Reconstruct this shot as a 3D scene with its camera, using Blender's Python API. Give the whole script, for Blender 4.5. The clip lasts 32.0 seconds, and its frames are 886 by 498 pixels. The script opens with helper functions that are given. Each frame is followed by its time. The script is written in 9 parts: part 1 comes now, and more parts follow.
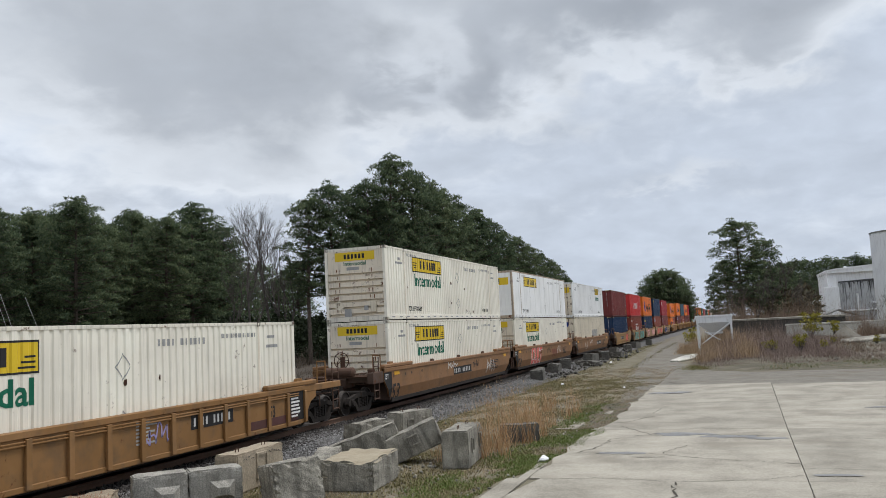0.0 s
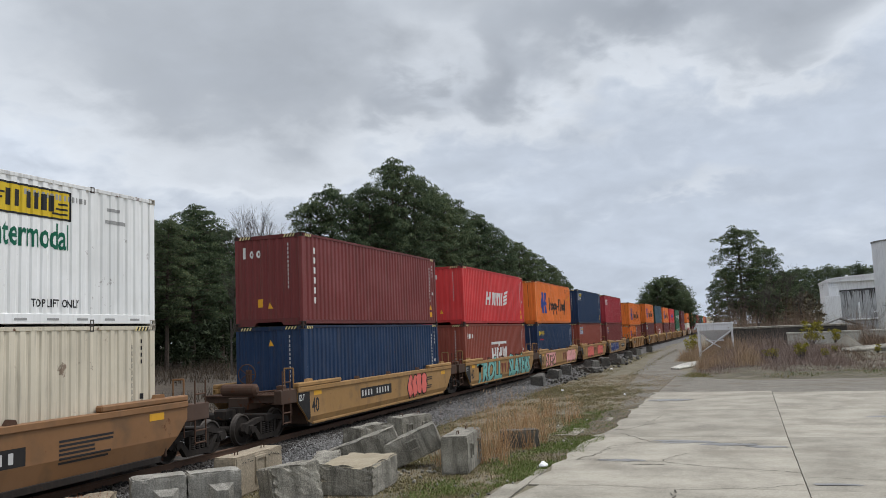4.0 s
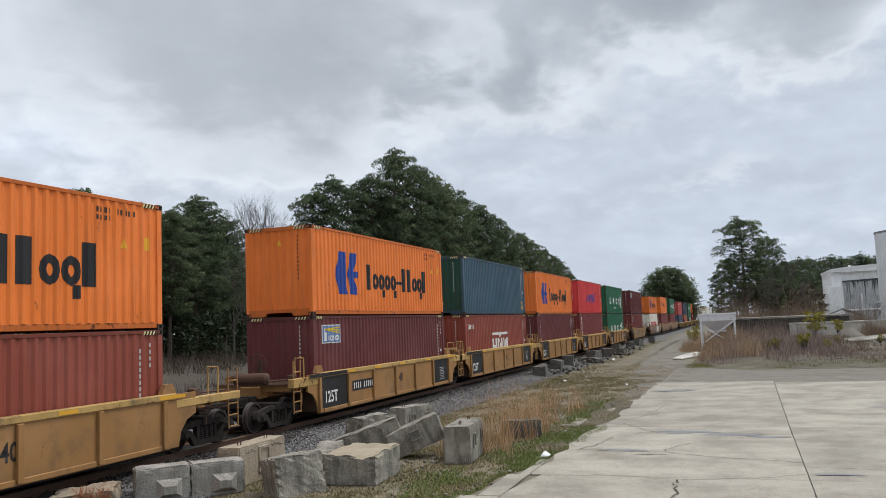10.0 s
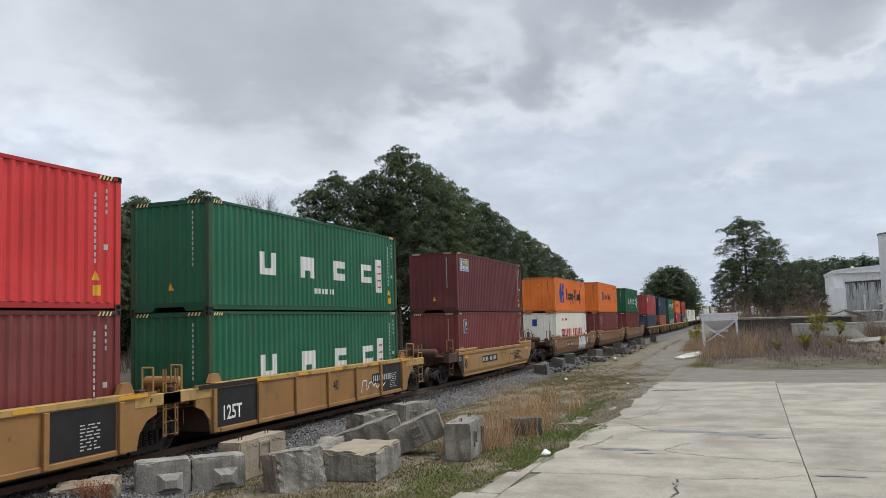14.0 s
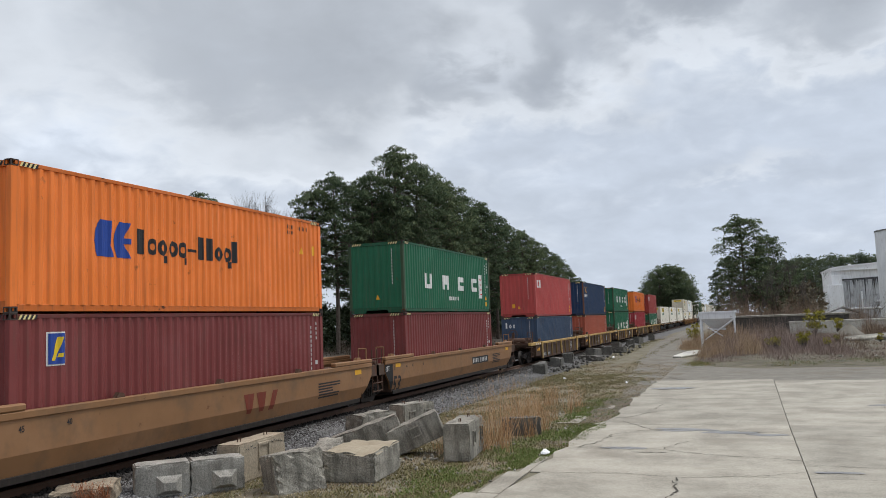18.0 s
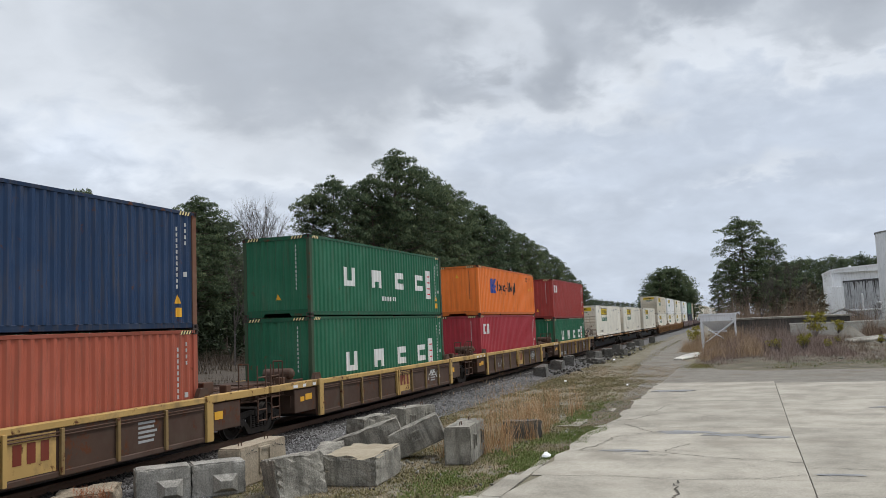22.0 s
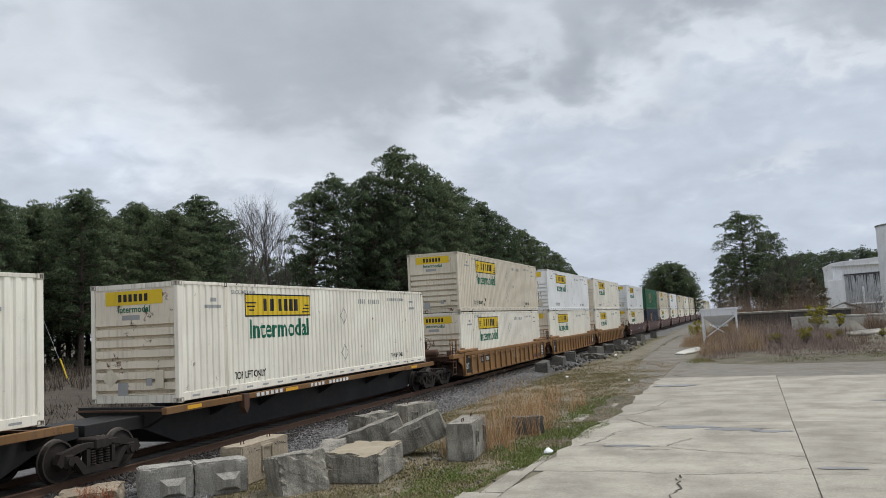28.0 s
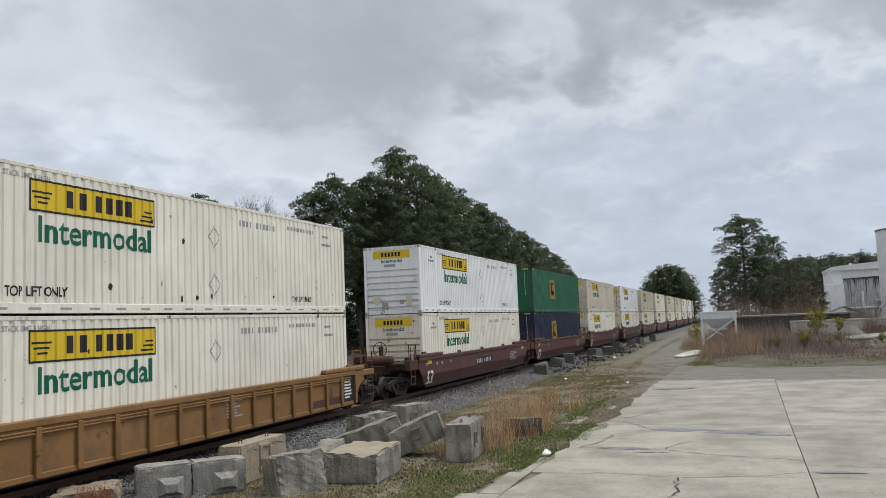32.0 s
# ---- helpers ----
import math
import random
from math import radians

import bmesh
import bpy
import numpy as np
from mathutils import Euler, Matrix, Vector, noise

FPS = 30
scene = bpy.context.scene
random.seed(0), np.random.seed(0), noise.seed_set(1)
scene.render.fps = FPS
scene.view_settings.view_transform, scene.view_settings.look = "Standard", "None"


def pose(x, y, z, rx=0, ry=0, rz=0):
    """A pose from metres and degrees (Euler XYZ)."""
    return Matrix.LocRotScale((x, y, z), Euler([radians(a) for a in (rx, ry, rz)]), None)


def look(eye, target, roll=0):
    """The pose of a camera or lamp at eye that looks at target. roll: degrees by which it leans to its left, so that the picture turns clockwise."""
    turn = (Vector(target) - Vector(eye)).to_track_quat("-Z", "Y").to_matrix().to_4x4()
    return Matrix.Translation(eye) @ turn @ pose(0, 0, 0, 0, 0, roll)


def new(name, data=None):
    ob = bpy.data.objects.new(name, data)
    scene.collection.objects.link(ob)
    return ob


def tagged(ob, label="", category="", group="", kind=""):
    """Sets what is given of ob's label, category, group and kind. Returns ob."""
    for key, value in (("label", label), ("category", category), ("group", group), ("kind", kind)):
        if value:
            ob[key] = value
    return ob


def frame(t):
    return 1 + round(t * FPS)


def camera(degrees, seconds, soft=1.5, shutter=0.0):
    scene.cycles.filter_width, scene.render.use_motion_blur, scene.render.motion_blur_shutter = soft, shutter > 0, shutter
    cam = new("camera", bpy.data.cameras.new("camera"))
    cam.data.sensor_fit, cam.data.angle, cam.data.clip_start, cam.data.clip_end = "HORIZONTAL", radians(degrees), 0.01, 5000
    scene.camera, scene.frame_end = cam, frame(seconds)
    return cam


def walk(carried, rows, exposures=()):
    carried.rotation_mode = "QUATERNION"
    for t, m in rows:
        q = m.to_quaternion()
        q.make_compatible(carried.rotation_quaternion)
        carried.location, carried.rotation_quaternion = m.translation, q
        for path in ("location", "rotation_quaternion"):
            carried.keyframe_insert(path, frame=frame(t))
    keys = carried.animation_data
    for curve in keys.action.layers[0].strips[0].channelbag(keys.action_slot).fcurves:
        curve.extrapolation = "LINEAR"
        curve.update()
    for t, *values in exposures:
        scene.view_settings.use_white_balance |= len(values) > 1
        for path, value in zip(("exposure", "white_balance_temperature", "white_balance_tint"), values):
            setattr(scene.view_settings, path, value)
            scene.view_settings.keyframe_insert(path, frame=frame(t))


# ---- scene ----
EYE = (0.0, 0.0, 3.228)
TRACK_X, RAIL_Z = -13.90, 0.40
# seconds, turn to the left, tilt up, lean (degrees)
CAM = [
    (0, 19.23, 5.54, -2.84), (0.5, 19.28, 5.59, -2.79), (1, 19.35, 5.69, -2.71), (1.5, 19.36, 5.69, -2.67),
    (2, 19.34, 5.77, -2.62), (2.5, 19.37, 5.95, -2.50), (3, 19.40, 5.98, -2.38), (3.5, 19.35, 5.94, -2.32),
    (5.5, 19.32, 5.74, -2.12), (6, 19.36, 5.78, -2.12), (6.5, 19.42, 5.73, -2.14), (7, 19.36, 5.65, -2.18),
    (7.5, 19.33, 5.53, -2.19), (8, 19.38, 5.44, -2.17), (8.5, 19.33, 5.37, -2.19), (9, 19.27, 5.30, -2.23),
    (9.5, 19.39, 5.24, -2.25), (10, 19.50, 5.24, -2.28), (10.5, 19.54, 5.24, -2.39), (11, 19.61, 5.27, -2.48),
    (11.5, 19.77, 5.23, -2.42), (12, 19.78, 5.21, -2.33), (12.5, 19.71, 5.16, -2.23), (13, 19.75, 5.08, -2.04),
    (13.5, 19.69, 5.11, -1.85), (14, 19.68, 5.05, -1.70), (14.5, 19.65, 5.03, -1.63), (16.5, 19.53, 4.98, -1.88),
    (17, 19.52, 4.99, -1.91), (17.5, 19.49, 4.99, -2.02), (18, 19.52, 5.06, -2.13), (18.5, 19.56, 5.15, -2.23),
    (19, 19.60, 5.28, -2.33), (19.5, 19.63, 5.36, -2.39), (20, 19.63, 5.39, -2.37), (20.5, 19.73, 5.43, -2.32),
    (21, 19.74, 5.39, -2.28), (21.5, 19.67, 5.32, -2.30), (22, 19.53, 5.28, -2.33), (22.5, 19.43, 5.27, -2.31),
    (23, 19.34, 5.30, -2.22), (23.5, 19.26, 5.30, -2.14), (24, 19.29, 5.22, -2.16), (24.5, 19.37, 5.16, -2.27),
    (25, 19.39, 5.10, -2.40), (25.5, 19.35, 5.05, -2.47), (27.5, 19.48, 5.11, -2.78), (28, 19.58, 5.06, -2.80),
    (28.5, 19.54, 5.06, -2.76), (29, 19.49, 5.07, -2.67), (29.5, 19.49, 5.10, -2.58), (30, 19.46, 5.13, -2.53),
    (30.5, 19.45, 5.11, -2.46), (31, 19.48, 5.11, -2.37), (31.5, 19.51, 5.12, -2.33), (32, 19.56, 5.12, -2.33),
]
# seconds, metres that the train has run
RUN = [
    (0, -2.84), (1, 14.19), (2, 31.62), (3, 48.55), (3.5, 56.96), (4.5, 74.01), (5.5, 91.04), (6, 98.90),
    (7, 116.38), (8, 133.20), (9, 150.00), (10, 166.84), (11, 183.59), (12, 199.82), (13, 217.09), (14, 233.78),
    (14.5, 242.13), (15.5, 258.84), (16.5, 275.54), (17, 283.96), (18, 300.63), (19, 317.16), (20, 333.85), (21, 350.60),
    (22, 367.21), (23, 383.87), (24, 400.54), (25, 417.24), (25.5, 425.55), (26.5, 442.27), (27.5, 459.00), (28, 467.33),
    (29, 484.10), (30, 500.79), (31, 517.52), (32, 534.08),
]


def aim(turn, tilt, lean):
    a, b = radians(turn), radians(tilt)
    way = Vector((-math.sin(a) * math.cos(b), math.cos(a) * math.cos(b), math.sin(b)))
    return look(EYE, Vector(EYE) + way * 10, lean)


cam = camera(56.27, 32.0, 0.85)
# the camera darkens its picture a little while white boxes fill it
EXPOSE = [(0, -0.04), (1, -0.09), (3, -0.11), (5.5, -0.03), (8, 0.0), (26, 0.0), (28, -0.07), (30, -0.11), (32, -0.11)]
walk(cam, [(t, aim(a, b, c)) for t, a, b, c in CAM], EXPOSE)

# ---- light ----
SUN_EL, SUN_AZ = 60.0, 48.0      # degrees up; degrees from the track's way towards the right
world = bpy.data.worlds.new("overcast")
scene.world = world
world.use_nodes = True
wn = world.node_tree.nodes
wl = world.node_tree.links
sky = wn.new("ShaderNodeTexSky")
sky.sky_type, sky.sun_disc = "NISHITA", False
sky.sun_elevation, sky.sun_rotation = radians(SUN_EL), radians(SUN_AZ)
sky.dust_density = 3.0
cover = wn.new("ShaderNodeMix")
cover.data_type = "RGBA"
cover.inputs["Factor"].default_value = 0.8
cover.inputs["B"].default_value = (14.8, 15.4, 16.6, 1)
wl.new(sky.outputs["Color"], cover.inputs["A"])
wl.new(cover.outputs["Result"], wn["Background"].inputs["Color"])
wn["Background"].inputs["Strength"].default_value = 0.093

sun_data = bpy.data.lights.new("sun", "SUN")
sun_data.energy, sun_data.angle, sun_data.color = 2.0, radians(20), (1.0, 0.99, 0.97)
sun = new("sun", sun_data)
sun.matrix_world = look((math.sin(radians(SUN_AZ)) * math.cos(radians(SUN_EL)) * 50,
                         math.cos(radians(SUN_AZ)) * math.cos(radians(SUN_EL)) * 50,
                         math.sin(radians(SUN_EL)) * 50), (0, 0, 0))


# ---- small node language ----
def nodes_of(name):
    m = bpy.data.materials.new(name)
    m.use_nodes = True
    nt = m.node_tree
    return m, nt.nodes, nt.links, nt.nodes["Principled BSDF"]


def put(ns, kind, **values):
    n = ns.new("ShaderNode" + kind)
    for k, v in values.items():
        n.inputs[k.replace("_", " ")].default_value = v
    return n


def noise_at(ns, ls, vec, scale, detail=4.0, rough=0.55):
    n = put(ns, "TexNoise", Scale=scale, Detail=detail, Roughness=rough)
    if vec is not None:
        ls.new(vec, n.inputs["Vector"])
    return n.outputs["Fac"]


def ramp(ns, ls, fac, stops):
    r = ns.new("ShaderNodeValToRGB")
    el = r.color_ramp.elements
    while len(el) < len(stops):
        el.new(0.5)
    for e, (p, c) in zip(el, stops):
        e.position = p
        e.color = (*c, 1) if len(c) == 3 else c
    ls.new(fac, r.inputs["Fac"])
    return r.outputs["Color"]


def mix(ns, ls, fac, a, b, how="MIX"):
    n = ns.new("ShaderNodeMix")
    n.data_type, n.blend_type = "RGBA", how
    for key, v in (("Factor", fac), ("A", a), ("B", b)):
        if isinstance(v, bpy.types.NodeSocket):
            ls.new(v, n.inputs[key])
        elif key == "Factor":
            n.inputs[key].default_value = v
        else:
            n.inputs[key].default_value = (*v, 1)
    return n.outputs["Result"]


def calc(ns, ls, how, a, b=0.0):
    n = ns.new("ShaderNodeMath")
    n.operation = how
    for i, v in enumerate((a, b)):
        if isinstance(v, bpy.types.NodeSocket):
            ls.new(v, n.inputs[i])
        else:
            n.inputs[i].default_value = v
    return n.outputs[0]


def stretched(ns, ls, vec, scale, shift=None):
    m = put(ns, "Mapping", Scale=scale)
    ls.new(vec, m.inputs["Vector"])
    if shift is not None:
        ls.new(shift, m.inputs["Location"])
    return m.outputs["Vector"]


def bumped(ns, ls, bsdf, height, strength, distance=0.02):
    b = put(ns, "Bump", Strength=strength, Distance=distance)
    ls.new(height, b.inputs["Height"])
    ls.new(b.outputs["Normal"], bsdf.inputs["Normal"])


def own_place(ns, ls):
    """Object coordinates, shifted by a chance amount from thing to thing."""
    co = ns.new("ShaderNodeTexCoord").outputs["Object"]
    info = ns.new("ShaderNodeObjectInfo")
    add = ns.new("ShaderNodeVectorMath")
    add.operation = "MULTIPLY_ADD"
    ls.new(co, add.inputs[0])
    add.inputs[1].default_value = (1, 1, 1)
    comb = ns.new("ShaderNodeCombineXYZ")
    ls.new(calc(ns, ls, "MULTIPLY", info.outputs["Random"], 37.0), comb.inputs[0])
    ls.new(calc(ns, ls, "MULTIPLY", info.outputs["Random"], 61.0), comb.inputs[1])
    ls.new(comb.outputs[0], add.inputs[2])
    return add.outputs[0], info.outputs["Random"]


MATS = {}


def paint(name, rgb, rough=0.45, fade=0.25, grime=0.35, rust=0.0, metal=0.0, dirt=(0.09, 0.07, 0.05), runs=(5.0, 5.0, 0.30)):
    """Weathered paint on steel: faded patches, streaks that run down, specks of rust."""
    if name in MATS:
        return MATS[name]
    m, ns, ls, b = nodes_of(name)
    co, rnd = own_place(ns, ls)
    big = noise_at(ns, ls, co, 0.55, 3)
    fine = noise_at(ns, ls, co, 9.0, 5)
    light = tuple(min(1, c * 1.18 + 0.03) for c in rgb)
    dark = tuple(c * 0.80 for c in rgb)
    col = ramp(ns, ls, big, [(0.32, dark), (0.5, rgb), (0.72, light)])
    col = mix(ns, ls, fade, rgb, col)
    col = mix(ns, ls, calc(ns, ls, "MULTIPLY", fine, 0.32), col, dark)
    streak = noise_at(ns, ls, stretched(ns, ls, co, runs), 2.2, 5, 0.62)
    mask = ramp(ns, ls, streak, [(0.50, (0, 0, 0)), (0.72, (1, 1, 1))])
    col = mix(ns, ls, calc(ns, ls, "MULTIPLY", mask, grime), col, dirt)
    if rust > 0:
        spot = noise_at(ns, ls, co, 2.6, 7, 0.7)
        rmask = ramp(ns, ls, spot, [(0.66 - 0.1 * rust, (0, 0, 0)), (0.72 - 0.1 * rust, (1, 1, 1))])
        col = mix(ns, ls, calc(ns, ls, "MULTIPLY", rmask, min(1.0, 0.5 + rust)), col, (0.10, 0.035, 0.014))
    ls.new(col, b.inputs["Base Color"])
    r = calc(ns, ls, "ADD", calc(ns, ls, "MULTIPLY", fine, 0.25), rough - 0.10)
    ls.new(r, b.inputs["Roughness"])
    b.inputs["Metallic"].default_value = metal
    b.inputs["Specular IOR Level"].default_value = 0.20
    bumped(ns, ls, b, big, 0.25, 0.03)
    MATS[name] = m
    return m


def rocky(name, stops, scale=2.0, fine_scale=30.0, rough=0.9, bump=0.5, distance=0.02, blotch=None, stains=0.0, vary=0.0):
    """Concrete, gravel, soil, bark: two scales of grain and a relief."""
    if name in MATS:
        return MATS[name]
    m, ns, ls, b = nodes_of(name)
    co, rnd = own_place(ns, ls)
    big = noise_at(ns, ls, co, scale, 6, 0.6)
    fine = noise_at(ns, ls, co, fine_scale, 6, 0.65)
    col = ramp(ns, ls, big, stops)
    lo = tuple(c * 0.55 for c in stops[0][1])
    hi = tuple(min(1, c * 1.25) for c in stops[-1][1])
    grain = ramp(ns, ls, fine, [(0.38, lo), (0.62, hi)])
    col = mix(ns, ls, 0.35, col, grain)
    if blotch:
        where, tone, amount = blotch
        stain = noise_at(ns, ls, co, where, 5, 0.6)
        mk = ramp(ns, ls, stain, [(0.52, (0, 0, 0)), (0.66, (1, 1, 1))])
        col = mix(ns, ls, calc(ns, ls, "MULTIPLY", mk, amount), col, tone)
    if vary > 0:
        shade = ramp(ns, ls, rnd, [(0.0, (1 - vary, 1 - vary, 1 - vary)), (1.0, (1, 1, 1))])
        col = mix(ns, ls, 1.0, col, shade, "MULTIPLY")
    ls.new(col, b.inputs["Base Color"])
    b.inputs["Roughness"].default_value = rough
    h = calc(ns, ls, "ADD", calc(ns, ls, "MULTIPLY", big, 0.6), calc(ns, ls, "MULTIPLY", fine, 0.5))
    if stains > 0:
        # dark runs left by rain, and a coarse pitting
        run = noise_at(ns, ls, stretched(ns, ls, co, (3.2, 3.2, 0.45)), 2.0, 5, 0.65)
        mask = ramp(ns, ls, run, [(0.47, (0, 0, 0)), (0.63, (1, 1, 1))])
        col = mix(ns, ls, calc(ns, ls, "MULTIPLY", mask, stains), col, tuple(c * 0.62 for c in stops[0][1]))
        speck = noise_at(ns, ls, co, 60.0, 3, 0.7)
        spots = ramp(ns, ls, speck, [(0.56, (0, 0, 0)), (0.66, (1, 1, 1))])
        col = mix(ns, ls, calc(ns, ls, "MULTIPLY", spots, 0.45), col, tuple(c * 0.7 for c in stops[0][1]))
        ls.new(col, b.inputs["Base Color"])
        h = calc(ns, ls, "SUBTRACT", h, calc(ns, ls, "MULTIPLY", spots, 0.5))
    bumped(ns, ls, b, h, bump, distance)
    MATS[name] = m
    return m


def leafy(name, stops, rough=0.7, through_light=0.0):
    """Foliage: each clump, an island of the mesh, takes a tone of its own."""
    m, ns, ls, b = nodes_of(name)
    geo = ns.new("ShaderNodeNewGeometry")
    info = ns.new("ShaderNodeObjectInfo")
    f = calc(ns, ls, "ADD", calc(ns, ls, "MULTIPLY", geo.outputs["Random Per Island"], 0.75),
             calc(ns, ls, "MULTIPLY", info.outputs["Random"], 0.25))
    col = ramp(ns, ls, f, stops)
    ls.new(col, b.inputs["Base Color"])
    b.inputs["Roughness"].default_value = rough
    b.inputs["Specular IOR Level"].default_value = 0.2
    if through_light > 0:
        t = ns.new("ShaderNodeBsdfTranslucent")
        ls.new(col, t.inputs["Color"])
        both = ns.new("ShaderNodeMixShader")
        both.inputs["Fac"].default_value = through_light
        ls.new(b.outputs[0], both.inputs[1])
        ls.new(t.outputs[0], both.inputs[2])
        ls.new(both.outputs[0], ns["Material Output"].inputs["Surface"])
    return m


# ---- mesh language ----
def part(name, bm, material, parent=None, label=""):
    me = bpy.data.meshes.new(name)
    bm.to_mesh(me)
    bm.free()
    if material is not None:
        me.materials.append(material)
    return shared(name, me, parent, label)


def shared(name, me, parent=None, label=""):
    ob = new(name, me)
    if parent is not None:
        ob.parent = parent
    if label:
        tagged(ob, label)
    return ob


def thing(name, m, label, category, group=""):
    ob = new(name)
    ob.empty_display_size = 0.3
    ob.matrix_basis = m
    return tagged(ob, label, category, group)


def quick(name, verts, faces, material, parent=None, label="", smooth=False):
    me = bpy.data.meshes.new(name)
    me.from_pydata(verts, [], faces)
    me.materials.append(material)
    if smooth:
        me.polygons.foreach_set("use_smooth", [True] * len(me.polygons))
    me.update()
    return shared(name, me, parent, label)


def add_box(bm, x0, x1, y0, y1, z0, z1, bevel=0.0):
    r = bmesh.ops.create_cube(bm, size=1, matrix=Matrix.LocRotScale(
        ((x0 + x1) / 2, (y0 + y1) / 2, (z0 + z1) / 2), None, (abs(x1 - x0), abs(y1 - y0), abs(z1 - z0))))
    if bevel > 0:
        es = list({e for v in r["verts"] for e in v.link_edges})
        bmesh.ops.bevel(bm, geom=es, offset=bevel, segments=1, affect="EDGES")


def box(x0, x1, y0, y1, z0, z1, bevel=0.0):
    bm = bmesh.new()
    add_box(bm, x0, x1, y0, y1, z0, z1, bevel)
    return bm


def add_rod(bm, a, b, r, sides=6, r2=None):
    a, b = Vector(a), Vector(b)
    d = b - a
    m = Matrix.Translation((a + b) / 2) @ d.to_track_quat("Z", "Y").to_matrix().to_4x4()
    bmesh.ops.create_cone(bm, cap_ends=True, segments=sides, radius1=r, radius2=r if r2 is None else r2, depth=d.length, matrix=m)


def rods(pairs, r, sides=6):
    bm = bmesh.new()
    for a, b in pairs:
        add_rod(bm, a, b, r, sides)
    return bm


def add_prism(bm, outline, lo, hi, axis="x"):
    """Extrudes an outline in two coordinates along the third."""
    def at(p, q, d):
        return {"x": (d, p, q), "y": (p, d, q), "z": (p, q, d)}[axis]
    a = [bm.verts.new(at(p, q, lo)) for p, q in outline]
    b = [bm.verts.new(at(p, q, hi)) for p, q in outline]
    n = len(a)
    fs = [bm.faces.new(a), bm.faces.new(b[::-1])]
    fs += [bm.faces.new((a[i], b[i], b[(i + 1) % n], a[(i + 1) % n])) for i in range(n)]
    bmesh.ops.recalc_face_normals(bm, faces=fs)


def prism(outline, lo, hi, axis="x", bevel=0.0):
    bm = bmesh.new()
    add_prism(bm, outline, lo, hi, axis)
    if bevel > 0:
        bmesh.ops.bevel(bm, geom=list(bm.edges), offset=bevel, segments=1, affect="EDGES")
    return bm


# ---- sky ----
def sky_material():
    m = bpy.data.materials.new("cloud_cover")
    m.use_nodes = True
    ns, ls = m.node_tree.nodes, m.node_tree.links
    ns.remove(ns["Principled BSDF"])

    def k(how, a, b=0.0):
        return calc(ns, ls, how, a, b)

    co = ns.new("ShaderNodeTexCoord").outputs["Object"]
    unit = ns.new("ShaderNodeVectorMath")
    unit.operation = "NORMALIZE"
    ls.new(co, unit.inputs[0])
    d = unit.outputs[0]
    sep = ns.new("ShaderNodeSeparateXYZ")
    ls.new(d, sep.inputs[0])
    up = k("MAXIMUM", sep.outputs["Z"], 0.0)
    # a flat cloud layer overhead: project each way onto a plane
    flat = ns.new("ShaderNodeVectorMath")
    flat.operation = "SCALE"
    ls.new(d, flat.inputs[0])
    ls.new(k("DIVIDE", 1.0, k("ADD", up, 0.45)), flat.inputs["Scale"])
    turned = put(ns, "Mapping", Location=(4.3, 1.55, 0.0), Rotation=(0, 0, radians(-24)), Scale=(1.0, 1.0, 1.3))
    ls.new(flat.outputs[0], turned.inputs["Vector"])

    def cloud_noise(scale, detail, rough, twist, shift):
        n = put(ns, "TexNoise", Scale=scale, Detail=detail, Roughness=rough, Distortion=twist)
        moved = put(ns, "Mapping", Location=shift)
        ls.new(turned.outputs[0], moved.inputs["Vector"])
        ls.new(moved.outputs[0], n.inputs["Vector"])
        return k("SUBTRACT", n.outputs["Fac"], 0.5)

    a = cloud_noise(2.2, 4.0, 0.45, 0.2, (0, 0, 0))
    b = cloud_noise(5.5, 6.0, 0.50, 0.25, (3, 1, 0))
    c = cloud_noise(13.0, 6.0, 0.52, 0.3, (7, 5, 0))
    e = cloud_noise(4.2, 6.0, 0.50, 0.25, (11, 2, 4))
    # bearing and height of the way, in degrees, ruffled by the billows
    bear = k("MULTIPLY", k("ARCTAN2", sep.outputs["X"], sep.outputs["Y"]), 57.2958)
    high = k("MULTIPLY", k("ARCSINE", sep.outputs["Z"]), 57.2958)
    wide = k("ADD", bear, k("ADD", k("MULTIPLY", b, 15.0), k("MULTIPLY", c, 6.0)))
    tall = k("ADD", high, k("ADD", k("MULTIPLY", e, 9.0), k("MULTIPLY", c, 4.5)))

    def mass(x, y, rx, ry, amount):
        """One heap of cloud round a bearing and a height."""
        p = k("DIVIDE", k("SUBTRACT", wide, x), rx)
        q = k("DIVIDE", k("SUBTRACT", tall, y), ry)
        return k("MULTIPLY", k("EXPONENT", k("MULTIPLY", k("ADD", k("MULTIPLY", p, p), k("MULTIPLY", q, q)), -1.0)), amount)

    heaps = None
    for m_of in ((-41, 17.5, 7.0, 4.4, 0.50), (-30, 17.4, 8.5, 4.3, 0.80), (-21.3, 15.6, 3.4, 2.2, 0.66), (-14.6, 16.6, 3.4, 3.2, 0.78), (-5, 20.6, 10, 2.8, 0.75),
                 (-27, 23, 19, 3.4, 0.58), (3.5, 16.9, 4.5, 1.9, 0.42), (-53, 18, 5, 4, 0.30), (-46, 24, 8, 3, 0.3), (12, 21, 9, 3.4, 0.55), (-33, 11.5, 7, 1.5, 0.22), (-3.2, 9.3, 4.5, 0.9, 0.20)):
        one = mass(*m_of)
        heaps = one if heaps is None else k("ADD", heaps, one)
    # beyond those the cover goes on at random
    far = k("MULTIPLY", k("MINIMUM", k("MAXIMUM", k("DIVIDE", k("SUBTRACT", high, 24.0), 5.0), 0.0), 1.0), k("ADD", 0.45, k("MULTIPLY", a, 2.2)))
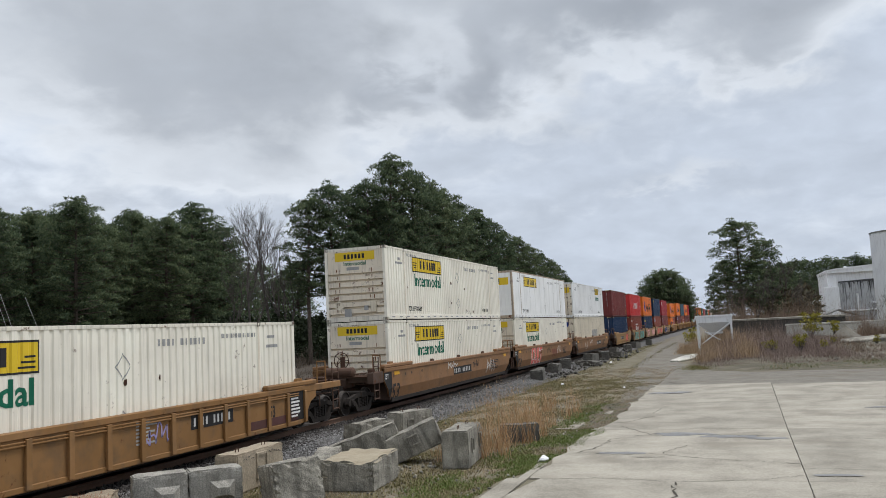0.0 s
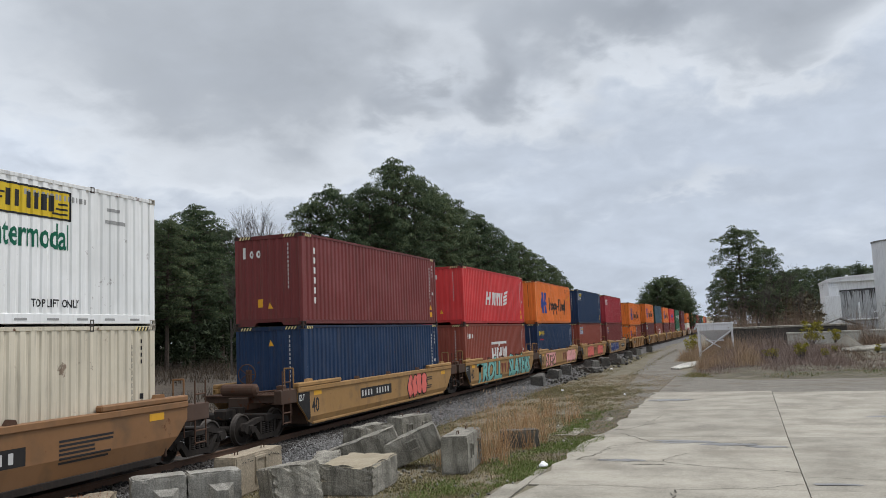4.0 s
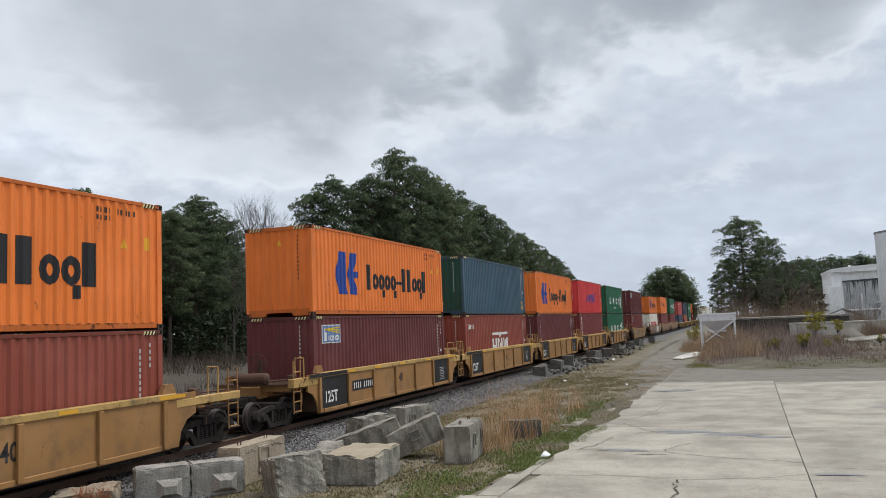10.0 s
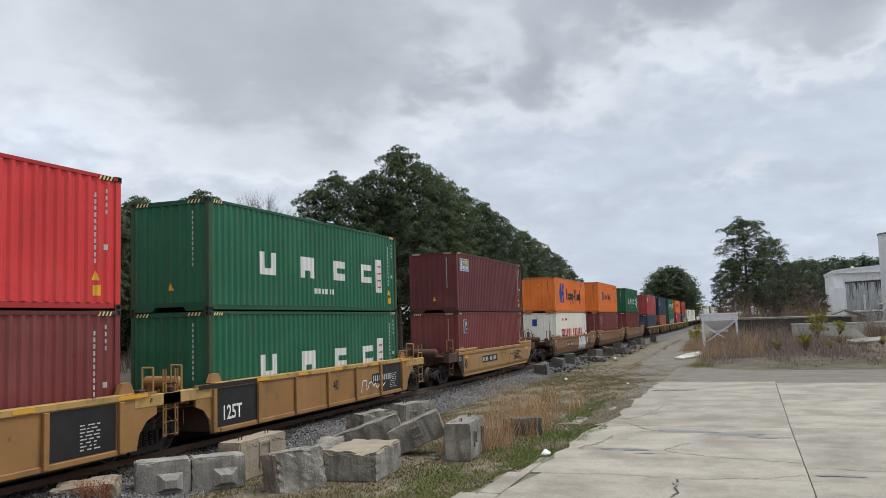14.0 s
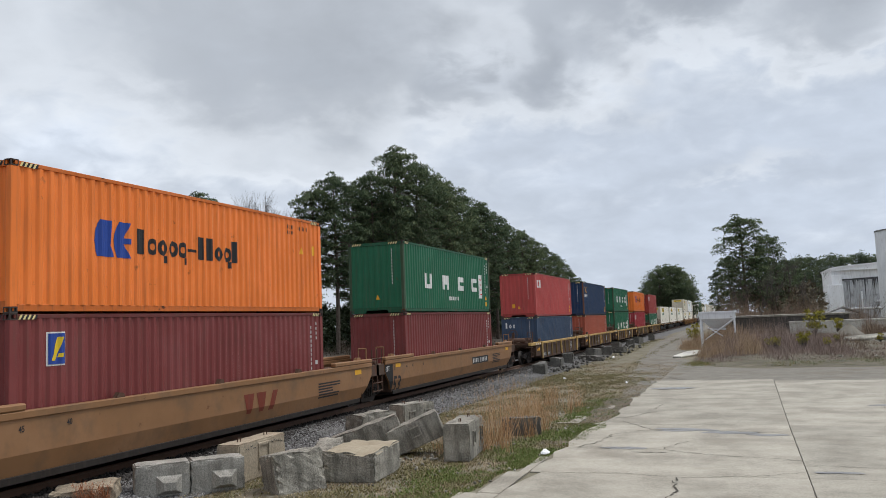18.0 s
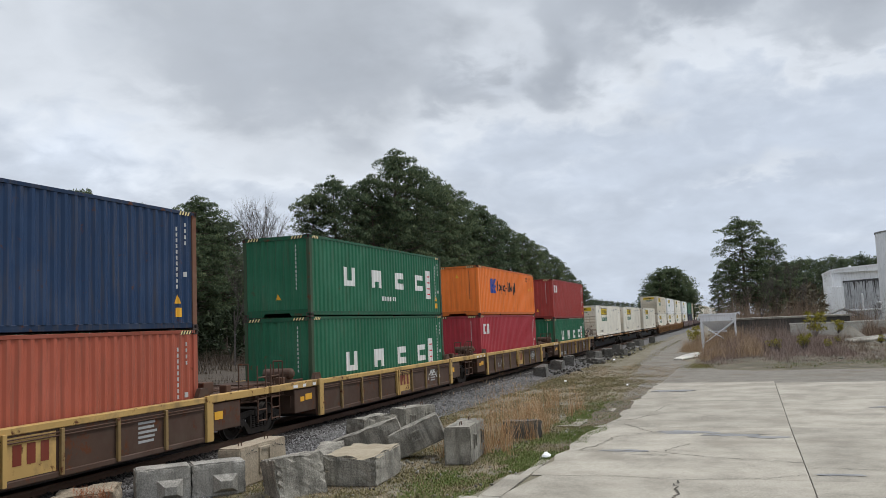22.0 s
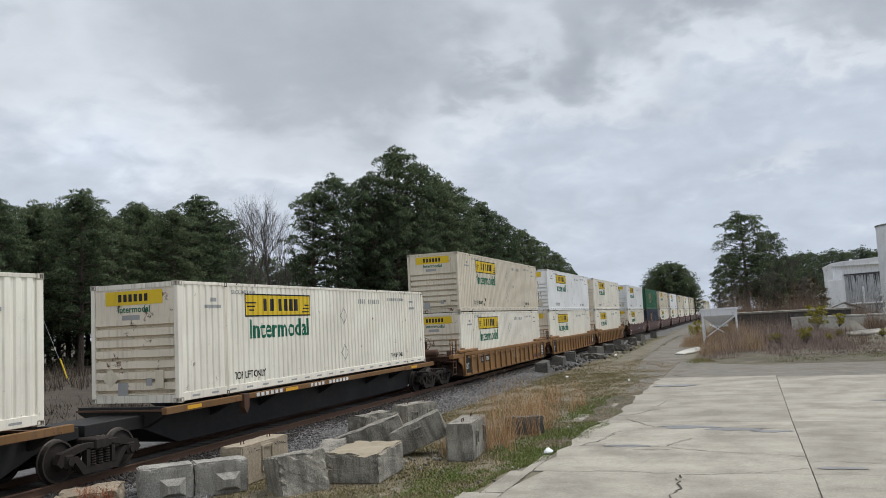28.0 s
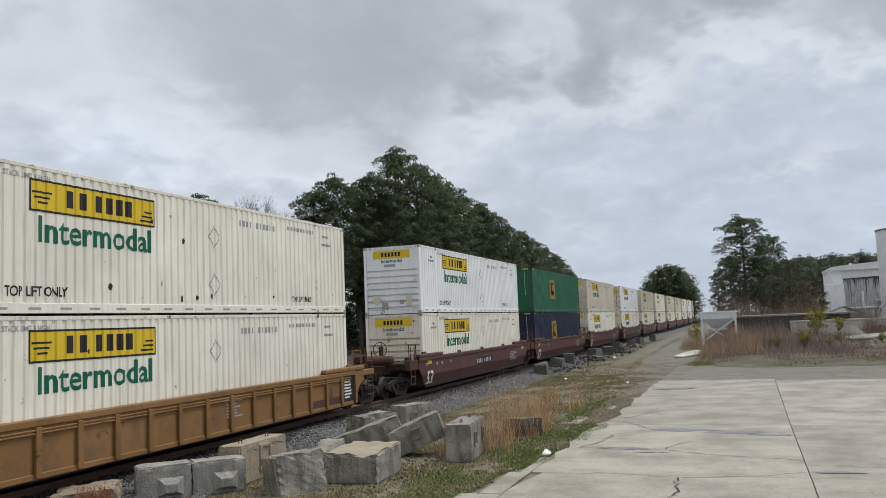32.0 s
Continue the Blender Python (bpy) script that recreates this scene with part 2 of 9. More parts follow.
    thick = k("ADD", k("MAXIMUM", heaps, far), k("ADD", k("MULTIPLY", a, 0.30), k("ADD", k("MULTIPLY", e, 0.34), k("MULTIPLY", c, 0.20))))
    col = ramp(ns, ls, thick, [(0.0, (0.600, 0.645, 0.725)), (0.10, (0.665, 0.702, 0.768)), (0.22, (0.745, 0.770, 0.815)), (0.33, (0.715, 0.738, 0.782)), (0.47, (0.605, 0.630, 0.674)), (0.65, (0.485, 0.510, 0.555)), (0.95, (0.385, 0.410, 0.455))])
    # thin even haze low on the right, paler low on the left
    clear = k("MINIMUM", k("MAXIMUM", k("DIVIDE", k("ADD", bear, 30.0), 22.0), 0.0), 1.0)
    col = mix(ns, ls, k("MULTIPLY", k("SUBTRACT", 1.0, clear), 0.22), col, (0.70, 0.715, 0.745))
    fine = k("ADD", 1.0, k("ADD", k("MULTIPLY", b, 0.30), k("MULTIPLY", c, 0.28)))
    fine = k("ADD", fine, k("ADD", mass(-46.5, 12.3, 4.5, 1.8, 0.16), k("ADD", mass(-18.2, 16.6, 1.3, 2.2, 0.14), mass(-34, 10.8, 9, 1.6, 0.08))))
    col = mix(ns, ls, 1.0, col, (0.960, 1.0, 1.038), "MULTIPLY")
    tint = ns.new("ShaderNodeVectorMath")
    tint.operation = "SCALE"
    ls.new(col, tint.inputs[0])
    ls.new(fine, tint.inputs["Scale"])
    col = tint.outputs[0]
    # the cover grows brighter towards the hidden sun
    warm = k("ADD", k("MULTIPLY", sep.outputs["X"], math.sin(radians(SUN_AZ))), k("MULTIPLY", sep.outputs["Y"], math.cos(radians(SUN_AZ))))
    glow = k("ADD", 1.0, k("MULTIPLY", k("MAXIMUM", k("SUBTRACT", warm, 0.75), 0.0), 1.6))
    toned = ns.new("ShaderNodeVectorMath")
    toned.operation = "SCALE"
    ls.new(col, toned.inputs[0])
    ls.new(glow, toned.inputs["Scale"])
    em = ns.new("ShaderNodeEmission")
    ls.new(toned.outputs[0], em.inputs["Color"])
    em.inputs["Strength"].default_value = 1.0
    ls.new(em.outputs[0], ns["Material Output"].inputs["Surface"])
    m.cycles.emission_sampling = "NONE"
    return m


def sky_band(radius, lo, hi):
    verts, faces = [], []
    nu, nv = 96, 20
    for j in range(nv + 1):
        e = radians(lo + (hi - lo) * j / nv)
        for i in range(nu):
            a = 2 * math.pi * i / nu
            verts.append((radius * math.cos(e) * math.cos(a), radius * math.cos(e) * math.sin(a), radius * math.sin(e)))
    for j in range(nv):
        for i in range(nu):
            k = (i + 1) % nu
            faces.append((j * nu + i, j * nu + k, (j + 1) * nu + k, (j + 1) * nu + i))
    return quick("sky_dome", verts, faces, sky_material(), smooth=True)


sky_dome = sky_band(2400, -1.0, 50)
tagged(sky_dome, "grey broken overcast with brighter gaps", "sky", kind="structure")

# ---- ground ----
SOIL = rocky("soil_and_dead_grass", [(0.30, (0.085, 0.068, 0.047)), (0.46, (0.155, 0.128, 0.088)), (0.60, (0.205, 0.176, 0.126)), (0.74, (0.120, 0.122, 0.056))], 0.55, 13.0, 0.95, 0.9, 0.05, (2.2, (0.26, 0.235, 0.19), 0.45))
GRAVEL = rocky("grey_gravel", [(0.30, (0.105, 0.094, 0.076)), (0.55, (0.175, 0.160, 0.133)), (0.75, (0.245, 0.225, 0.185))], 1.2, 45.0, 0.95, 0.9, 0.03, (0.4, (0.125, 0.100, 0.070), 0.65))
STONE = rocky("ballast_stone", [(0.30, (0.05, 0.047, 0.044)), (0.5, (0.095, 0.091, 0.087)), (0.72, (0.17, 0.165, 0.16))], 3.0, 60.0, 0.9, 0.6, 0.02)
SLAB = rocky("worn_concrete_paving", [(0.36, (0.205, 0.184, 0.146)), (0.48, (0.312, 0.285, 0.230)), (0.61, (0.405, 0.372, 0.306))], 0.7, 34.0, 0.85, 0.4, 0.008, (0.5, (0.215, 0.188, 0.146), 0.55), 0.0, 0.10)
BLOCK = rocky("weathered_grey_concrete", [(0.28, (0.085, 0.077, 0.062)), (0.45, (0.205, 0.190, 0.158)), (0.66, (0.445, 0.415, 0.345))], 1.7, 34.0, 0.93, 0.9, 0.012, (1.1, (0.070, 0.062, 0.048), 0.45), 0.55)
BUFF = rocky("buff_concrete", [(0.28, (0.25, 0.20, 0.14)), (0.5, (0.33, 0.275, 0.20)), (0.72, (0.43, 0.355, 0.255))], 1.6, 22.0, 0.9, 0.6, 0.02, None, 0.25)
BARK = rocky("pine_bark", [(0.30, (0.045, 0.033, 0.026)), (0.55, (0.10, 0.075, 0.058)), (0.75, (0.15, 0.12, 0.095))], 3.0, 12.0, 0.95, 0.9, 0.05)
TWIG = rocky("bare_grey_bark", [(0.30, (0.055, 0.046, 0.039)), (0.55, (0.085, 0.073, 0.064)), (0.75, (0.13, 0.115, 0.10))], 3.0, 12.0, 0.95, 0.5, 0.02)
NEEDLE = leafy("pine_needles", [(0.0, (0.032, 0.056, 0.035)), (0.35, (0.072, 0.106, 0.058)), (0.7, (0.122, 0.158, 0.080)), (1.0, (0.21, 0.235, 0.115))], 0.7, 0.42)
GRASS = leafy("grass_blades", [(0.0, (0.045, 0.085, 0.015)), (0.35, (0.095, 0.145, 0.030)), (0.6, (0.22, 0.18, 0.08)), (1.0, (0.34, 0.26, 0.13))])
STRAW = leafy("dry_broom_grass", [(0.0, (0.24, 0.125, 0.058)), (0.45, (0.46, 0.285, 0.150)), (0.8, (0.60, 0.44, 0.27)), (1.0, (0.70, 0.57, 0.40))], 0.8, 0.35)
BRUSH = leafy("bare_brush", [(0.0, (0.085, 0.060, 0.046)), (0.5, (0.19, 0.135, 0.098)), (1.0, (0.34, 0.25, 0.175))])
RAIL = paint("brown_rail_steel", (0.13, 0.075, 0.05), 0.6, 0.4, 0.4, 0.3)
TIE = rocky("creosoted_tie", [(0.3, (0.03, 0.024, 0.02)), (0.6, (0.07, 0.055, 0.045)), (0.8, (0.11, 0.09, 0.075))], 2.0, 20.0, 0.95, 0.8, 0.02)


def ground_sheet():
    xs = [-2300, -600, -200, -90, -60, -40, -28, -20, -11.5, -10.0, -8, -6, -4.6, 6, 20, 60, 200, 600, 2300]
    ys = [-2300, -400, -60, -10, 5, 15, 25, 35, 48, 54, 62, 75, 90, 110, 150, 250, 500, 1000, 2300]
    verts = []
    for y in ys:
        for x in xs:
            z = -0.02
            if x <= -20:
                z = -0.10 if x > -40 else 0.3
            verts.append((x, y, z))
    n = len(xs)
    faces = [(j * n + i, j * n + i + 1, (j + 1) * n + i + 1, (j + 1) * n + i) for j in range(len(ys) - 1) for i in range(n - 1)]
    ob = quick("ground", verts, faces, SOIL)
    return tagged(ob, "brown soil with dead grass and green patches", "ground", kind="structure")


ground_sheet()


def forest_floor():
    """Fallen needles and leaves from the foot of the railway's bank into the wood, their brown darkened for its shade.
    """
    xs, zs = [-19.0, -20.0, -28.0, -40.0, -60.0, -90.0, -190.0], [-0.078, -0.088, -0.088, 0.312, 0.312, 0.312, 0.312]
    ys = [-60, -10, 5, 15, 25, 35, 48, 54, 62, 75, 90, 110, 150, 250, 400]
    rng = random.Random(2)
    verts = [(x + (rng.uniform(-0.8, 0.8) if i == 0 else 0), y, z) for y in ys for i, (x, z) in enumerate(zip(xs, zs))]
    n = len(xs)
    faces = [(j * n + i, (j + 1) * n + i, (j + 1) * n + i + 1, j * n + i + 1) for j in range(len(ys) - 1) for i in range(n - 1)]
    litter_of = rocky("shade_toned_needles", [(0.30, (0.026, 0.019, 0.013)), (0.5, (0.050, 0.037, 0.024)), (0.68, (0.080, 0.060, 0.040))], 0.8, 16.0, 0.95, 0.8, 0.05)
    tagged(quick("forest_ground", verts, faces, litter_of), "brown floor of fallen needles, coloured dark for shade under the wood", "ground", kind="structure")


forest_floor()


def ragged_sheet(name, edge_a, edge_b, z, material, label, seed, wobble=0.25, category="ground"):
    """A thin sheet between two lines of points, with an uneven rim."""
    rng = random.Random(seed)
    verts, faces = [], []
    n = 60
    def along(line, s):
        k = s * (len(line) - 1)
        i = min(int(k), len(line) - 2)
        f = k - i
        return [line[i][c] + (line[i + 1][c] - line[i][c]) * f for c in (0, 1)]
    for i in range(n + 1):
        s = i / n
        a, b = along(edge_a, s), along(edge_b, s)
        ja, jb = rng.uniform(-wobble, wobble), rng.uniform(-wobble, wobble)
        verts += [(a[0] + ja, a[1] + ja * 0.4, z), (b[0] + jb, b[1] + jb * 0.4, z)]
    for i in range(n):
        faces.append((2 * i, 2 * i + 1, 2 * i + 3, 2 * i + 2))
    ob = quick(name, verts, faces, material)
    return tagged(ob, label, category, kind="structure")


ragged_sheet("road", [(-10.5, 300), (-10.0, 150), (-9.2, 100), (-8.0, 75), (-7.0, 60), (-6.0, 48), (-4.8, 34), (-4.2, 30)],
             [(-6.6, 300), (-6.3, 150), (-6.0, 100), (-5.0, 75), (-3.6, 58), (0.5, 50.5), (9, 50), (30, 49)], -0.014, GRAVEL, "grey gravel track along the railway", 3, 0.3, "road")
ragged_sheet("yard_apron", [(-4.6, 28), (-4.4, 36), (-4.0, 43), (-3.0, 47), (2, 49.8), (8, 49.6), (30, 49)], [(-3.0, 28), (-3.0, 36), (-2.5, 40), (0, 40.5), (4, 40.5), (12, 40), (40, 39)], -0.010, GRAVEL, "packed grey gravel at the rim of the paving", 4, 0.2, "road")

ragged_sheet("dirt_rim", [(-5.3, 21.5), (-4.9, 24.5), (-5.1, 27.5), (-5.4, 30.5), (-4.9, 33.5), (-4.5, 35.5)], [(-3.9, 21.5), (-3.6, 24.5), (-3.4, 27.5), (-3.5, 30.5), (-3.7, 33.5), (-3.9, 35.5)], -0.007,
             rocky("dark_leaf_litter", [(0.3, (0.040, 0.030, 0.020)), (0.5, (0.085, 0.066, 0.044)), (0.7, (0.160, 0.130, 0.090))], 2.2, 24.0, 0.95, 0.9, 0.03), "dark dirt and fallen leaves at the paving's broken rim", 14, 0.35)

# ---- track ----
track = tagged(new("track"), "railway track of brown rails on tarred ties and grey ballast", "track", kind="structure")
BED = [(-4.6, -0.05), (-3.05, -0.02), (-1.75, 0.22), (1.75, 0.22), (3.05, -0.02), (4.6, -0.05)]


def ballast_bed():
    verts, faces = [], []
    n = len(BED)
    ys = [-400, -50] + [i * 2.0 for i in range(0, 80)] + [200, 400, 1000]
    rng = random.Random(8)
    for y in ys:
        for x, z in BED:
            k = 0.06 if 0 <= y < 160 else 0
            verts.append((TRACK_X + x + rng.uniform(-k, k) * 3, y, z + rng.uniform(-k, k) * 0.5))
    for j in range(len(ys) - 1):
        for i in range(n - 1):
            faces.append((j * n + i, j * n + i + 1, (j + 1) * n + i + 1, (j + 1) * n + i))
    quick("ballast", verts, faces, STONE, track, "grey crushed stone bed")


ballast_bed()
for s in (-1, 1):
    o = [(-0.07, 0.222), (0.07, 0.222), (0.07, 0.24), (0.012, 0.258), (0.012, 0.355), (0.036, 0.365), (0.036, 0.392), (0.026, 0.40), (-0.026, 0.40), (-0.036, 0.392), (-0.036, 0.365), (-0.012, 0.355), (-0.012, 0.258), (-0.07, 0.24)]
    part("rail", prism([(TRACK_X + s * 0.7525 + p, q) for p, q in o], -300, 1200, "y"), RAIL, track)


def pieces_of_stone(count, place, seed, lo=0.025, hi=0.06):
    """Loose angular stones in one mesh."""
    rng = np.random.default_rng(seed)
    base = np.array([(1, 0, 0), (-1, 0, 0), (0, 1, 0), (0, -1, 0), (0, 0, 1), (0, 0, -1)], float)
    tri = np.array([(0, 2, 4), (2, 1, 4), (1, 3, 4), (3, 0, 4), (2, 0, 5), (1, 2, 5), (3, 1, 5), (0, 3, 5)])
    centres = place(rng, count)
    size = rng.uniform(lo, hi, (count, 1, 1)) * rng.uniform(0.6, 1.3, (count, 1, 3))
    v = base[None] * size * rng.uniform(0.7, 1.25, (count, 6, 1))
    a = rng.uniform(0, 6.283, count)
    b = rng.uniform(0, 6.283, count)
    ca, sa, cb, sb = np.cos(a), np.sin(a), np.cos(b), np.sin(b)
    x, y, z = v[..., 0].copy(), v[..., 1].copy(), v[..., 2].copy()
    x, y = x * ca[:, None] - y * sa[:, None], x * sa[:, None] + y * ca[:, None]
    y, z = y * cb[:, None] - z * sb[:, None], y * sb[:, None] + z * cb[:, None]
    v = np.stack([x, y, z], -1) + centres[:, None]
    f = tri[None] + (np.arange(count) * 6)[:, None, None]
    return v.reshape(-1, 3), f.reshape(-1, 3)


def mesh_of(name, v, f, material, parent=None, label=""):
    me = bpy.data.meshes.new(name)
    me.vertices.add(len(v))
    me.vertices.foreach_set("co", np.ascontiguousarray(v, dtype=np.float32).ravel())
    me.loops.add(f.size)
    me.loops.foreach_set("vertex_index", np.ascontiguousarray(f, dtype=np.int32).ravel())
    me.polygons.add(len(f))
    k = f.shape[1]
    me.polygons.foreach_set("loop_start", np.arange(0, f.size, k, dtype=np.int32))
    me.update(calc_edges=True)
    me.validate()
    me.materials.append(material)
    return shared(name, me, parent, label)


STONES = leafy("loose_ballast", [(0.0, (0.05, 0.047, 0.045)), (0.4, (0.125, 0.12, 0.115)), (0.75, (0.215, 0.21, 0.205)), (1.0, (0.36, 0.355, 0.345))], 0.9)


def on_bed(rng, n):
    y = 9 + 61 * rng.random(n) ** 1.5
    x = 1.75 + 1.9 * rng.random(n) ** 0.85
    z = np.interp(x, [1.75, 3.05, 4.6], [0.235, 0.0, -0.03])
    return np.stack([TRACK_X + x, y, z], 1)


def by_the_rail(rng, n):
    y = 5 + 75 * rng.random(n) ** 1.5
    x = 0.80 + 1.25 * rng.random(n)
    return np.stack([TRACK_X + x, y, np.interp(x, [1.75, 3.05], [0.232, 0.0])], 1)


# oil and brake dust foul the stones by the rails; their colour also holds the train's shade
FOUL_SHADE = rocky("fouled_shaded_ballast", [(0.3, (0.018, 0.015, 0.013)), (0.55, (0.040, 0.034, 0.030)), (0.8, (0.075, 0.066, 0.058))], 2.5, 50.0, 0.95, 0.8, 0.03)
quick("fouled_strip", [(TRACK_X - 1.75, -60, 0.226), (TRACK_X + 1.78, -60, 0.226), (TRACK_X + 1.78, 400, 0.226), (TRACK_X - 1.75, 400, 0.226)], [(0, 1, 2, 3)], FOUL_SHADE, track)
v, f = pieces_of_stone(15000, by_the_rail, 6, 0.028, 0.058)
tagged(mesh_of("fouled_stones", v, f, leafy("fouled_stones", [(0.0, (0.015, 0.013, 0.012)), (0.5, (0.042, 0.037, 0.034)), (1.0, (0.095, 0.087, 0.080))], 0.9)), "crushed stones by the rails, dark with grime and painted train shade", "ballast", kind="stuff")
v, f = pieces_of_stone(34000, on_bed, 5, 0.020, 0.046)
tagged(mesh_of("ballast_stones", v, f, STONES), "loose grey crushed stones beside the rails", "ballast", kind="stuff")

# ties: those that the camera sees best one by one, the rest in one piece
def tie_mesh():
    me = bpy.data.meshes.new("tie")
    bm = box(-1.30, 1.30, -0.11, 0.11, 0.06, 0.235, 0.012)
    bm.to_mesh(me)
    bm.free()
    me.materials.append(TIE)
    return me


TIE_ME = tie_mesh()
tie_rng = random.Random(9)
for i in range(150):
    t_ob = shared("tie", TIE_ME, track)
    t_ob.matrix_basis = pose(TRACK_X + tie_rng.uniform(-0.06, 0.06), 4.0 + i * 0.54, tie_rng.uniform(-0.008, 0.004), 0, 0, tie_rng.uniform(-1, 1))
bm = bmesh.new()
for i in range(200):
    y = 85.0 + i * 0.54
    add_box(bm, TRACK_X - 1.3, TRACK_X + 1.3, y - 0.11, y + 0.11, 0.06, 0.235)
tagged(part("far_ties", bm, TIE, track), kind="stuff")

# ---- trees ----
def tufts(rng, centres, radius, blades, length, width, flat=0.8):
    """Bunches of narrow needles that spread from each centre."""
    n = len(centres)
    d = rng.normal(size=(n, blades, 3))
    d[..., 2] = d[..., 2] * flat + 0.35
    d /= np.linalg.norm(d, axis=-1, keepdims=True)
    r = np.asarray(radius).reshape(-1, 1, 1)
    start = centres[:, None] + d * r * rng.uniform(0.05, 0.55, (n, blades, 1))
    tip = start + d * length * rng.uniform(0.6, 1.2, (n, blades, 1)) * r
    side = np.cross(d, rng.normal(size=(n, blades, 3)))
    side /= np.linalg.norm(side, axis=-1, keepdims=True) + 1e-9
    w = width * r * rng.uniform(0.7, 1.3, (n, blades, 1))
    v = np.stack([start - side * w, start + side * w, tip], 2).reshape(-1, 3)
    return v, np.arange(len(v)).reshape(-1, 3)


def taper(bm, a, b, r1, r2, sides=6):
    add_rod(bm, a, b, r1, sides, r2)


def crown_mesh(rng, puffs, sizes, per, length, width, inner=None):
    """Needle bunches on rounded puffs; every needle faces out of its puff."""
    n = len(puffs)
    d = rng.normal(size=(n, per, 3))
    d[..., 2] = np.where(d[..., 2] < -0.35, -d[..., 2], d[..., 2])
    d /= np.linalg.norm(d, axis=-1, keepdims=True)
    r = np.asarray(sizes).reshape(-1, 1, 1)
    at = puffs[:, None] + d * r * (1, 1, 0.68) * rng.uniform(0.72, 1.0, (n, per, 1))
    way = d + rng.normal(size=(n, per, 3)) * 0.75 + (0, 0, 0.35)
    way /= np.linalg.norm(way, axis=-1, keepdims=True)
    side = np.cross(way, rng.normal(size=(n, per, 3)))
    side /= np.linalg.norm(side, axis=-1, keepdims=True) + 1e-9
    w = width * rng.uniform(0.7, 1.3, (n, per, 1))
    tip = at + way * length * rng.uniform(0.6, 1.3, (n, per, 1))
    facing = np.sum(np.cross(2 * side, way) * (d + (0, 0, 0.3)), -1, keepdims=True)
    w = np.where(facing < 0, -w, w)
    v = np.stack([at - side * w, at + side * w, tip], 2).reshape(-1, 3)
    if inner is not None:
        w2, _ = tufts(rng, inner, rng.uniform(0.6, 0.95, len(inner)), 22, 0.42, 0.12)
        v = np.concatenate([v, w2])
    f = np.arange(len(v)).reshape(-1, 3)
    ob = mesh_of("crown", v, f, NEEDLE)
    me = ob.data
    bpy.data.objects.remove(ob)
    out = d * 0.9 + (0, 0, 0.35) + rng.normal(size=(n, per, 3)) * 0.25
    out /= np.linalg.norm(out, axis=-1, keepdims=True)
    me.polygons.foreach_set("use_smooth", [True] * len(me.polygons))
    out = np.repeat(out.reshape(-1, 3), 3, 0)
    if inner is not None:
        more = rng.normal(size=(len(v) - len(out), 3)) + (0, 0, 0.2)
        out = np.concatenate([out, more / np.linalg.norm(more, axis=-1, keepdims=True)])
    me.normals_split_custom_set(out.tolist())
    return me


def pine_meshes(seed, tall, bare, spread, limbs, per, tiers=0, top=0.6):
    """Trunk with limbs, and a crown of needle puffs carried along the limbs' outer halves."""
    rng = np.random.default_rng(seed)
    bm = bmesh.new()
    lean = rng.uniform(-0.02, 0.02, 2) * tall
    knots = [Vector((lean[0] * s + 0.12 * math.sin(5 * s + seed), lean[1] * s, tall * s)) for s in np.linspace(0, 0.97, 7)]
    for i in range(6):
        r = lambda s: 0.013 * tall * (1 - s) ** 0.8 + 0.03
        taper(bm, knots[i], knots[i + 1], r(i / 6), r((i + 1) / 6), 8)
    puffs, sizes, inner = [], [], []
    for q in range(limbs):
        h = (q + rng.random()) / limbs
        if tiers:
            h = (math.floor(h * tiers) + 0.5 + 0.5 * (rng.random() - 0.5)) / tiers
        s = bare + (0.985 - bare) * h
        at = knots[0].lerp(knots[-1], s)
        prof = (1 - h ** 2.4) ** top * (0.62 + 0.38 * min(1, h / 0.25)) + 0.09
        reach = spread * prof * rng.uniform(0.62, 1.12)
        a = q * 2.399 + rng.uniform(-0.5, 0.5)
        rise = (rng.uniform(-0.05, 0.22) + 0.18 * h) * reach
        end = Vector((at.x + math.cos(a) * reach, at.y + math.sin(a) * reach, min(tall * 0.985, at.z + rise)))
        taper(bm, at, end, 0.004 * tall * (1.15 - h) + 0.015, 0.015, 4)
        for u in range(int(rng.integers(3, 5)) if not tiers else int(rng.integers(4, 7))):
            f = 1.0 - 0.42 * rng.random() ** 1.3
            puffs.append(np.array(at.lerp(end, f)) + rng.normal(size=3) * (0.38, 0.38, 0.16))
            sizes.append(rng.uniform(0.40, 0.88))
        for u in range(3 if per < 30 else 1):
            inner.append(np.array(at.lerp(end, rng.uniform(0.10, 0.62))) + rng.normal(size=3) * 0.25)
    for q in range(7):
        puffs.append(np.array(knots[-1]) + rng.normal(size=3) * (0.35, 0.35, 0.45))
        sizes.append(0.5)
    wood = bpy.data.meshes.new("trunk")
    bm.to_mesh(wood)
    bm.free()
    wood.materials.append(BARK)
    if per < 30:
        return wood, crown_mesh(rng, np.array(puffs), np.array(sizes) * 1.2, per, 0.36, 0.095, np.array(inner))
    return wood, crown_mesh(rng, np.array(puffs), np.array(sizes), per, 0.27, 0.050, np.array(inner))


# tall crowns in full detail, an open one in tiers, and plainer ones for the wood behind
PINES = [pine_meshes(11, 20, 0.28, 3.6, 78, 72, 0, 0.42), pine_meshes(12, 20, 0.40, 3.3, 58, 72, 0, 0.40), pine_meshes(13, 20, 0.22, 3.8, 92, 72, 0, 0.45),
         pine_meshes(14, 20, 0.30, 4.0, 62, 66, 0, 0.5), pine_meshes(15, 20, 0.32, 3.4, 70, 72, 0, 0.42), pine_meshes(16, 20, 0.22, 4.0, 70, 20, 0, 0.40), pine_meshes(17, 20, 0.28, 3.7, 60, 20, 0, 0.40)]


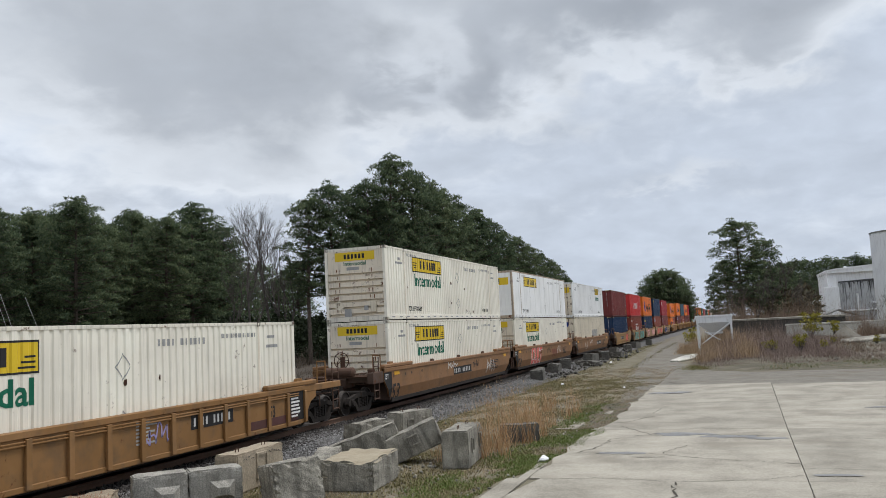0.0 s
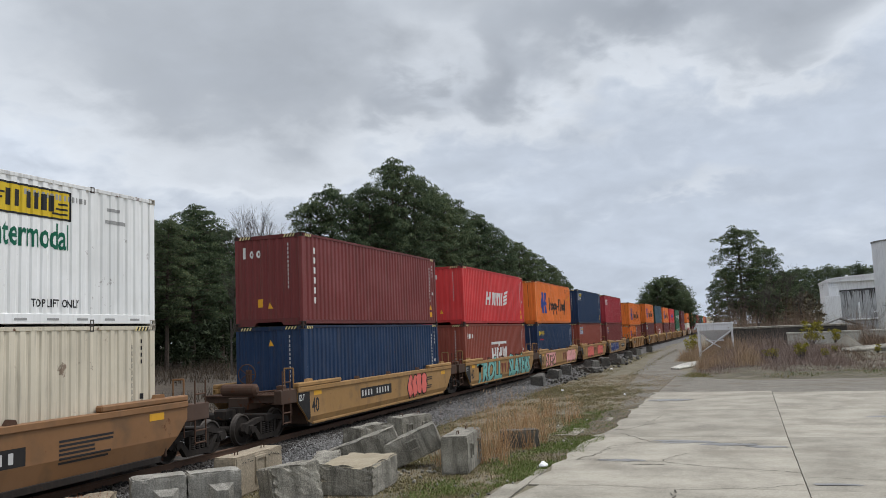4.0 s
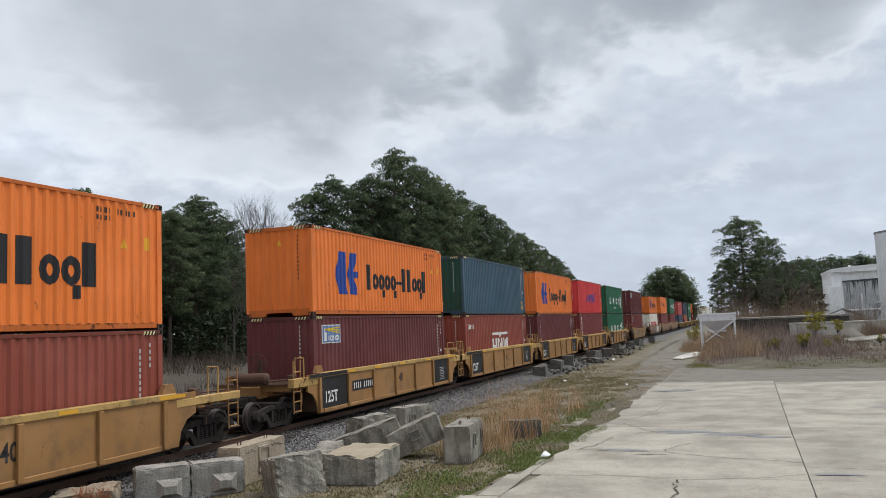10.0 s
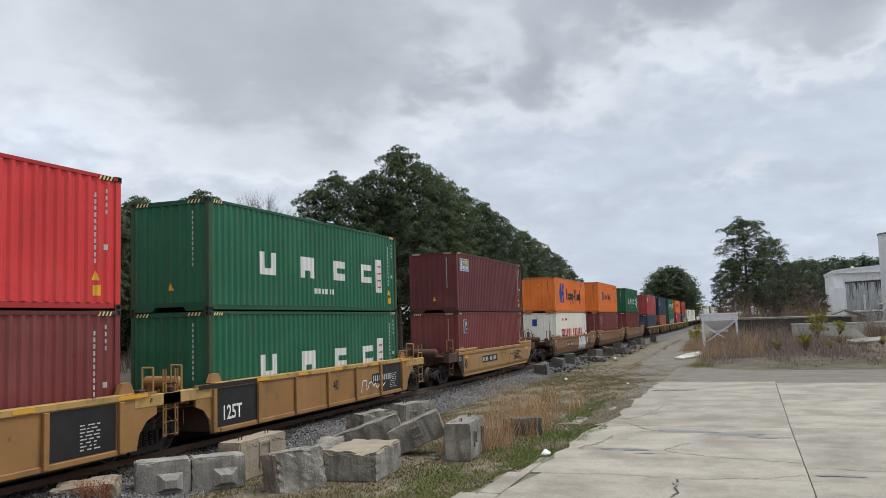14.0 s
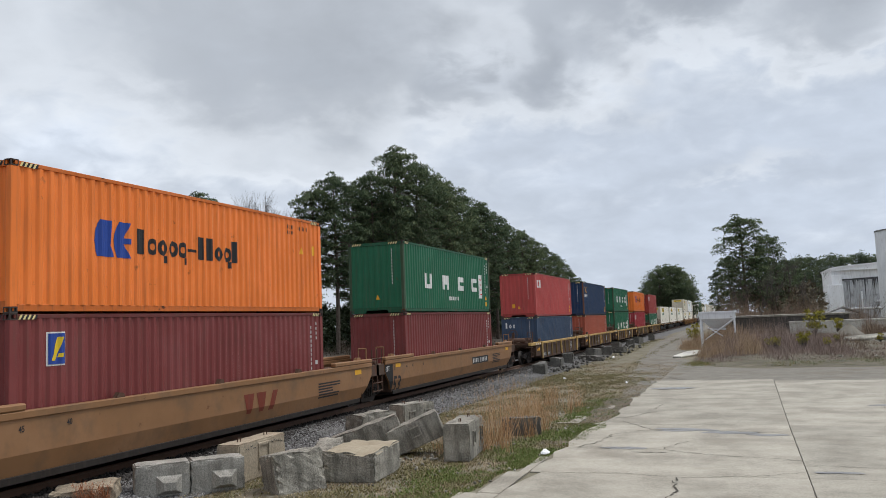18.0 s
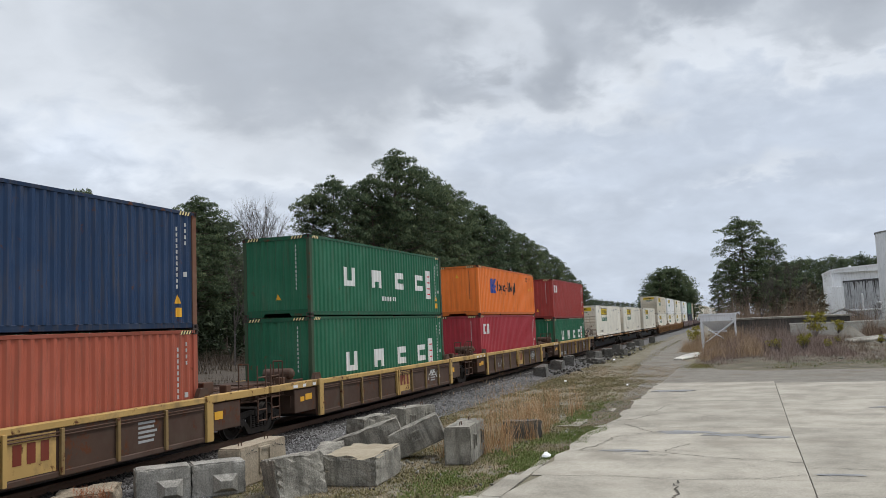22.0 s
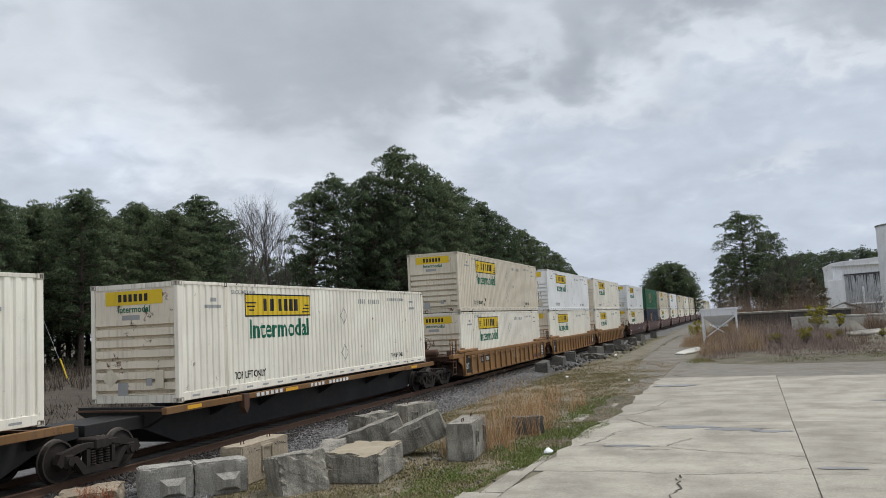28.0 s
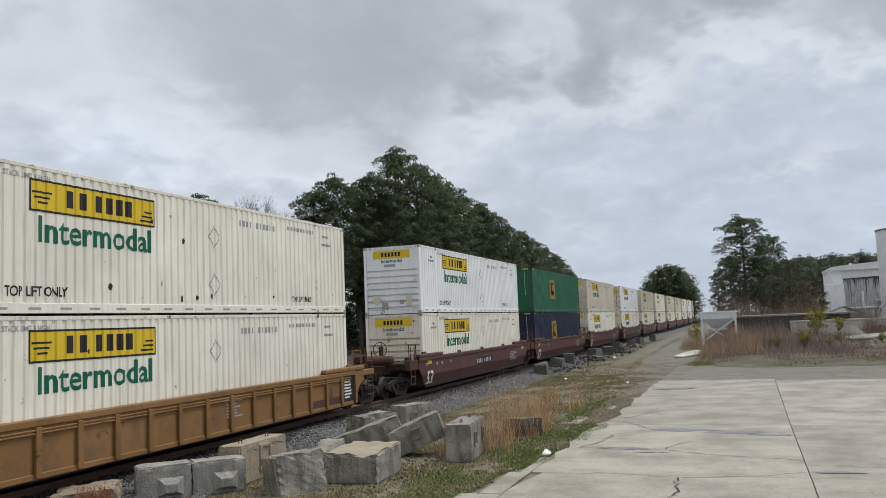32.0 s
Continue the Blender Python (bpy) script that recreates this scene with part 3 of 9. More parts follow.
def pine(x, y, tall, kind, rng, wide=1.0):
    wood, crown = PINES[kind]
    s = tall / 20.0
    m = Matrix.LocRotScale((x, y, -0.1 if x > -41 else 0.25), Euler((0, 0, rng.random() * 6.283)), (s * wide, s * wide, s))
    ob = thing("pine_tree", m, "tall dark green pine with a bare brown trunk", "tree", "pines along the railway")
    shared("trunk", wood, ob)
    shared("crown", crown, ob)
    return ob


def at_angle(az, x):
    return x / math.tan(radians(az))


wood_rng = random.Random(42)
# the tall pines along the track, as bearing, height of the top (degrees), distance out
for az, el, x, kind, wide in ((-28.6, 9.4, -42, 1, 1.05), (-26.9, 10.6, -40, 1, 1.0), (-25.4, 9.9, -40, 0, 0.9), (-24.3, 10.6, -38, 0, 0.9), (-22.8, 12.2, -37, 2, 1.0),
                              (-21.3, 11.1, -36, 0, 1.0), (-20.2, 10.4, -37, 2, 1.0), (-19.0, 9.8, -36, 0, 1.0), (-17.9, 9.1, -37, 4, 1.0), (-16.9, 8.3, -36, 2, 1.0), (-15.9, 7.6, -37, 0, 1.0),
                              (-15.0, 6.9, -36, 4, 1.0), (-14.1, 6.3, -37, 2, 1.0), (-13.3, 5.7, -36, 0, 1.0), (-12.6, 5.2, -37, 4, 1.0), (-11.9, 4.6, -36, 2, 1.0), (-11.3, 4.0, -37, 0, 1.0),
                              (-10.8, 3.4, -37, 4, 1.0), (-10.3, 2.8, -38, 2, 1.0), (-9.8, 2.2, -38, 0, 1.0)):
    y = at_angle(az, x)
    dist = math.hypot(x, y)
    pine(x, y, EYE[2] + dist * math.tan(radians(el - (0.22 if az > -22 else 0.15))), kind, wood_rng, wide * 0.95)
# the second row behind them
for i in range(20):
    az = -25.2 + i * 0.8
    x = -46 - wood_rng.random() * 6
    y = at_angle(az, x)
    el = np.interp(az, [-30, -27, -22.8, -19, -15, -12, -10], [6.6, 7.8, 8.8, 7.4, 5.0, 3.2, 1.4])
    pine(x, y, EYE[2] + math.hypot(x, y) * math.tan(radians(float(el))) * wood_rng.uniform(0.88, 1.0), wood_rng.choice((5, 6)), wood_rng)
# the wood further left
LINE = ([-50, -47.8, -45.6, -43.4, -41.7, -40.0, -37.9, -36.2, -34.4], [8.2, 8.4, 8.3, 9.1, 7.4, 8.4, 8.0, 8.8, 7.4])
for i, (az, el) in enumerate(zip(*LINE)):
    x = -60 - (i % 3) * 4
    y = at_angle(az, x)
    pine(x, y, EYE[2] + math.hypot(x, y) * math.tan(radians(el)) + 0.2, (0, 2, 4, 2)[i % 4], wood_rng, 1.15)
for i in range(34):
    az = -53 + i * 0.56
    x = -68 - wood_rng.random() * 16
    y = at_angle(az, x)
    el = float(np.interp(az, *LINE)) - wood_rng.uniform(0.2, 1.6)
    pine(x, y, EYE[2] + math.hypot(x, y) * math.tan(radians(el)), wood_rng.choice((5, 6)), wood_rng, 1.2)


# low growth that closes the gap between the two woods
for az, el, x, kind in ((-33.4, 5.4, -80, 5), (-32.5, 4.4, -84, 6), (-31.6, 4.9, -88, 5), (-30.8, 3.9, -82, 6), (-30.0, 4.5, -86, 5), (-29.2, 5.0, -80, 6)):
    y = at_angle(az, x)
    pine(x, y, EYE[2] + math.hypot(x, y) * math.tan(radians(el)), kind, wood_rng, 1.3)

# ---- the train ----
STEEL = paint("dark_running_gear", (0.026, 0.021, 0.018), 0.85, 0.3, 0.2, 0.3)
WHEEL_TREAD = paint("worn_wheel_tread", (0.07, 0.06, 0.052), 0.5, 0.3, 0.3, 0.2, 0.4)
PALE = paint("white_marking", (0.74, 0.73, 0.70), 0.6, 0.2, 0.2)
BLACK = paint("black_marking", (0.025, 0.025, 0.027), 0.6, 0.2, 0.2)
YELLOW = paint("yellow_marking", (0.72, 0.50, 0.03), 0.5, 0.2, 0.15)
DEEP_GREEN = paint("green_marking", (0.01, 0.13, 0.075), 0.5, 0.2, 0.1)
ROYAL = paint("blue_marking", (0.025, 0.065, 0.30), 0.5, 0.2, 0.15)
RED_MARK = paint("red_marking", (0.55, 0.025, 0.04), 0.5, 0.2, 0.1)
AMBER = paint("amber_reflector", (0.72, 0.37, 0.035), 0.35, 0.1, 0.1)
CREAM = paint("cream_marking", (0.72, 0.60, 0.28), 0.6, 0.3, 0.4)
SIGNAL = paint("amber_label", (0.80, 0.40, 0.035), 0.5, 0.2, 0.2)
STENCIL = paint("thin_white_stencil", (0.56, 0.55, 0.53), 0.6, 0.3, 0.3)
GREY_MARK = paint("grey_marking", (0.35, 0.35, 0.34), 0.6, 0.2, 0.2)
RUSTY = paint("rusty_steel", (0.095, 0.052, 0.035), 0.75, 0.5, 0.4, 0.5)

COATS = {
    "white": ("cream white", (0.86, 0.812, 0.695), 0.10, 0.12),
    "clean": ("bright white", (0.87, 0.87, 0.85), 0.06, 0.08),
    "tan": ("faded tan", (0.68, 0.61, 0.48), 0.16, 0.12),
    "maroon": ("dull maroon", (0.195, 0.045, 0.042), 0.18, 0.06),
    "plum": ("dark plum", (0.138, 0.034, 0.034), 0.18, 0.06),
    "navy": ("dark navy blue", (0.015, 0.038, 0.092), 0.16, 0.06),
    "worn_navy": ("worn navy", (0.016, 0.040, 0.095), 0.25, 0.22),
    "slate": ("faded blue", (0.045, 0.072, 0.122), 0.22, 0.18),
    "red": ("bright red", (0.64, 0.050, 0.050), 0.15, 0.05),
    "faded_red": ("faded red", (0.47, 0.078, 0.070), 0.20, 0.10),
    "crimson": ("crimson", (0.38, 0.038, 0.050), 0.14, 0.05),
    "cherry": ("worn cherry red", (0.35, 0.050, 0.042), 0.18, 0.10),
    "orange": ("orange", (0.82, 0.205, 0.038), 0.14, 0.08),
    "brown": ("reddish brown", (0.27, 0.066, 0.043), 0.16, 0.06),
    "brick": ("brick red", (0.38, 0.095, 0.056), 0.20, 0.10),
    "green": ("dark green", (0.020, 0.130, 0.066), 0.18, 0.08),
    "teal": ("grey teal", (0.050, 0.102, 0.142), 0.28, 0.08),
    "ink": ("blue black", (0.016, 0.024, 0.050), 0.15, 0.05),
}


def coat(key):
    name, rgb, grime, rust = COATS[key]
    return paint(key + "_container_paint", rgb, 0.46, 0.55, grime * 2.0, rust * 1.7)


def rail_coat(key):
    """A box's rail paint: the wall colour darkened, with more grime and rust."""
    rgb = COATS[key][1]
    k = 0.9 if rgb[2] > 0.4 else 0.68
    return paint(key + "_rail_paint", tuple(c * k for c in rgb), 0.55, 0.6, 0.45, 0.55)


# Corrugated sheet: breaks of a trapezoid wave between two ends.
def wave(y0, y1, pitch=0.278, depth=0.036, flat=0.26, slope=0.24):
    n = max(1, round((y1 - y0) / pitch))
    p = (y1 - y0) / n
    pts = []
    for i in range(n):
        a = y0 + i * p
        pts += [(a, 0.0), (a + flat * p, 0.0), (a + (flat + slope) * p, -depth), (a + (1 - slope) * p, -depth)]
    pts.append((y1, 0.0))
    return pts


def wave_at(pts, y):
    y = min(max(y, pts[0][0]), pts[-1][0])
    for (a, d), (b, e) in zip(pts, pts[1:]):
        if y <= b:
            return d + (e - d) * (y - a) / max(1e-6, b - a)
    return 0.0


def add_sheet(bm, pts, z0, z1, face, end=False, thick=0.012):
    """A corrugated wall that stands on an outer plane at 'face', run along y (or along x for an end)."""
    side = 1 if face > 0 else -1
    rows = []
    for z in (z0, z1):
        for inner in (0, 1):
            line = []
            for p, d in pts:
                depth = face + side * (d - inner * thick)
                line.append(bm.verts.new((p, depth, z) if end else (depth, p, z)))
            rows.append(line)
    fs = []
    for i in range(len(pts) - 1):
        for a, b in ((rows[0], rows[2]), (rows[1], rows[3]), (rows[2], rows[3]), (rows[0], rows[1])):
            fs.append(bm.faces.new((a[i], a[i + 1], b[i + 1], b[i])))
    for i in (0, len(pts) - 1):
        fs.append(bm.faces.new((rows[0][i], rows[2][i], rows[3][i], rows[1][i])))
    bmesh.ops.recalc_face_normals(bm, faces=fs)


def ribbed_end(bm, half, z0, z1, face, count=8):
    """An end wall with level pressed ribs."""
    outline = [(face, z0)]
    step = (z1 - z0) / count
    for i in range(count):
        a = z0 + i * step
        outline += [(face, a + 0.03), (face + 0.12, a + 0.04), (face + 0.12, a + 0.36 * step), (face, a + 0.46 * step)]
    outline += [(face, z1), (face + 0.15, z1), (face + 0.15, z0)]
    add_prism(bm, outline, -half, half, "x")


# Flat marks laid on the sheet so that they follow its folds.
def follow(bm, pts, face, end=False, proud=0.005):
    lo = min(v.co.x for v in bm.verts)
    hi = max(v.co.x for v in bm.verts)
    if pts:
        for p, d in pts:
            if lo < p < hi:
                bmesh.ops.bisect_plane(bm, geom=bm.verts[:] + bm.edges[:] + bm.faces[:], plane_co=(p, 0, 0), plane_no=(1, 0, 0), dist=1e-5)
    side = 1 if face > 0 else -1
    for v in bm.verts:
        d = wave_at(pts, v.co.x) if pts else 0.0
        out = face + side * (d + proud)
        v.co = (v.co.x, out, v.co.y) if end else (out, v.co.x, v.co.y)
    return bm


def rects(list_of):
    bm = bmesh.new()
    for o in list_of:
        if o[0] == "ring":
            a, b, c, d = o[1:]
            n = 12
            turn = [(math.cos(6.283185 * i / n), math.sin(6.283185 * i / n)) for i in range(n)]
            out, hole = ([bm.verts.new(((a + b) / 2 + p * (b - a) / 2 * k, (c + d) / 2 + q * (d - c) / 2 * k, 0)) for p, q in turn] for k in (1.0, 0.42))
            for i in range(n):
                bm.faces.new((out[i], out[(i + 1) % n], hole[(i + 1) % n], hole[i]))
            continue
        a, b, c, d = o
        bm.faces.new([bm.verts.new(p) for p in ((a, c, 0), (b, c, 0), (b, d, 0), (a, d, 0))])
    return bm


def shape(*outlines):
    bm = bmesh.new()
    for o in outlines:
        bm.faces.new([bm.verts.new((p, q, 0)) for p, q in o])
    return bm


TYPE = {}


def lettering(text, size, x, y, centre=False, stretch=1.0, bold=0.018):
    """Letters of the built-in font as flat faces, at x, y in the plane of a wall."""
    key = (text, size, centre, bold)
    if key not in TYPE:
        cu = bpy.data.curves.new("letters", "FONT")
        cu.body, cu.size, cu.resolution_u = text, size, 2
        cu.offset = bold * size
        cu.align_x = "CENTER" if centre else "LEFT"
        ob = bpy.data.objects.new("letters", cu)
        TYPE[key] = bpy.data.meshes.new_from_object(ob)
        bpy.data.objects.remove(ob)
    bm = bmesh.new()
    bm.from_mesh(TYPE[key])
    for v in bm.verts:
        v.co = (v.co.x * stretch + x, v.co.y + y, 0)
    return bm


def word_bars(pattern, x, y, width, height, fill=0.66):
    """A brand's word as plain bars: each digit is a letter, 1 low, 2 tall, 3 hanging, 4 dash, 0 a space."""
    step = width / len(pattern)
    out = []
    for i, c in enumerate(pattern):
        a = x + i * step
        b = a + step * fill
        if c == "1" or c == "3":
            out.append(("ring", a, b, y, y + 0.68 * height))
            if c == "3":
                out.append((a + 0.62 * (b - a), b, y - 0.28 * height, y + 0.02 * height))
        elif c == "2":
            out.append((a, a + step * fill * 0.75, y, y + height))
        elif c == "4":
            out.append((a, b, y + 0.30 * height, y + 0.42 * height))
    return rects(out)


def fine_print(x, y, width, height, lines, rng, upright=False):
    """Unreadable small print as bars."""
    out = []
    for i in range(lines):
        if upright:
            a = x + i * width / lines
            out.append((a, a + 0.55 * width / lines, y + rng.random() * 0.1 * height, y + height))
        else:
            b = y + height - (i + 1) * height / lines
            out.append((x, x + width * (0.6 + 0.4 * rng.random()), b, b + 0.55 * height / lines))
    return rects(out)


def print_block(x, y, width, height, lines):
    """Rows of small unreadable words as short thin bars."""
    rng, out = random.Random(17), []
    for i in range(lines):
        z, a = y + height * (1 - (i + 1) / lines), x
        while a < x + width * 0.9:
            b = min(a + rng.uniform(0.06, 0.2), x + width)
            out.append((a, b, z, z + 0.36 * height / lines))
            a = b + rng.uniform(0.03, 0.09)
    return rects(out)


HALF = {40: 1.219, 20: 1.219, 53: 1.295}
LONG = {40: 12.192, 20: 6.058, 53: 16.154}
SHELLS = {}
POSTS = {"worn_navy": paint("rusty_post_paint", (0.16, 0.075, 0.045), 0.7, 0.5, 0.4, 0.4), "green": paint("brown_green_post_paint", (0.045, 0.075, 0.042), 0.6, 0.5, 0.5, 0.4)}
ENDS = {"teal": paint("dark_green_end_paint", (0.018, 0.070, 0.048), 0.5, 0.5, 0.4, 0.2), "white": paint("stained_cream_end_paint", (0.77, 0.685, 0.55), 0.5, 0.7, 0.30, 0.6)}


GRIMY_BAR = paint("grimy_locking_bar", (0.15, 0.12, 0.095), 0.7, 0.5, 0.5, 0.5)
CAST_DARK = paint("grimy_casting_steel", (0.060, 0.046, 0.040), 0.7, 0.5, 0.5, 0.6)
CAST_PALE = paint("pale_casting_steel", (0.42, 0.39, 0.33), 0.65, 0.6, 0.5, 0.7)


def casting(bm, x0, x1, y0, y1, z0, z1):
    """A corner fitting: a steel block with a slot sunk into each upright face."""
    r = bmesh.ops.create_cube(bm, size=1, matrix=Matrix.LocRotScale(((x0 + x1) / 2, (y0 + y1) / 2, (z0 + z1) / 2), None, (x1 - x0, y1 - y0, z1 - z0)))
    fs = list({f for v in r["verts"] for f in v.link_faces})
    sides = [f for f in fs if abs(f.calc_center_median().z - (z0 + z1) / 2) < 0.01]
    more = bmesh.ops.inset_individual(bm, faces=sides, thickness=0.030)["faces"]
    deep = bmesh.ops.inset_individual(bm, faces=sides, thickness=0.002, depth=-0.05)["faces"]
    for f in fs + more + deep:
        f.material_index = 1


def shell(length, tall, key, front, plain=False):
    """The meshes of a box's parts, once for each size, coat and kind of front."""
    k = (length, tall, key, front, plain)
    if k in SHELLS:
        return SHELLS[k]
    L, w, h, skin = LONG[length], HALF[length], tall, coat(key)
    got = []

    def keep(name, bm, material=skin):
        me = bpy.data.meshes.new(name)
        bm.to_mesh(me)
        bm.free()
        me.materials.append(material)
        got.append((name, me))
    posts = [0.09, L - 0.09] if length != 53 else [0.09, 1.98, L - 1.98, L - 0.09]
    pts = []
    for a, b in zip(posts, posts[1:]):
        run = wave(a + 0.05, b - 0.05) if length != 53 else wave(a + 0.05, b - 0.05, 0.25, 0.028, 0.48, 0.15)
        pts += [(p, 0.0 if plain else d) for p, d in run] if not plain else [(a + 0.05, 0.0), (b - 0.05, 0.0)]
    for face in (w - 0.008, -w + 0.008):
        bm = bmesh.new()
        add_sheet(bm, pts, 0.16, h - 0.09, face)
        keep("side_wall", bm)
    if plain:
        n = 11
        for i in range(1, n):
            y = L * i / n
            keep("seam_strip", box(w - 0.006, w + 0.004, y - 0.02, y + 0.02, 0.18, h - 0.1))
    endpts = wave(-w + 0.12, w - 0.12, 0.27, 0.04)
    bm = bmesh.new()
    add_sheet(bm, endpts, 0.16, h - 0.09, L - 0.02, True)
    keep("end_wall", bm)
    bm = bmesh.new()
    if front == "ribs":
        ribbed_end(bm, w - 0.13, 0.20, h * 0.70, 0.02, 7)
        add_box(bm, -w + 0.13, w - 0.13, 0.03, 0.08, h * 0.70, h - 0.1)
        keep("end_wall", bm, ENDS.get(key, skin))
    elif front == "plain":
        add_box(bm, -w + 0.1, w - 0.1, 0.02, 0.08, 0.16, h - 0.08)
        keep("end_wall", bm)
    elif front == "doors":
        for s in (-1, 1):
            bm2 = box(min(s * 0.01, s * (w - 0.12)), max(s * 0.01, s * (w - 0.12)), 0.03, 0.08, 0.18, h - 0.12, 0.006)
            door_coat = ENDS.get("white") if key in ("clean", "tan", "white") else skin
            keep("door", bm2, door_coat)
            for i in range(4):
                z = 0.30 + (i + 1) * (h - 0.6) / 4
                keep("door_rib", box(min(s * 0.08, s * (w - 0.2)), max(s * 0.08, s * (w - 0.2)), 0.016, 0.029, z - 0.12, z - 0.05), door_coat)
                keep("hinge", box(min(s * (w - 0.24), s * (w - 0.10)), max(s * (w - 0.24), s * (w - 0.10)), 0.008, 0.029, 0.42 + i * 0.63, 0.51 + i * 0.63), GRIMY_BAR)
            for x in (0.28, 0.82):
                bm3 = bmesh.new()
                add_rod(bm3, (s * x, 0.0, 0.14), (s * x, 0.0, h - 0.08), 0.02, 8)
                for z in (0.2, 0.9, 1.6, h - 0.3):
                    add_box(bm3, s * x - 0.05, s * x + 0.05, -0.01, 0.03, z, z + 0.07)
                keep("locking_bar", bm3, GRIMY_BAR if key in ("white", "clean", "tan") else skin)
        bm.free()
    else:
        add_sheet(bm, endpts, 0.22 if length == 40 else 0.16, h - 0.09, -0.004, True)
        for v in bm.verts:
            v.co.y += 0.03
        keep("end_wall", bm, ENDS["teal"] if key == "teal" else skin)
    rim = rail_coat(key) if not plain else paint("rusty_cream_frame", (0.46, 0.37, 0.28), 0.7, 0.8, 0.7, 1.0)
    keep("roof", box(-w + 0.05, w - 0.05, 0.06, L - 0.06, h - 0.05, h - 0.012))
    for s in (-1, 1):
        keep("top_rail", box(min(s * (w - 0.07), s * w), max(s * (w - 0.07), s * w), 0.1, L - 0.1, h - 0.09, h - 0.01, 0.006), rim)
        edge, high = (w - 0.026, 0.165) if length != 53 else (w - 0.002, 0.23)
        keep("bottom_rail", box(min(s * (w - 0.07), s * edge), max(s * (w - 0.07), s * edge), 0.1, L - 0.1, 0.03, high, 0.01), rim if length != 53 else skin)
    for y0, y1 in ((0.0, 0.12), (L - 0.12, L)):
        bm = box(-w + 0.1, w - 0.1, y0 + 0.01, y1 - 0.01, h - 0.13, h - 0.01)
        keep("end_header", bm, rim)
        if length == 40 and front == "wave" and y0 == 0:
            bm = bmesh.new()
            add_prism(bm, [(-w + 0.1, 0.01), (-0.52, 0.01), (-0.45, 0.12), (0.45, 0.12), (0.52, 0.01), (w - 0.1, 0.01), (w - 0.1, 0.23), (-w + 0.1, 0.23)], y0 + 0.01, y1, "y")
        else:
            bm = box(-w + 0.1, w - 0.1, y0 + 0.01, y1 - 0.01, 0.01, 0.19)
        keep("end_sill", bm, rim)
    for s in (-1, 1):
        for y in posts:
            wide = 0.09 if y in (posts[0], posts[-1]) else 0.055
            bm = box(min(s * (w - 0.12), s * (w - 0.002)), max(s * (w - 0.12), s * (w - 0.002)), y - wide + 0.004, y + wide - 0.004, 0.11, h - 0.11, 0.012)
            for z in (0.0, h - 0.118):
                casting(bm, min(s * (w - 0.165), s * (w + 0.004)), max(s * (w - 0.165), s * (w + 0.004)), y - wide, y + wide, z, z + 0.118 + (0.005 if z else 0))
            keep("corner_post" if wide > 0.06 else "lift_post", bm, (rim if plain else POSTS.get(key, skin)) if wide > 0.06 else rim if plain else ENDS["white"] if key == "white" else skin)
            got[-1][1].materials.append(CAST_DARK if key not in ("white", "clean", "tan") or wide < 0.06 else CAST_PALE)
    SHELLS[k] = (got, pts, endpts)
    return SHELLS[k]


MARKS = {}


def mark(box_ob, name, key, make, material, label=""):
    """A painted mark; alike marks share one mesh."""
    if key not in MARKS:
        me = bpy.data.meshes.new(name)
        bm = make()
        bm.to_mesh(me)
        bm.free()
        me.materials.append(material)
        MARKS[key] = me
    ob = shared(name, MARKS[key], box_ob, label)
    if name in ("serial_number", "small_print", "panel_border", "letter_field", "hazard_stripe"):
        tagged(ob, kind="stuff")
    return ob


def mark_each(box_ob, name, key, make, material, label=""):
    """The bars of a word, each a part of its own."""
    if (key, 0) not in MARKS:
        whole = make()
        whole.faces.ensure_lookup_table()
        groups, left = [], set(whole.faces)
        while left:
            seen, todo = [], [left.pop()]
            while todo:
                fc = todo.pop()
                seen.append(fc)
                for e in fc.edges:
                    for o in e.link_faces:
                        if o in left:
                            left.discard(o)
                            todo.append(o)
            groups.append(seen)
        groups.sort(key=lambda g: min(v.co.y for fc in g for v in fc.verts))
        for i, g in enumerate(groups):
            vs = list({v for fc in g for v in fc.verts})
            at = {v: k for k, v in enumerate(vs)}
            me = bpy.data.meshes.new(name)
            me.from_pydata([v.co for v in vs], [], [[at[v] for v in fc.verts] for fc in g])
            me.materials.append(material)
            MARKS[(key, i)] = me
        MARKS[(key, "n")] = len(groups)
        whole.free()
    for i in range(MARKS[(key, "n")]):
        shared(name, MARKS[(key, i)], box_ob, label if i == 0 else "")


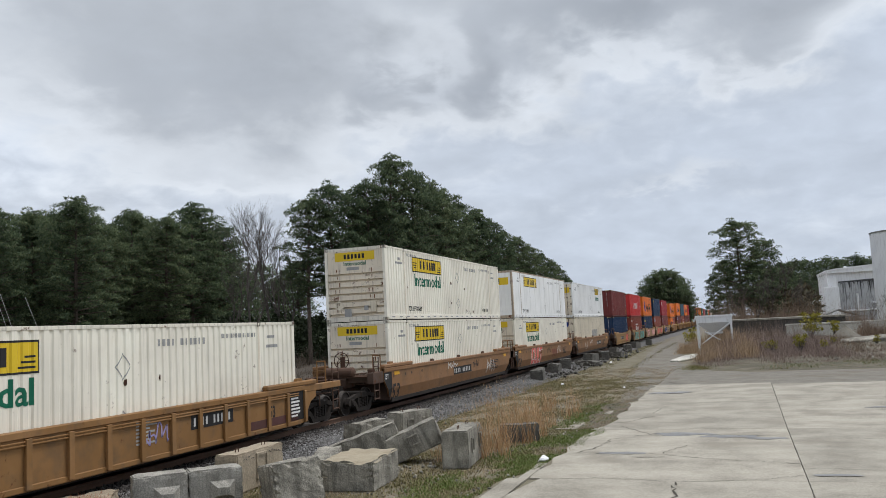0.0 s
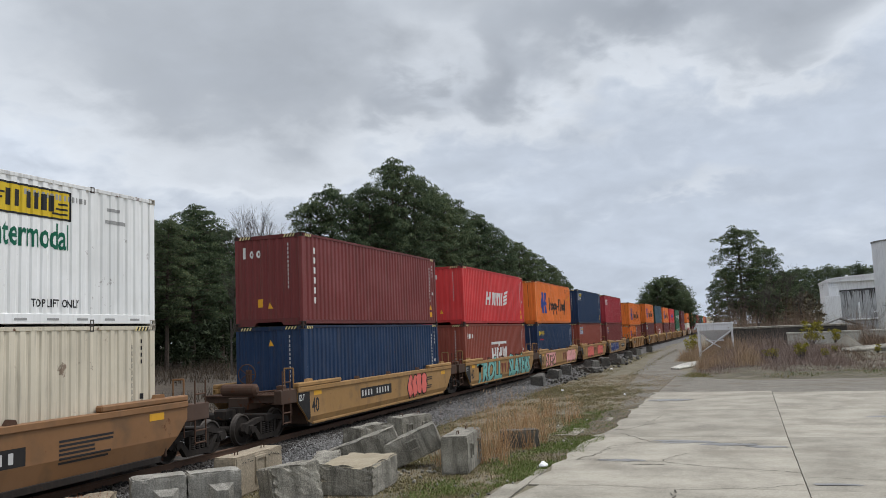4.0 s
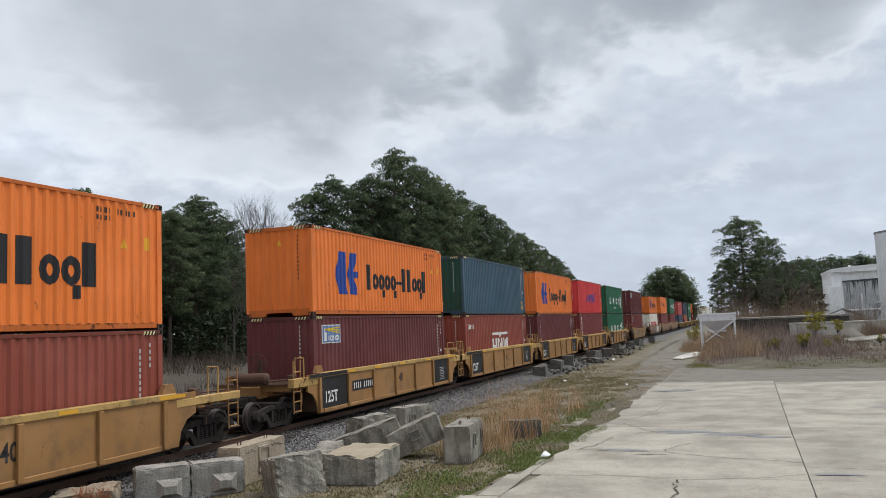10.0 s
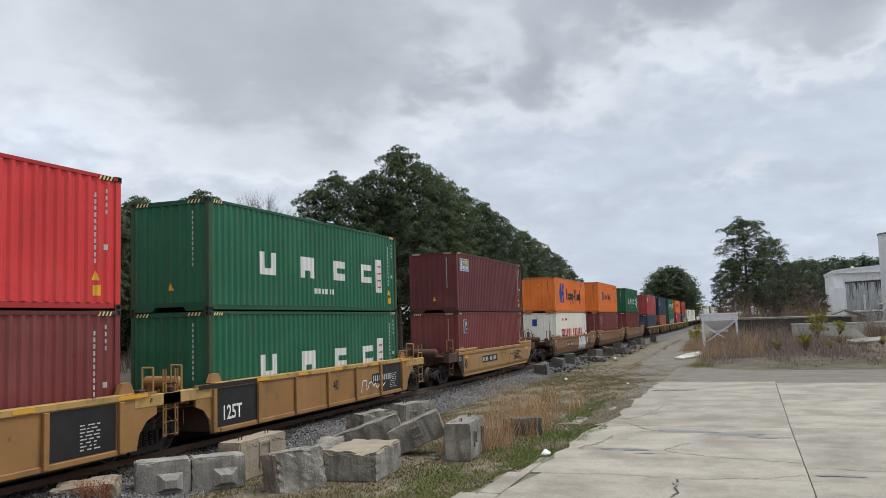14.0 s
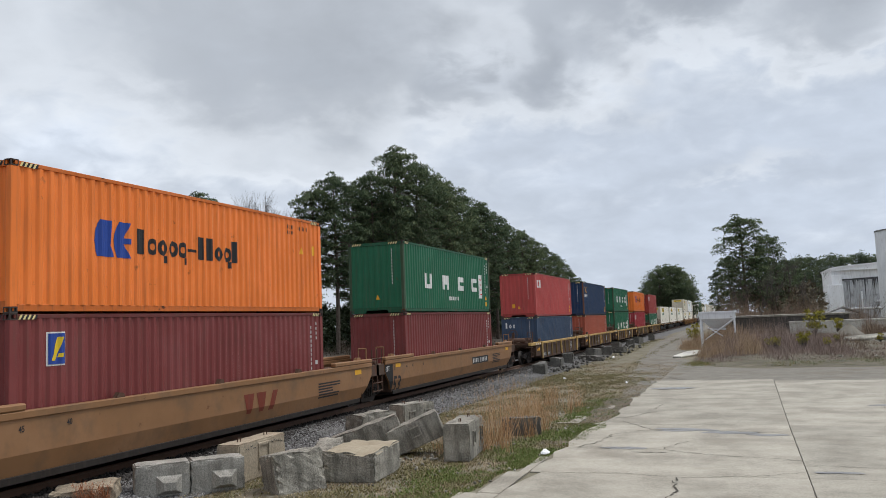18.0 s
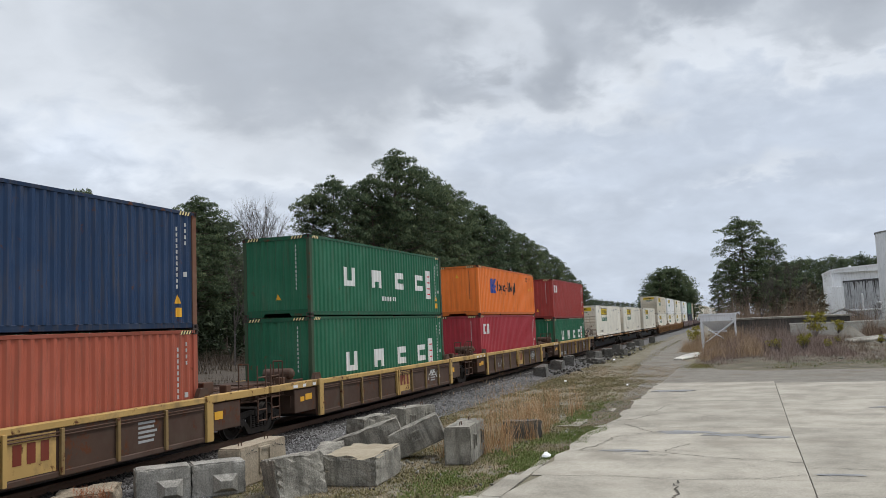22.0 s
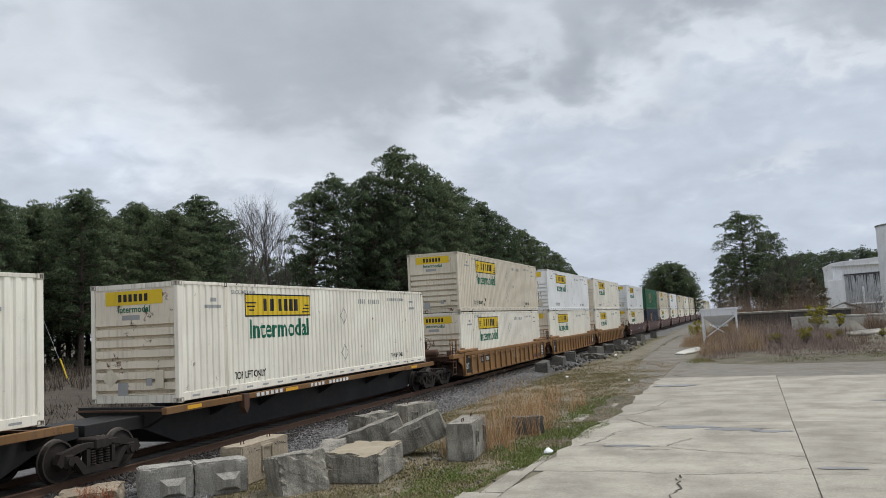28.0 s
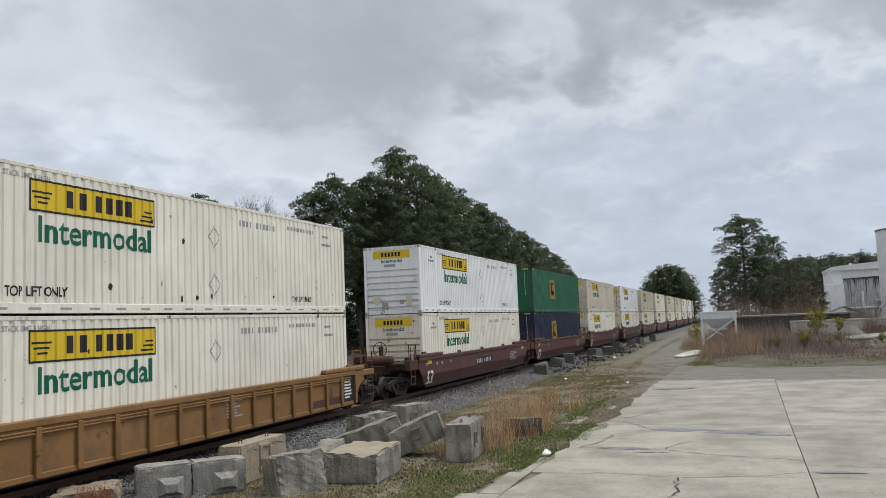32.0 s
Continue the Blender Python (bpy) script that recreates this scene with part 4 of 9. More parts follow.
def panel_marks(ob, size, tall, key, front, pts, w, spec):
    """Yellow panel with a dark word, the green line below it and the lift notes."""
    y0 = 2.85 if spec.get("logo") != "rear" else 11.4
    k = (size, key, front, y0, tall)
    f = w - 0.008
    panel = (y0, y0 + 3.6, tall - 0.90, tall - 0.27)
    if y0 > 10:
        panel = (y0, y0 + 2.2, tall - 0.80, tall - 0.20)
    mark(ob, "logo_panel", ("yp", *k), lambda: follow(rects([panel]), pts, f), YELLOW, "yellow logo panel")
    e = 0.04
    a, b, c, d = panel
    mark(ob, "panel_border", ("pb", *k), lambda: follow(rects([(a, b, c, c + e), (a, b, d - e, d), (a, a + e, c, d), (b - e, b, c, d),
         (a + 0.08, a + 0.55, c + 0.36, c + 0.40), (a + 0.14, a + 0.5, c + 0.26, c + 0.30), (a + 0.2, a + 0.45, c + 0.16, c + 0.2),
         (b - 0.5, b - 0.1, c + 0.10, c + 0.14), (b - 0.42, b - 0.1, c + 0.20, c + 0.24), (b - 0.36, b - 0.1, c + 0.30, c + 0.34)]), pts, f, proud=0.008), BLACK)
    mark_each(ob, "logo_bar", ("lb", *k), lambda: follow(rects([(a + (b - a) * (0.26 + i * 0.085 + g), a + (b - a) * (0.26 + i * 0.085 + g + 0.055), c + 0.15, d - 0.13) for i, g in ((0, 0), (1, 0.01), (2, 0.05), (3, 0.05), (4, 0.05), (5, 0.05))]), pts, f, proud=0.008), BLACK)
    if spec.get("word", True):
        mark(ob, "lettering", ("im", *k), lambda: follow(lettering("Intermodal", 0.72, a + 0.18, c - 0.58, stretch=1.04 if y0 < 10 else 0.62), pts, f, proud=0.006), DEEP_GREEN, "green word Intermodal")
    mark(ob, "lettering", ("tl", *k), lambda: follow(lettering("TOP LIFT ONLY", 0.27, 2.30, 0.36, stretch=0.80), pts, f, proud=0.006), BLACK)
    mark(ob, "lettering", ("tr", *k), lambda: follow(lettering("TOP LIFT ONLY", 0.22, 12.6, 0.36, stretch=0.80), pts, f, proud=0.006), BLACK)
    mark(ob, "lettering", ("sl", *k), lambda: follow(lettering("STACK LIMIT 3 HIGH", 0.15, 2.25, tall - 0.29, stretch=0.8), pts, f, proud=0.006), GREY_MARK)
    rng = random.Random(7)
    mark(ob, "small_print", ("sp", *k), lambda: follow(rects([(9.9 + i * 0.17, 9.9 + i * 0.17 + 0.09, tall - 0.52, tall - 0.36) for i in range(11) if i != 4]
         + [(12.4 + i * 0.11, 12.4 + i * 0.11 + 0.06, tall - 0.40, tall - 0.29) for i in range(15)]
         + [(1.35, 1.6, tall - 0.5, tall - 0.40), (1.1, 1.75, tall - 0.66, tall - 0.58), (14.6, 15.0, tall - 0.45, tall - 0.38), (14.55, 15.2, tall - 0.72, tall - 0.64)]), pts, f, proud=0.006), GREY_MARK)
    mark(ob, "small_print", ("sl2", size, tall), lambda: follow(rects([(0.5 + i * 0.78, 0.5 + i * 0.78 + 0.30, 0.10, 0.145) for i in range(20)]), None, w - 0.002, proud=0.004), GREY_MARK)
    if spec.get("diamonds", True):
        def rim():
            bm = bmesh.new()
            for z in (tall - 0.92, 0.75):
                y = 8.75
                for i in range(4):
                    o = [(0.24, 0), (0, 0.3), (-0.24, 0), (0, -0.3)]
                    p, q = o[i], o[(i + 1) % 4]
                    bm.faces.new([bm.verts.new((y + s * u, z + s * v, 0)) for (u, v), s in ((p, 1), (q, 1), (q, 0.86), (p, 0.86))])
            return follow(bm, pts, f, proud=0.006)
        mark(ob, "placard_holder", ("dh", *k), rim, GREY_MARK)
    if spec.get("spots"):
        def spots():
            r = random.Random(spec["spots"])
            out = []
            for i in range(9):
                y, z, k = r.uniform(4.0, 13.5), r.uniform(0.22, 0.75) if i < 7 else r.uniform(1.2, 2.2), r.uniform(0.03, 0.08)
                out.append([(y + k * math.cos(q) * r.uniform(0.5, 1.0), z + k * 1.5 * math.sin(q) * r.uniform(0.6, 1.1)) for q in (0.3, 1.2, 2.2, 3.3, 4.3, 5.4)])
            return follow(shape(*out), pts, f, proud=0.008)
        tagged(mark(ob, "rust_spot", ("rs", size, tall, spec["spots"]), spots, paint("rust_spot", (0.075, 0.038, 0.024), 0.85, 0.5, 0.3)), kind="stuff")
    if front == "ribs":
        mark(ob, "logo_panel", ("fp", size, tall), lambda: follow(rects([(-0.85, 0.85, tall - 0.52, tall - 0.18)]), None, 0.026, True, -0.004), YELLOW)
        mark_each(ob, "logo_bar", ("fb", size, tall), lambda: follow(rects([(-0.46 + i * 0.155, -0.46 + i * 0.155 + 0.10, tall - 0.44, tall - 0.26) for i in range(6)]), None, 0.022, True, -0.004), BLACK)
        mark(ob, "lettering", ("fi", size, tall), lambda: follow(lettering("Intermodal", 0.22, 0, tall - 0.70, True), None, 0.026, True, -0.004), DEEP_GREEN)
        mark(ob, "small_print", ("fs", size, tall), lambda: follow(rects([(-0.35, 0.18, tall * 0.70 - 0.02, tall * 0.70 + 0.10), (-0.5, -0.2, 0.12, 0.5), (0.34, 0.52, 0.42, 0.60)]), None, 0.018, True, -0.004), GREY_MARK)
        mark(ob, "vent_cover", ("vc", size, tall), lambda: box(0.62, 0.86, -0.02, 0.03, 0.35, 0.78, 0.01), coat("tan"))
        mark(ob, "placard_holder", ("fd", size, tall), lambda: follow(shape([(-0.98, 0.62), (-0.72, 0.38), (-0.46, 0.62), (-0.72, 0.86)]), None, 0.018, True, -0.004), coat("tan"))
        if spec.get("rusty"):
            def runs():
                r = random.Random(spec["rusty"])
                out = []
                step = (tall * 0.70 - 0.20) / 7
                for i in range(7):
                    lo, hi = 0.20 + (i + 0.46) * step, 0.20 + (i + 1) * step + 0.03
                    for x in (-0.82, -0.70, 0.60, 0.74):
                        if r.random() < 0.75:
                            a = x + r.uniform(-0.06, 0.06)
                            b = r.uniform(0.012, 0.03)
                            cut = lo + (hi - lo) * r.uniform(0.0, 0.35)
                            out.append([(a - b * 0.7, cut), (a + b * 0.6, cut), (a + b, hi), (a - b * 0.9, hi)])
                return follow(shape(*out), None, 0.018, True, -0.004)
            tagged(mark(ob, "rust_run", ("rr", size, tall, spec["rusty"]), runs, paint("rust_run", (0.17, 0.068, 0.030), 0.8, 0.6, 0.3, 0.3)), kind="stuff")
    elif front == "doors" or front == "plain":
        yel = YELLOW if key != "slant_word" else BLACK
        mark(ob, "logo_panel", ("dp", size, tall, front), lambda: follow(rects([(-1.05, 1.05, tall - 0.86, tall - 0.42)]), None, 0.02, True, -0.008), yel)
        mark_each(ob, "logo_bar", ("db", size, tall, front), lambda: follow(rects([(-0.45 + i * 0.17, -0.45 + i * 0.17 + 0.10, tall - 0.78, tall - 0.50) for i in range(6)]), None, 0.016, True, -0.008), BLACK)


def sea_marks(ob, size, tall, key, front, pts, endpts, w, L, brand, seed):
    """Marks of the sea containers: brand shapes, upright number bars, warning triangles, hazard stripes."""
    f = w - 0.008
    k = (size, key, tall)
    ink = STENCIL if key not in ("orange", "white", "clean", "tan") else BLACK
    rng = random.Random(5)
    def numbers():
        out = []
        for i in range(11):
            z = tall - 0.42 - i * 0.14
            out.append((L - 0.765, L - 0.728, z - 0.095, z))
        for i in range(4):
            z = tall - 0.30 - i * 0.15
            out.append((L - 0.455, L - 0.422, z - 0.09, z))
        out.append((L - 0.49, L - 0.40, tall - 1.62, tall - 1.50))
        return follow(rects(out), pts, f)
    if key not in ("orange",):
        mark(ob, "serial_number", ("nb", *k), numbers, ink)
    else:
        mark(ob, "serial_number", ("nb", *k), lambda: follow(rects([(L - 2.1 + i * 0.125, L - 2.1 + i * 0.125 + 0.055, tall - 0.37, tall - 0.25) for i in range(10) if i != 4]
             + [(L - 2.1 + i * 0.125, L - 2.1 + i * 0.125 + 0.055, tall - 0.53, tall - 0.43) for i in range(4)]), pts, f), RUSTY)
    low = tall - 1.1 if key == "orange" else 0.62
    a = L - 1.36 if key == "orange" else L - 0.84
    mark(ob, "warning_triangle", ("wt", *k), lambda: follow(shape([(a, low), (a + 0.20, low), (a + 0.10, low + 0.21)]), pts, f), SIGNAL)
    mark(ob, "caution_label", ("cl", *k), lambda: follow(rects([(L - 0.80 if key != "orange" else L - 0.62, L - 0.58 if key != "orange" else L - 0.44, 0.30 if key != "orange" else low, 0.52 if key != "orange" else low + 0.3)]), pts, f), SIGNAL)
    if front != "doors":
        def end_numbers():
            return follow(rects([(w - 0.545, w - 0.508, tall - 0.385 - i * 0.135, tall - 0.30 - i * 0.135) for i in range(11)]), endpts, -0.004, True)
        def lift():
            bm = end_numbers()
            for v in bm.verts:
                v.co.y += 0.03
            return bm
        mark(ob, "serial_number", ("en", *k), lift, ink if key != "orange" else RUSTY)
        def tri():
            z = tall - 0.62 if key in ("orange", "navy") else 0.55
            bm = follow(shape([(-0.06, z), (0.13, z), (0.035, z + 0.20)]), endpts, -0.004, True)
            for v in bm.verts:
                v.co.y += 0.03
            return bm
        mark(ob, "warning_triangle", ("et", *k), tri, SIGNAL)
        if key in ("crimson", "maroon", "teal", "faded_red"):
            def caution():
                bm = follow(rects([(-0.42, -0.22, 0.60, 0.86)]), endpts, -0.004, True)
                for v in bm.verts:
                    v.co.y += 0.03
                return bm
            mark(ob, "caution_label", ("ec", *k), caution, SIGNAL)
    def stripes(bases, flip):
        return shape(*[[(x + 0.0, tall - 0.112), (x + 0.05, tall - 0.112), (x + 0.10, tall - 0.022), (x + 0.05, tall - 0.022)] for base in bases for x in [base + q * 0.105 + flip * 0.052 for q in range(4)]])
    ends, runs = (-w + 0.17, w - 0.66), (0.20, L - 0.68)
    for flip, tone, tag in ((0, CREAM, "c"), (1, BLACK, "b")):
        mark(ob, "hazard_stripe", ("h" + tag, size, tall), lambda: follow(stripes(ends, flip), None, 0.004, True, 0.004), tone)
        mark(ob, "hazard_stripe", ("s" + tag, size, tall), lambda: follow(stripes(runs, flip), None, w, False, 0.004), tone)

    def put_side(name, tag, make, material, label=""):
        lay = mark_each if name == "brand_bars" else mark
        lay(ob, "brand_bar" if name == "brand_bars" else name, (brand, tag, *k), lambda: follow(make(), pts, f, proud=LIFT.get(name, 0.016 if brand in ("striped_panel", "stroke_panel", "red_word") else 0.007)), material, label)
    mid = tall * 0.5
    if brand == "blue_emblem":
        s = 0.5 if L < 7 else 1.0
        if spec_small.get("flag"):
            s = 0.62
        x0, z0 = (1.70, 0.72) if L > 7 else (0.45, 0.98)
        if s == 0.62:
            x0, z0 = 2.14, 1.20
        zz = lambda q: z0 + q * ((1.45 if s == 1.0 else 1.27) * s if L > 7 else 1.0)
        xx = lambda q: x0 + q * ((1.72 if s == 1.0 else 1.85) * s if L > 7 else 1.15)
        put_side("emblem", ("e", s), lambda: shape(
            [(xx(0.10), zz(0)), (xx(0.52), zz(0)), (xx(0.42), zz(0.30)), (xx(0.46), zz(1)), (xx(0.16), zz(1)), (xx(0.02), zz(0.62)), (xx(0.0), zz(0.4))],
            [(xx(0.50), zz(0.48)), (xx(0.62), zz(0)), (xx(0.98), zz(0)), (xx(0.80), zz(0.40)), (xx(1.0), zz(0.40)), (xx(1.0), zz(0.56)), (xx(0.80), zz(0.56)), (xx(0.98), zz(1)), (xx(0.66), zz(1))]), ROYAL, "blue emblem")
        wx, wz, ww, wh = (x0 + (2.42 if s == 1.0 else 2.13) * s, z0 + (0.20 if s == 1.0 else 0.2) * s, (6.15 if s == 1.0 else 6.6) * s, 0.92 * s) if L > 7 else (1.85, 1.18, 3.7, 0.62)
        put_side("brand_bars", ("w", s), lambda: word_bars("21313422132", wx, wz, ww, wh, 0.88), BLACK, "dark brand word as plain bars")
    elif brand == "wide_letters":
        put_side("brand_bars", "w", lambda: rects([(x, x + 0.86, 1.03, 1.68) for x in (2.38, 4.74, 6.9, 8.99)]), PALE, "white brand letters as plain bars")
        put_side("letter_field", "s", lambda: rects([(2.63, 2.99, 1.22, 1.72), (5.0, 5.34, 1.0, 1.26), (7.1, 7.8, 1.27, 1.44), (9.24, 9.90, 1.24, 1.47)]), coat(key))
        put_side("ship_panel", "p", lambda: rects([(10.29, 10.76, 0.70, 1.92)]), PALE)
        put_side("ship_marks", "m", lambda: rects([(10.38, 10.68, z, z + 0.05) for z in (0.88, 1.12, 1.38, 1.64)]), RED_MARK)
        put_side("small_print", "a", lambda: rects([(5.6 + i * 0.13, 5.6 + i * 0.13 + 0.09, 0.55, 0.72) for i in range(10) if i not in (3, 7)]), PALE)
    elif brand == "wave_word":
        c = PALE if spec_small.get("white") else ROYAL
        put_side("brand_bars", ("w", c.name), lambda: shape(*[[(x, 1.02), (x + 0.26, 1.02), (x + 0.40, 1.74), (x + 0.14, 1.74)] for x in (3.92, 4.5, 5.1, 5.56, 6.02, 6.48, 6.94)],
                 [(4.2, 1.30), (4.56, 1.30), (4.62, 1.46), (4.24, 1.46)], [(5.50, 1.70), (5.64, 1.30), (5.80, 1.30), (5.66, 1.74)], [(6.42, 1.70), (6.54, 1.30), (6.70, 1.30), (6.58, 1.74)]), c, "brand letters as plain slanted bars")
        put_side("emblem", ("e", c.name), lambda: shape(*[[(7.35 + 0.09 * i, 1.02 + 0.21 * i), (8.15 + 0.09 * i, 1.16 + 0.21 * i), (8.2 + 0.09 * i, 1.30 + 0.21 * i), (7.4 + 0.09 * i, 1.17 + 0.21 * i)] for i in range(4)]), c)
        if front != "doors":
            def plate():
                bm = follow(rects([(-0.75, -0.15, tall - 0.62, tall - 0.40)]), endpts, -0.004, True)
                for v in bm.verts:
                    v.co.y += 0.03
                return bm
            mark(ob, "logo_panel", ("hp", *k), plate, PALE)
    elif brand == "block_word":
        put_side("brand_bars", "w", lambda: shape([(4.60, 0.65), (4.90, 0.65), (4.90, 1.6), (4.60, 1.6)], [(4.90, 1.05), (5.20, 1.05), (5.20, 1.25), (4.90, 1.25)], [(5.20, 0.65), (5.50, 0.65), (5.50, 1.6), (5.20, 1.6)],
                 [(5.65, 0.65), (5.92, 0.65), (5.92, 1.6), (5.65, 1.6)], [(5.92, 1.5), (6.10, 1.1), (6.26, 1.1), (6.44, 1.5), (6.44, 1.6), (6.18, 1.3), (5.92, 1.6)], [(6.44, 0.65), (6.68, 0.65), (6.68, 1.6), (6.44, 1.6)],
                 [(6.80, 0.65), (7.04, 0.65), (7.04, 1.6), (6.80, 1.6)], [(7.20, 0.65), (7.36, 0.65), (7.36, 1.5), (7.20, 1.5)], [(7.52, 0.65), (7.76, 0.65), (7.76, 1.6), (7.52, 1.6)],
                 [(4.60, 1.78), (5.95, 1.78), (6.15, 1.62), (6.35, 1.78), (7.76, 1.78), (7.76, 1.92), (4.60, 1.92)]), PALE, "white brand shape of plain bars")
        put_side("small_logo", "s", lambda: rects([(0.42, 0.54, 2.16, 2.43), (0.66, 0.76, 2.18, 2.40), (0.84, 0.95, 2.18, 2.40), (1.03, 1.13, 2.18, 2.40), (1.22, 1.34, 2.18, 2.40)]), PALE)
    elif brand == "small_word":
        put_side("brand_bars", "w", lambda: rects([(0.62, 0.80, tall - 0.98, tall - 0.46), (0.80, 0.98, tall - 0.98, tall - 0.86), (0.80, 0.98, tall - 0.58, tall - 0.46), (1.06, 1.14, tall - 0.98, tall - 0.46), (1.22, 1.34, tall - 0.98, tall - 0.46), (1.46, 1.56, tall - 0.98, tall - 0.46)]), PALE, "white brand word as plain bars")
    elif brand == "striped_panel":
        dark = key == "navy"
        put_side("logo_panel", "p", lambda: rects([(0.62, 1.88, tall - 0.90, tall - 0.30)]), PALE)
        put_side("panel_field", "q", lambda: rects([(0.65, 1.85, tall - 0.87, tall - 0.33)]), BLACK if dark else paint("pale_blue_marking", (0.16, 0.25, 0.45)))
        put_side("emblem", "e", lambda: shape(*[[(0.80, tall - 0.45 - 0.008 * i), (1.80, tall - 0.42 - 0.09 * i), (1.80, tall - 0.37 - 0.09 * i), (0.80, tall - 0.43 - 0.008 * i)] for i in range(3)]), YELLOW)
        put_side("lighthouse", "l", lambda: shape([(0.70, tall - 0.82), (0.78, tall - 0.82), (0.76, tall - 0.40), (0.72, tall - 0.40)]), PALE)
        put_side("brand_bars", "w", lambda: word_bars("211111", 0.83, tall - 0.83, 0.98, 0.28, 0.8), PALE)
    elif brand == "stroke_panel":
        put_side("logo_panel", "p", lambda: rects([(0.90, 1.38, tall - 1.02, tall - 0.36)]), PALE)
        put_side("emblem", "e", lambda: shape([(0.93, tall - 0.99), (1.35, tall - 0.99), (1.35, tall - 0.39), (0.93, tall - 0.39)]), ROYAL)
        put_side("emblem_stroke", "f", lambda: shape([(0.99, tall - 0.92), (1.11, tall - 0.92), (1.31, tall - 0.46), (1.17, tall - 0.46)], [(1.17, tall - 0.86), (1.29, tall - 0.86), (1.31, tall - 0.78), (1.20, tall - 0.78)]), YELLOW)
    elif brand == "end_word":
        if key != "slate":
            put_side("brand_bars", "w", lambda: rects([(0.75, 0.92, tall - 0.62 - i * 0.32, tall - 0.42 - i * 0.32) for i in range(6)]), PALE, "white upright brand word as plain bars")
        def endword():
            bm = follow(word_bars("211", -0.95, tall - 0.72, 0.75, 0.36), endpts, -0.004, True)
            for v in bm.verts:
                v.co.y += 0.03
            return bm
        mark_each(ob, "brand_bar", ("te", *k), endword, PALE)
    elif brand == "upright_word":
        put_side("brand_bars", "w", lambda: rects([(0.85, 1.15, tall - 0.50 - i * 0.40, tall - 0.24 - i * 0.40) for i in range(6)]), PALE, "white upright brand word as plain bars")
    elif brand == "yellow_word":
        put_side("brand_bars", "w", lambda: word_bars("11111", 0.62, tall - 0.82, 1.55, 0.5, 0.8), YELLOW, "yellow brand word as plain bars")
        put_side("small_print", "s", lambda: rects([(0.85, 0.95, tall - 1.12, tall - 1.02), (1.1, 1.3, tall - 1.12, tall - 1.03), (1.4, 1.95, tall - 1.12, tall - 1.04)]), RED_MARK)
    elif brand == "line_x":
        put_side("emblem", "e", lambda: shape([(0.75, tall - 0.95), (0.88, tall - 0.95), (1.72, tall - 0.40), (1.58, tall - 0.40)], [(0.8, tall - 0.42), (0.95, tall - 0.42), (1.70, tall - 0.96), (1.54, tall - 0.96)]), AMBER)
        put_side("brand_bars", "w", lambda: word_bars("11111", 0.62, tall - 1.32, 1.45, 0.40), PALE)
    elif brand == "red_word":
        put_side("brand_bars", "w", lambda: word_bars("22220222222", 3.25, 0.75, 6.9, 0.92, 0.72), RED_MARK, "red brand word as plain bars")
        put_side("logo_panel", "p", lambda: rects([(1.85, 2.1, 0.5, 1.68), (2.75, 2.95, 0.5, 1.68), (2.1, 2.75, 1.48, 1.68)]), RED_MARK)
        put_side("emblem", "e", lambda: shape([(2.10, 0.5), (2.6, 0.5), (2.6, 0.95), (2.75, 1.45), (2.55, 1.45), (2.4, 1.1), (2.25, 1.45), (2.1, 1.45)]), ROYAL)
        put_side("small_print", "s", lambda: rects([(2.1 + i * 0.22, 2.1 + i * 0.22 + 0.14, 2.30, 2.46) for i in range(12) if i not in (3, 11)]), RED_MARK)
        def little():
            bm = follow(rects([(-0.55, -0.2, tall - 0.95, tall - 0.45)]), endpts, -0.004, True)
            for v in bm.verts:
                v.co.y += 0.03
            return bm
        mark(ob, "emblem", ("ye", *k), little, ROYAL)
    elif brand == "gold_panel":
        put_side("logo_panel", "p", lambda: rects([(5.2, 6.7, 0.95, 2.30)]), paint("ochre_marking", (0.42, 0.24, 0.07)))
        put_side("emblem", "e", lambda: shape([(5.4, 1.2), (6.5, 1.2), (6.3, 1.5), (5.8, 1.5), (5.8, 1.9), (6.4, 1.95), (6.4, 2.1), (5.4, 2.1)]), BLACK)
    elif brand == "slant_word":
        put_side("brand_bars", "w", lambda: shape(*[[(8.3 + i * 0.62, 0.95), (8.75 + i * 0.62, 0.95), (8.98 + i * 0.62, 1.75), (8.5 + i * 0.62, 1.75)] for i in range(5)]), GREY_MARK, "faded brand word as plain bars")
        mark_each(ob, "brand_bar", ("sd", *k), lambda: follow(shape(*[[(-0.95 + i * 0.36, tall - 0.75), (-0.68 + i * 0.36, tall - 0.75), (-0.58 + i * 0.36, tall - 0.38), (-0.86 + i * 0.36, tall - 0.38)] for i in range(5)]), None, 0.02, True, -0.008), ROYAL)
        mark(ob, "serial_number", ("sn", *k), lambda: follow(rects([(-0.6 + i * 0.13, -0.6 + i * 0.13 + 0.08, tall - 1.28, tall - 1.12) for i in range(10)]), None, 0.02, True, -0.008), BLACK)


spec_small = {}
LIFT = {"logo_panel": 0.007, "panel_field": 0.011, "letter_field": 0.012, "ship_marks": 0.012, "emblem_stroke": 0.021, "small_print": 0.007}
MOVING = []       # things that run with the train, and where they stand in it


